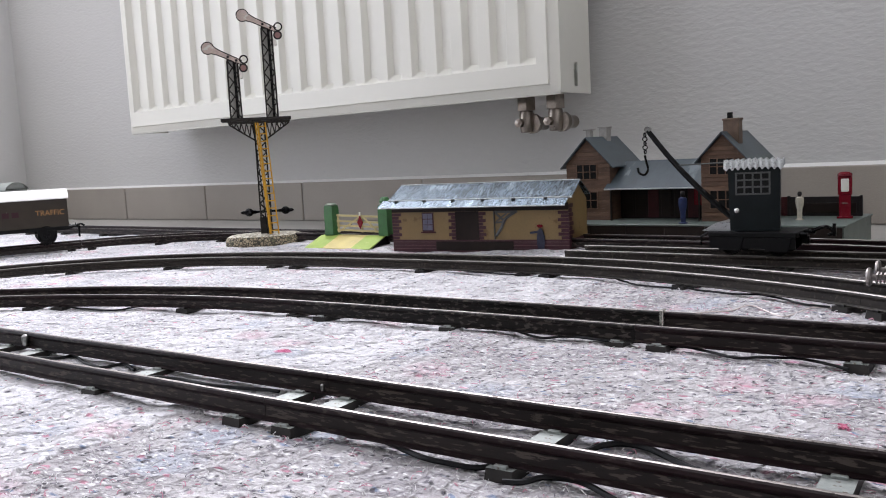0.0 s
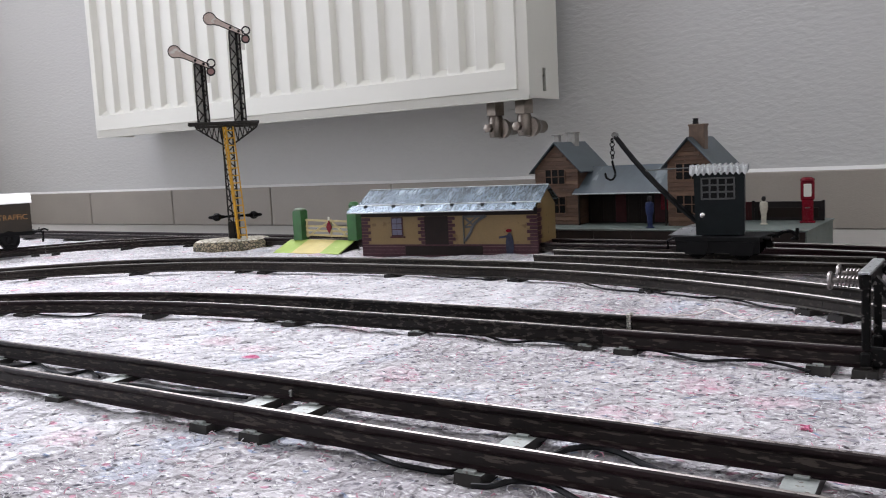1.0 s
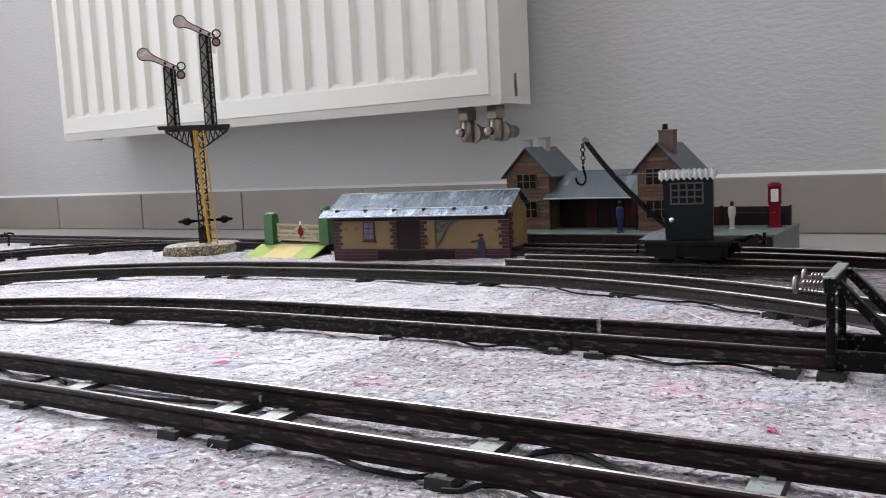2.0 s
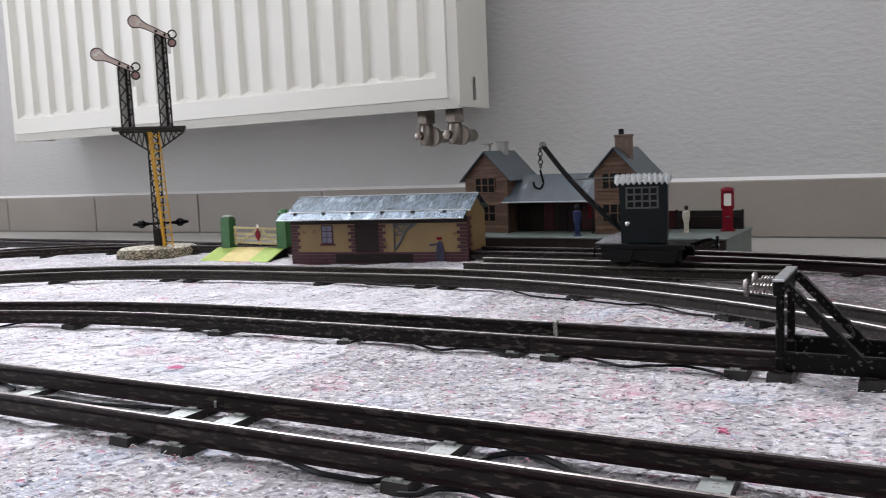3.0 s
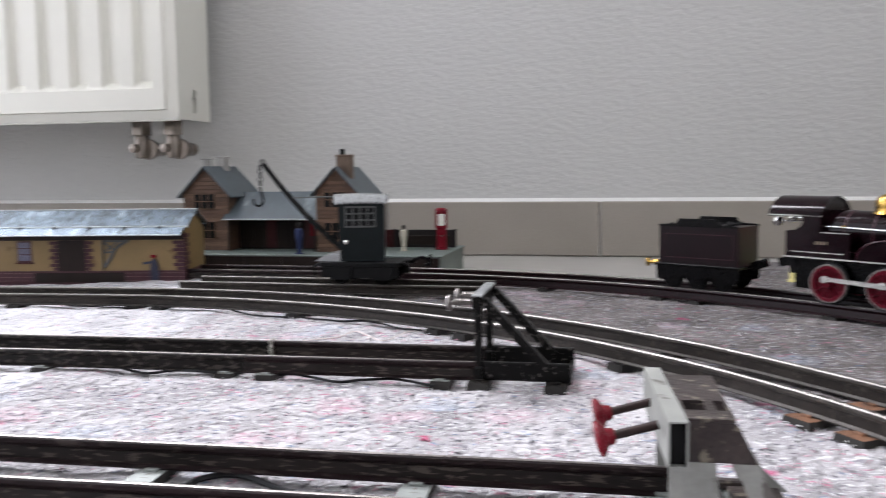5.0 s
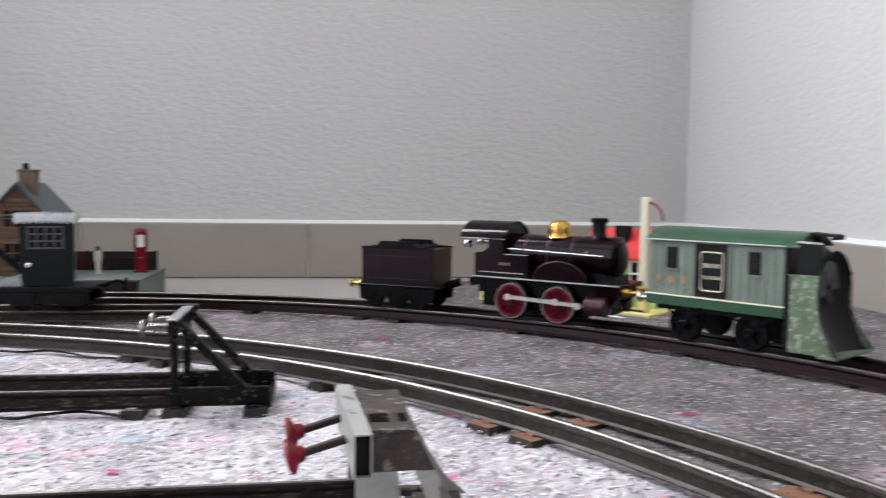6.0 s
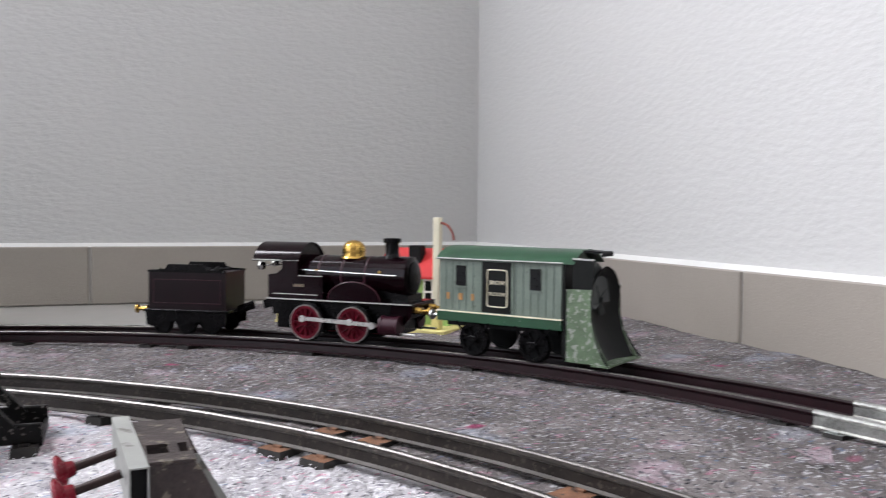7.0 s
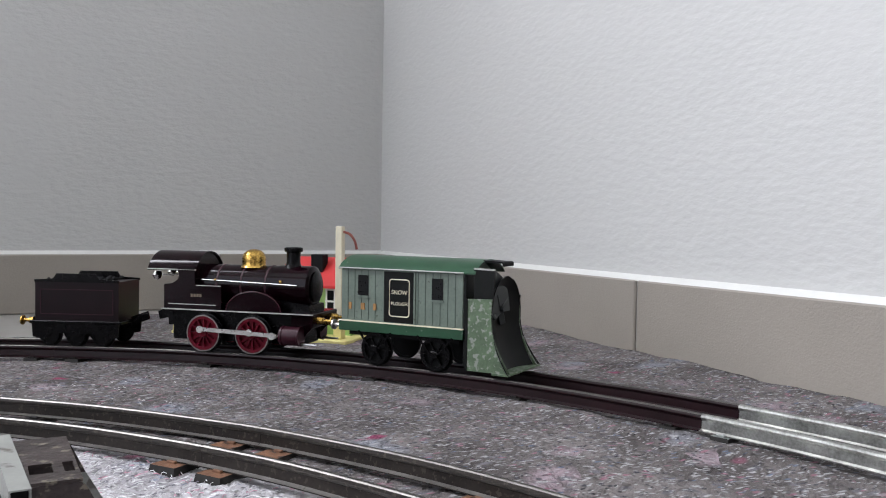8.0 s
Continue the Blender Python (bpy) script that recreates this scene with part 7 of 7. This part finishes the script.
def plough_van():
    v = thing("snow_plough_van", on_outer(34.75), "mint green tinplate snow plough van with flaked grey plough blade", "railway van")
    RT = RAIL_TOP
    x0, x1, HWv = -0.0475, 0.0400, 0.0190
    bm = bm_new()
    box(bm, x0, x1, -HWv, HWv, 0.0405, 0.0748, 0.0004)
    body = part("body", bm, VAN_GREEN, v, "mint grey-green planked body")
    joint = None
    for s in (-1, 1):
        for k in range(1, 17):
            x = x0 + (x1 - x0) * k / 17
            if -0.0160 < x < 0.0070:
                continue
            if joint is None:
                bm = bm_new()
                box(bm, -0.00018, 0.00018, -0.0002, 0.0002, 0.0410, 0.0742)
                ob = part("plank_joint", bm, JOINT_GREEN, body)
                joint = ob.data
            else:
                ob = new("plank_joint", joint)
                ob.parent = body
            ob.location = (x, s * HWv, 0)
    for s in (-1, 1):
        Y = s * HWv
        bm = bm_new()
        box(bm, -0.0150, 0.0062, Y - 0.0005, Y + 0.0005, 0.0412, 0.0725)
        door = part("door", bm, VAN_BLACK, v, "black sliding door panel with gold border")
        bm = bm_new()
        yy = Y + s * 0.0006
        c0, c1, e0, e1, rr = -0.0110, 0.0032, 0.0450, 0.0678, 0.0018
        loop = [(cx + rr * math.cos(radians(q)), cz + rr * math.sin(radians(q))) for cx, cz, q0 in ((c1 - rr, e1 - rr, 0), (c0 + rr, e1 - rr, 90), (c0 + rr, e0 + rr, 180), (c1 - rr, e0 + rr, 270)) for q in range(q0, q0 + 91, 30)]
        tube(bm, [(x, yy, z) for x, z in loop + loop[:1]], 0.00042, 5)
        part("border", bm, CREAM_PAINT, door, "cream painted border")
        for words, z in (("SNOW", 0.0598), ("PLOUGH", 0.0528)):
            text_mesh(words, 0.0037 if words == "SNOW" else 0.0030, pose(-0.0039, yy, z, 0, 0, 0 if s < 0 else 180), CREAM_PAINT, door)
        for xa, xb in ((-0.0164, -0.0151), (0.0063, 0.0074)):
            bm = bm_new()
            box(bm, xa, xb, Y - 0.0007, Y + 0.0007, 0.0405, 0.0742)
            part("door_post", bm, VAN_GREEN, v)
        for cx in (-0.0308, 0.0226):
            bm = bm_new()
            box(bm, cx - 0.0038, cx + 0.0038, Y - 0.0004, Y + 0.0004, 0.0568, 0.0696)
            win = part("window", bm, BLACK_GLASS, v, "dark end window")
            bm = bm_new()
            box(bm, cx - 0.0046, cx + 0.0046, Y - 0.0009, Y + 0.0009, 0.0553, 0.0563)
            part("sill", bm, VAN_GREEN, win)
        bm = bm_new()
        for cx, w in ((-0.0405, 0.0020), (-0.0310, 0.0028), (-0.0220, 0.0022)):
            box(bm, cx - w / 2, cx + w / 2, Y + s * 0.0003 - 0.0002, Y + s * 0.0003 + 0.0002, 0.0478, 0.0520)
        part("company_mark", bm, GOLD_PAINT, v, "gold company mark blocks")
        bm = bm_new()
        box(bm, x0 - 0.001, x1 + 0.001, Y + s * 0.0004 - 0.0012, Y + s * 0.0004 + 0.0012, 0.0340, 0.0400, 0.0003)
        part("solebar", bm, ROOF_GREEN, v, "deep green solebar")
        bm = bm_new()
        box(bm, x0 - 0.001, x1 + 0.001, Y + s * 0.0012 - 0.0006, Y + s * 0.0012 + 0.0006, 0.0400, 0.0408)
        part("lining", bm, CREAM_PAINT, v)
    # roof, arched across
    bm = bm_new()
    arcp = [(0.0208 * math.sin(radians(a)) / math.sin(radians(60)), 0.0739 + 0.0078 * (math.cos(radians(a)) - math.cos(radians(60))) / (1 - math.cos(radians(60)))) for a in range(-60, 61, 10)]
    low = [(y, z - 0.0008) for y, z in arcp]
    prism(bm, arcp + low[::-1], "x", x0 - 0.0012, x1 + 0.0085)
    roof = part("roof", bm, ROOF_GREEN, v, "glossy deep green arched roof", smooth=True)
    for s in (-1, 1):
        bm = bm_new()
        rod(bm, (x0 - 0.0012, s * 0.0208, 0.0738), (x1 + 0.001, s * 0.0208, 0.0738), 0.00045, None, 8)
        part("gutter", bm, LINE_PALE, roof, smooth=True)
    bm = bm_new()
    prism(bm, [(y * 0.9, z) for y, z in low] + [(0.0185, 0.0748), (-0.0185, 0.0748)], "x", x0, x0 + 0.001)
    part("roof_end", bm, VAN_GREEN, v)
    bm = bm_new()
    prism(bm, [(y * 0.9, z) for y, z in low] + [(0.0185, 0.0748), (-0.0185, 0.0748)], "x", x1 - 0.001, x1)
    part("roof_end", bm, VAN_GREEN, v)
    # running gear
    for x in (-0.0208, 0.0220):
        for s in (-1, 1):
            bm = bm_new()
            spoked_wheel(bm, 0.0102, pose(x, s * 0.0196, RT + 0.0102, 0, 0, 0 if s < 0 else 180), 6, 0, 0)
            part("wheel", bm, [BLACK, BLACK, BLACK_MATT, BLACK_MATT], v, "black spoked wheel", smooth=True)
            bm = bm_new()
            bar(bm, (x - 0.0120, s * 0.0212, 0.0345), (x - 0.0030, s * 0.0212, RT + 0.0105), 0.0012, 0.0008)
            bar(bm, (x + 0.0120, s * 0.0212, 0.0345), (x + 0.0030, s * 0.0212, RT + 0.0105), 0.0012, 0.0008)
            box(bm, x - 0.0026, x + 0.0026, s * 0.0212 - 0.0010, s * 0.0212 + 0.0010, RT + 0.0080, RT + 0.0122, 0.0005)
            part("axle_guard", bm, BLACK, v, "black axle guard")
    bm = bm_new()
    box(bm, x0 + 0.004, x1 - 0.004, -0.0155, 0.0155, 0.0310, 0.0404)
    part("underframe", bm, BLACK_MATT, v)
    # plough: a black front, flaked side wings, a dark hood over them and a round-topped scoop with its fan
    bm = bm_new()
    box(bm, x1, x1 + 0.0020, -0.0185, 0.0185, 0.0180, 0.0740, 0.0003)
    part("front_plate", bm, VAN_BLACK, v, "black front plate")

    def reach(w):
        return 0.0198 + 0.0125 * max(0.0, 1 - w / 0.52) ** 1.8

    zb, zt = 0.0165, 0.0718
    for s in (-1, 1):
        bm = bm_new()
        edge = [(x1 + reach(k / 9.0) - 0.0004, zb + (zt - zb) * k / 9.0) for k in range(8)]
        prism(bm, [(x1 + 0.0035, zb)] + edge + [(x1 + 0.0196, 0.0592), (x1 + 0.0035, 0.0588)], "y", s * 0.0204 - 0.0006, s * 0.0204 + 0.0006)
        wing = part("wing", bm, PLOUGH_PATCHY, v, "flaked grey-green side wing")
        bm = bm_new()
        bar(bm, (x1 + 0.0034, s * 0.0208, zb), (x1 + 0.0034, s * 0.0208, 0.0588), 0.0014, 0.0012)
        part("wing_edge", bm, VAN_BLACK, wing)
        bm = bm_new()
        top = 0.0765 if s < 0 else 0.0600
        prism(bm, [(x1 + 0.0072, 0.0550), (x1 + 0.0196, 0.0550), (x1 + 0.0204, top - 0.0005), (x1 + 0.0072, top)], "y", s * 0.0190 - 0.0005, s * 0.0190 + 0.0005)
        part("hood_side", bm, VAN_BLACK, v, "black hood side")
        bm = bm_new()
        bar(bm, (x1 + 0.0070, s * 0.0192, top + 0.0001), (x1 + 0.0206, s * 0.0192, top - 0.0003), 0.0010, 0.0007)
        part("hood_edge", bm, LINE_PALE, v)
    # hood front: a plate whose top falls away from its corner in a curve
    bm = bm_new()
    crown = [(-0.0190 + 0.0385 * k / 10.0, 0.0762 - 0.0210 * (k / 10.0) ** 2.2) for k in range(11)]
    prism(bm, [(-0.0190, 0.0500)] + crown + [(0.0195, 0.0500)], "x", x1 + 0.0150, x1 + 0.0160)
    part("hood_front", bm, HOOD_GREY, v, "dull grey curved hood front", smooth=True)
    bm = bm_new()
    nu, nz = 16, 20
    grid = []
    for j in range(nz + 1):
        w = j / nz
        row = []
        hw = 0.0208 * math.sqrt(max(0.0, 1 - max(0.0, (w - 0.60) / 0.402) ** 2)) + 0.0035 * max(0.0, 0.35 - w) / 0.35
        for i in range(nu + 1):
            u = -1 + 2 * i / nu
            row.append(bm.verts.new((x1 + reach(w) - 0.0085 * (1 - u * u) * (0.55 + 0.45 * (1 - w)) * min(1.0, (1.02 - w) * 6), u * hw, zb + (zt - zb) * w)))
        grid.append(row)
    back = [[bm.verts.new(q.co + Vector((-0.0007, 0, 0))) for q in row] for row in grid]
    for j in range(nz):
        for i in range(nu):
            bm.faces.new((grid[j][i], grid[j][i + 1], grid[j + 1][i + 1], grid[j + 1][i]))
            bm.faces.new((back[j][i], back[j + 1][i], back[j + 1][i + 1], back[j][i + 1]))
    for f, g in ((grid[0], back[0]), (grid[-1], back[-1])):
        for i in range(nu):
            bm.faces.new((f[i], g[i], g[i + 1], f[i + 1]))
    for c in (0, nu):
        for j in range(nz):
            bm.faces.new((grid[j][c], grid[j + 1][c], back[j + 1][c], back[j][c]))
    bmesh.ops.recalc_face_normals(bm, faces=bm.faces[:])
    scoop = part("scoop", bm, VAN_BLACK, v, "black curved plough scoop with rounded top", smooth=True)
    bm = bm_new()
    for k in range(4):
        m = pose(x1 + 0.0150, 0, 0.0520, 90 * k + 25, 0, 0)
        box(bm, -0.0006, 0.0006, -0.0022, 0.0022, 0.0020, 0.0105, 0.0003, m @ pose(0, 0, 0, 0, 0, 28))
    rod(bm, (x1 + 0.0110, 0, 0.0520), (x1 + 0.0180, 0, 0.0520), 0.0028, 0.0016, 12)
    part("fan", bm, HOOD_GREY, scoop, "dull four-bladed fan", smooth=True)
    bm = bm_new()
    prism(bm, [(x1 + 0.0215, -0.0240), (x1 + 0.0322, -0.0242), (x1 + 0.0322, 0.0242), (x1 + 0.0215, 0.0240)], "z", zb - 0.0006, zb + 0.0004)
    part("lip", bm, PLOUGH_PATCHY, v, "flaked grey-green bottom lip")
    bm = bm_new()
    prism(bm, [(x1 + 0.0075, 0.0812), (x1 + 0.0205, 0.0806), (x1 + 0.0212, 0.0798), (x1 + 0.0210, 0.0778), (x1 + 0.0200, 0.0778), (x1 + 0.0198, 0.0796), (x1 + 0.0075, 0.0800)], "y", -0.0080, 0.0060)
    part("visor", bm, BLACK_MATT, v, "small black visor over the hood")
    bm = bm_new()
    tube(bm, bow([(x0, 0, 0.0345), (x0 - 0.006, 0, 0.0345), (x0 - 0.010, 0, 0.0335), (x0 - 0.0125, 0, 0.0320)], 5), 0.0013, 7)
    part("coupling", bm, STEEL, v, "steel coupling", smooth=True)
    buffer_pair(v, x0, 0.0360, -1, STEEL)


plough_van()


# ---------------------------------------------------------------- vehicles standing in the west
def covered_wagon(m, roof_mat, body_mat, label, words=""):
    w = thing("covered_wagon", m, label, "railway wagon")
    RT = RAIL_TOP
    L = 0.060
    bm = bm_new()
    box(bm, -L, L, -0.0190, 0.0190, 0.0325, 0.0670, 0.0005)
    body = part("body", bm, body_mat, w)
    bm = bm_new()
    arcp = [(0.0208 * math.sin(radians(a)) / math.sin(radians(60)), 0.0655 + 0.0105 * (math.cos(radians(a)) - 0.5) / 0.5) for a in range(-60, 61, 10)]
    prism(bm, arcp + [(y, z - 0.0009) for y, z in arcp[::-1]], "x", -L - 0.002, L + 0.002)
    part("roof", bm, roof_mat, w, smooth=True)
    bm = bm_new()
    prism(bm, [(y * 0.9, z - 0.0006) for y, z in arcp] + [(0.018, 0.066), (-0.018, 0.066)], "x", L - 0.001, L)
    part("roof_end", bm, body_mat, w)
    bm = bm_new()
    box(bm, -L, L, -0.0200, 0.0200, 0.0285, 0.0328, 0.0004)
    part("solebar", bm, BLACK_MATT, w)
    for x in (-0.034, 0.034):
        for s in (-1, 1):
            bm = bm_new()
            wheel_mesh(bm, 0.0105, 0.0035, pose(x, s * 0.0188, RT + 0.0105, 0, 0, 0 if s < 0 else 180))
            part("wheel", bm, BLACK, w, smooth=True)
            bm = bm_new()
            prism(bm, [(x - 0.011, 0.0288), (x + 0.011, 0.0288), (x + 0.006, RT + 0.005), (x - 0.006, RT + 0.005)], "y", s * 0.0208 - 0.0006, s * 0.0208 + 0.0006)
            guard = part("axle_guard", bm, BLACK_MATT, w)
            bm = bm_new()
            lathe(bm, [(0.0, 0.0), (0.0042, 0.0), (0.0042, 0.0016), (0.0022, 0.0026), (0.0, 0.0028)], 14, pose(x, s * 0.0214, RT + 0.0105, 90 if s < 0 else -90, 0, 0))
            part("axle_box", bm, BLACK, guard, smooth=True)
    if words:
        text_mesh(words, 0.0086, pose(0.0400, -0.0193, 0.0492), GOLD_PAINT, w, label="gold block lettering")
        bm = bm_new()
        for k in range(5):
            box(bm, -0.0440 + k * 0.0105, -0.0365 + k * 0.0105, -0.0194, -0.0189, 0.0462, 0.0522)
        part("lettering_bar", bm, LINE_MAROON, w, "faint plain lettering bars")
    bm = bm_new()
    tube(bm, bow([(L, 0, 0.0300), (L + 0.007, 0, 0.0305), (L + 0.014, 0, 0.0330), (L + 0.019, 0, 0.0310)], 5), 0.0012, 7)
    bar(bm, (L + 0.0120, 0, 0.0180), (L + 0.0130, 0, 0.0310), 0.0024, 0.0012)
    part("coupling", bm, BLACK, w, "black hook coupling", smooth=True)
    buffer_pair(w, L, 0.0310, 1, BLACK)


covered_wagon(pose(-1.0400, 0.5150, 0, 0, 0, 65) @ Matrix.Diagonal((1, 1, 1.06, 1)), WAGON_WHITE, WAGON_BROWN, "dark brown covered wagon with glossy white roof on branch track", "TRAFFIC")
covered_wagon(pose(-1.5250, 0.7360, 0, 0, 0, 0) @ Matrix.Diagonal((1, 1, 1.16, 1)), ROOF_GREY, ROOF_GREY, "grey-green covered wagon with grey roof on outer track")


# ---------------------------------------------------------------- wires and loose bits on the felt
def wire(points, r=0.00065, lift=0.0022, mat=BLACK_WIRE, name="wire", label="thin black connecting wire lying on the felt", group="track wires"):
    pts = bow([(x, y, felt_height(x, y) + lift) for x, y in points], 8)
    pts = [p + Vector((0.0008 * noise.noise((p.x * 60, p.y * 60, 3)), 0.0008 * noise.noise((p.x * 60, p.y * 60, 9)), 0.0004 * noise.noise((p.x * 80, p.y * 80, 5)))) for p in pts]
    bm = bm_new()
    tube(bm, pts, r, 6)
    tagged(put(name, bm, mat, None, "", True), label, name.replace("_", " "), group)


wire([(-0.214, 0.214), (-0.203, 0.208), (-0.192, 0.206), (-0.183, 0.206), (-0.173, 0.204), (-0.161, 0.201), (-0.146, 0.205), (-0.136, 0.212)], 0.0009)
wire([(-0.132, 0.197), (-0.127, 0.200), (-0.123, 0.205), (-0.117, 0.207), (-0.109, 0.206), (-0.098, 0.201), (-0.088, 0.196)], 0.0009)
wire([(-0.134, 0.228), (-0.124, 0.232), (-0.121, 0.238), (-0.115, 0.241), (-0.105, 0.240), (-0.094, 0.236), (-0.082, 0.229), (-0.070, 0.222)], 0.0010)
wire([(-0.440, 0.221), (-0.425, 0.225), (-0.421, 0.232), (-0.400, 0.226), (-0.382, 0.224), (-0.377, 0.232), (-0.362, 0.229)], 0.0008)
wire([(-0.345, 0.222), (-0.333, 0.225), (-0.319, 0.227), (-0.303, 0.227), (-0.285, 0.231), (-0.266, 0.234)], 0.0008)
wire([(-0.252, 0.386), (-0.240, 0.375), (-0.228, 0.367), (-0.215, 0.365), (-0.204, 0.368), (-0.190, 0.365), (-0.179, 0.365)])
wire([(-0.160, 0.370), (-0.153, 0.372), (-0.145, 0.375), (-0.133, 0.369), (-0.118, 0.362), (-0.108, 0.366), (-0.096, 0.375), (-0.086, 0.370), (-0.074, 0.366)])
wire([(-0.400, 0.556), (-0.385, 0.551), (-0.357, 0.541), (-0.336, 0.541)])
wire([(-0.288, 0.570), (-0.275, 0.562), (-0.254, 0.541), (-0.232, 0.528), (-0.208, 0.523)])
wire([(-0.200, 0.521), (-0.190, 0.519), (-0.167, 0.512), (-0.154, 0.522), (-0.136, 0.506), (-0.124, 0.496), (-0.108, 0.491)])
wire([(-0.570, 0.317), (-0.557, 0.319), (-0.531, 0.324), (-0.523, 0.340), (-0.512, 0.352)])


def felt_tufts(name, count, mat, seed, length, box_xy, label):
    """Loose fibre ends on the felt, joined."""
    rng = random.Random(seed)
    verts, faces = [], []
    x0, x1, y0, y1 = box_xy
    for _ in range(count):
        x, y = rng.uniform(x0, x1), y0 + (y1 - y0) * rng.random() ** 1.3
        a, l = rng.uniform(0, 2 * math.pi), length * rng.uniform(0.4, 1.4)
        w = 0.00012 * rng.uniform(0.7, 1.6)
        z = felt_height(x, y)
        bend, rise = rng.uniform(-0.9, 0.9), rng.uniform(0.1, 0.55) * l
        k = len(verts)
        for i in range(4):
            t = i / 3
            aa = a + bend * t
            px, py, pz = x + math.cos(aa) * l * t, y + math.sin(aa) * l * t, z + 0.0001 + rise * math.sin(math.pi * t * 0.75)
            nx, ny = -math.sin(aa) * w, math.cos(aa) * w
            verts += [(px - nx, py - ny, pz), (px + nx, py + ny, pz), (px, py, pz + w * 1.6)]
        for i in range(3):
            b = k + 3 * i
            faces += [(b, b + 1, b + 4, b + 3), (b + 1, b + 2, b + 5, b + 4), (b + 2, b, b + 3, b + 5)]
    me = bpy.data.meshes.new(name)
    me.from_pydata(verts, [], faces)
    me.materials.append(mat)
    return tagged(new(name, me), label, "felt fibres", kind="stuff")


FIBRE_WHITE = material("white_wool_fibre", (0.78, 0.77, 0.78), 0.9, vary=0.1)
FIBRE_PINK = material("pink_wool_fibre", (0.62, 0.30, 0.38), 0.9, vary=0.2)
FIBRE_BLUE = material("faded_blue_wool", (0.20, 0.30, 0.50), 0.95, vary=0.4, scale=300)
FIBRE_GREY = material("dark_grey_wool_fibre", (0.22, 0.21, 0.25), 0.9, vary=0.2)
NEAR = (-0.62, 0.12, 0.07, 0.56)
felt_tufts("white_fibres", 16000, FIBRE_WHITE, 11, 0.0022, NEAR, "loose white wool fibres on the felt")
felt_tufts("pink_fibres", 4000, FIBRE_PINK, 12, 0.0024, NEAR, "loose pink wool fibres on the felt")
felt_tufts("grey_fibres", 3000, FIBRE_GREY, 13, 0.0013, NEAR, "loose dark grey wool fibres on the felt")

THREAD = material("pale_pink_thread", (0.80, 0.71, 0.69), 0.9, vary=0.2)
wire([(-0.176, 0.462), (-0.167, 0.468), (-0.159, 0.477), (-0.152, 0.495), (-0.139, 0.486), (-0.128, 0.477), (-0.118, 0.496), (-0.105, 0.498)], 0.0004, 0.0006, THREAD, "loose_thread", "pale pink loose thread lying on the felt", "")

SCRAP_PINK = material("bright_pink_wool", (0.56, 0.17, 0.27), 0.9, vary=0.4, scale=900)


def wool_scrap(x, y, r, mat, count, seed, label):
    """A tangled tuft of short flat strands pressed into the felt."""
    rng = random.Random(seed)
    bm = bm_new()
    for _ in range(count):
        d, a = r * abs(rng.gauss(0, 0.5)), rng.uniform(0, 2 * math.pi)
        px, py, b, l = x + d * math.cos(a), y + 0.7 * d * math.sin(a), rng.uniform(0, math.pi), rng.uniform(0.0006, 0.0014)
        c = Vector((math.cos(b) * l, math.sin(b) * l, 0))
        p = Vector((px, py, felt_height(px, py) + rng.uniform(0.0001, 0.0005)))
        bar(bm, p - c, p + c + Vector((0, 0, rng.uniform(-0.0004, 0.0004))), rng.uniform(0.0003, 0.0006), 0.0003)
    tagged(put("wool_scrap", bm, mat), label, "wool scrap")


# a few bright scraps pressed into the felt
wool_scrap(-0.0615, 0.2965, 0.0030, SCRAP_PINK, 30, 3, "small bright pink scrap of wool pressed into the felt")
wool_scrap(-0.3435, 0.1675, 0.0085, FIBRE_BLUE, 130, 4, "faded blue scrap of wool pressed into the felt")
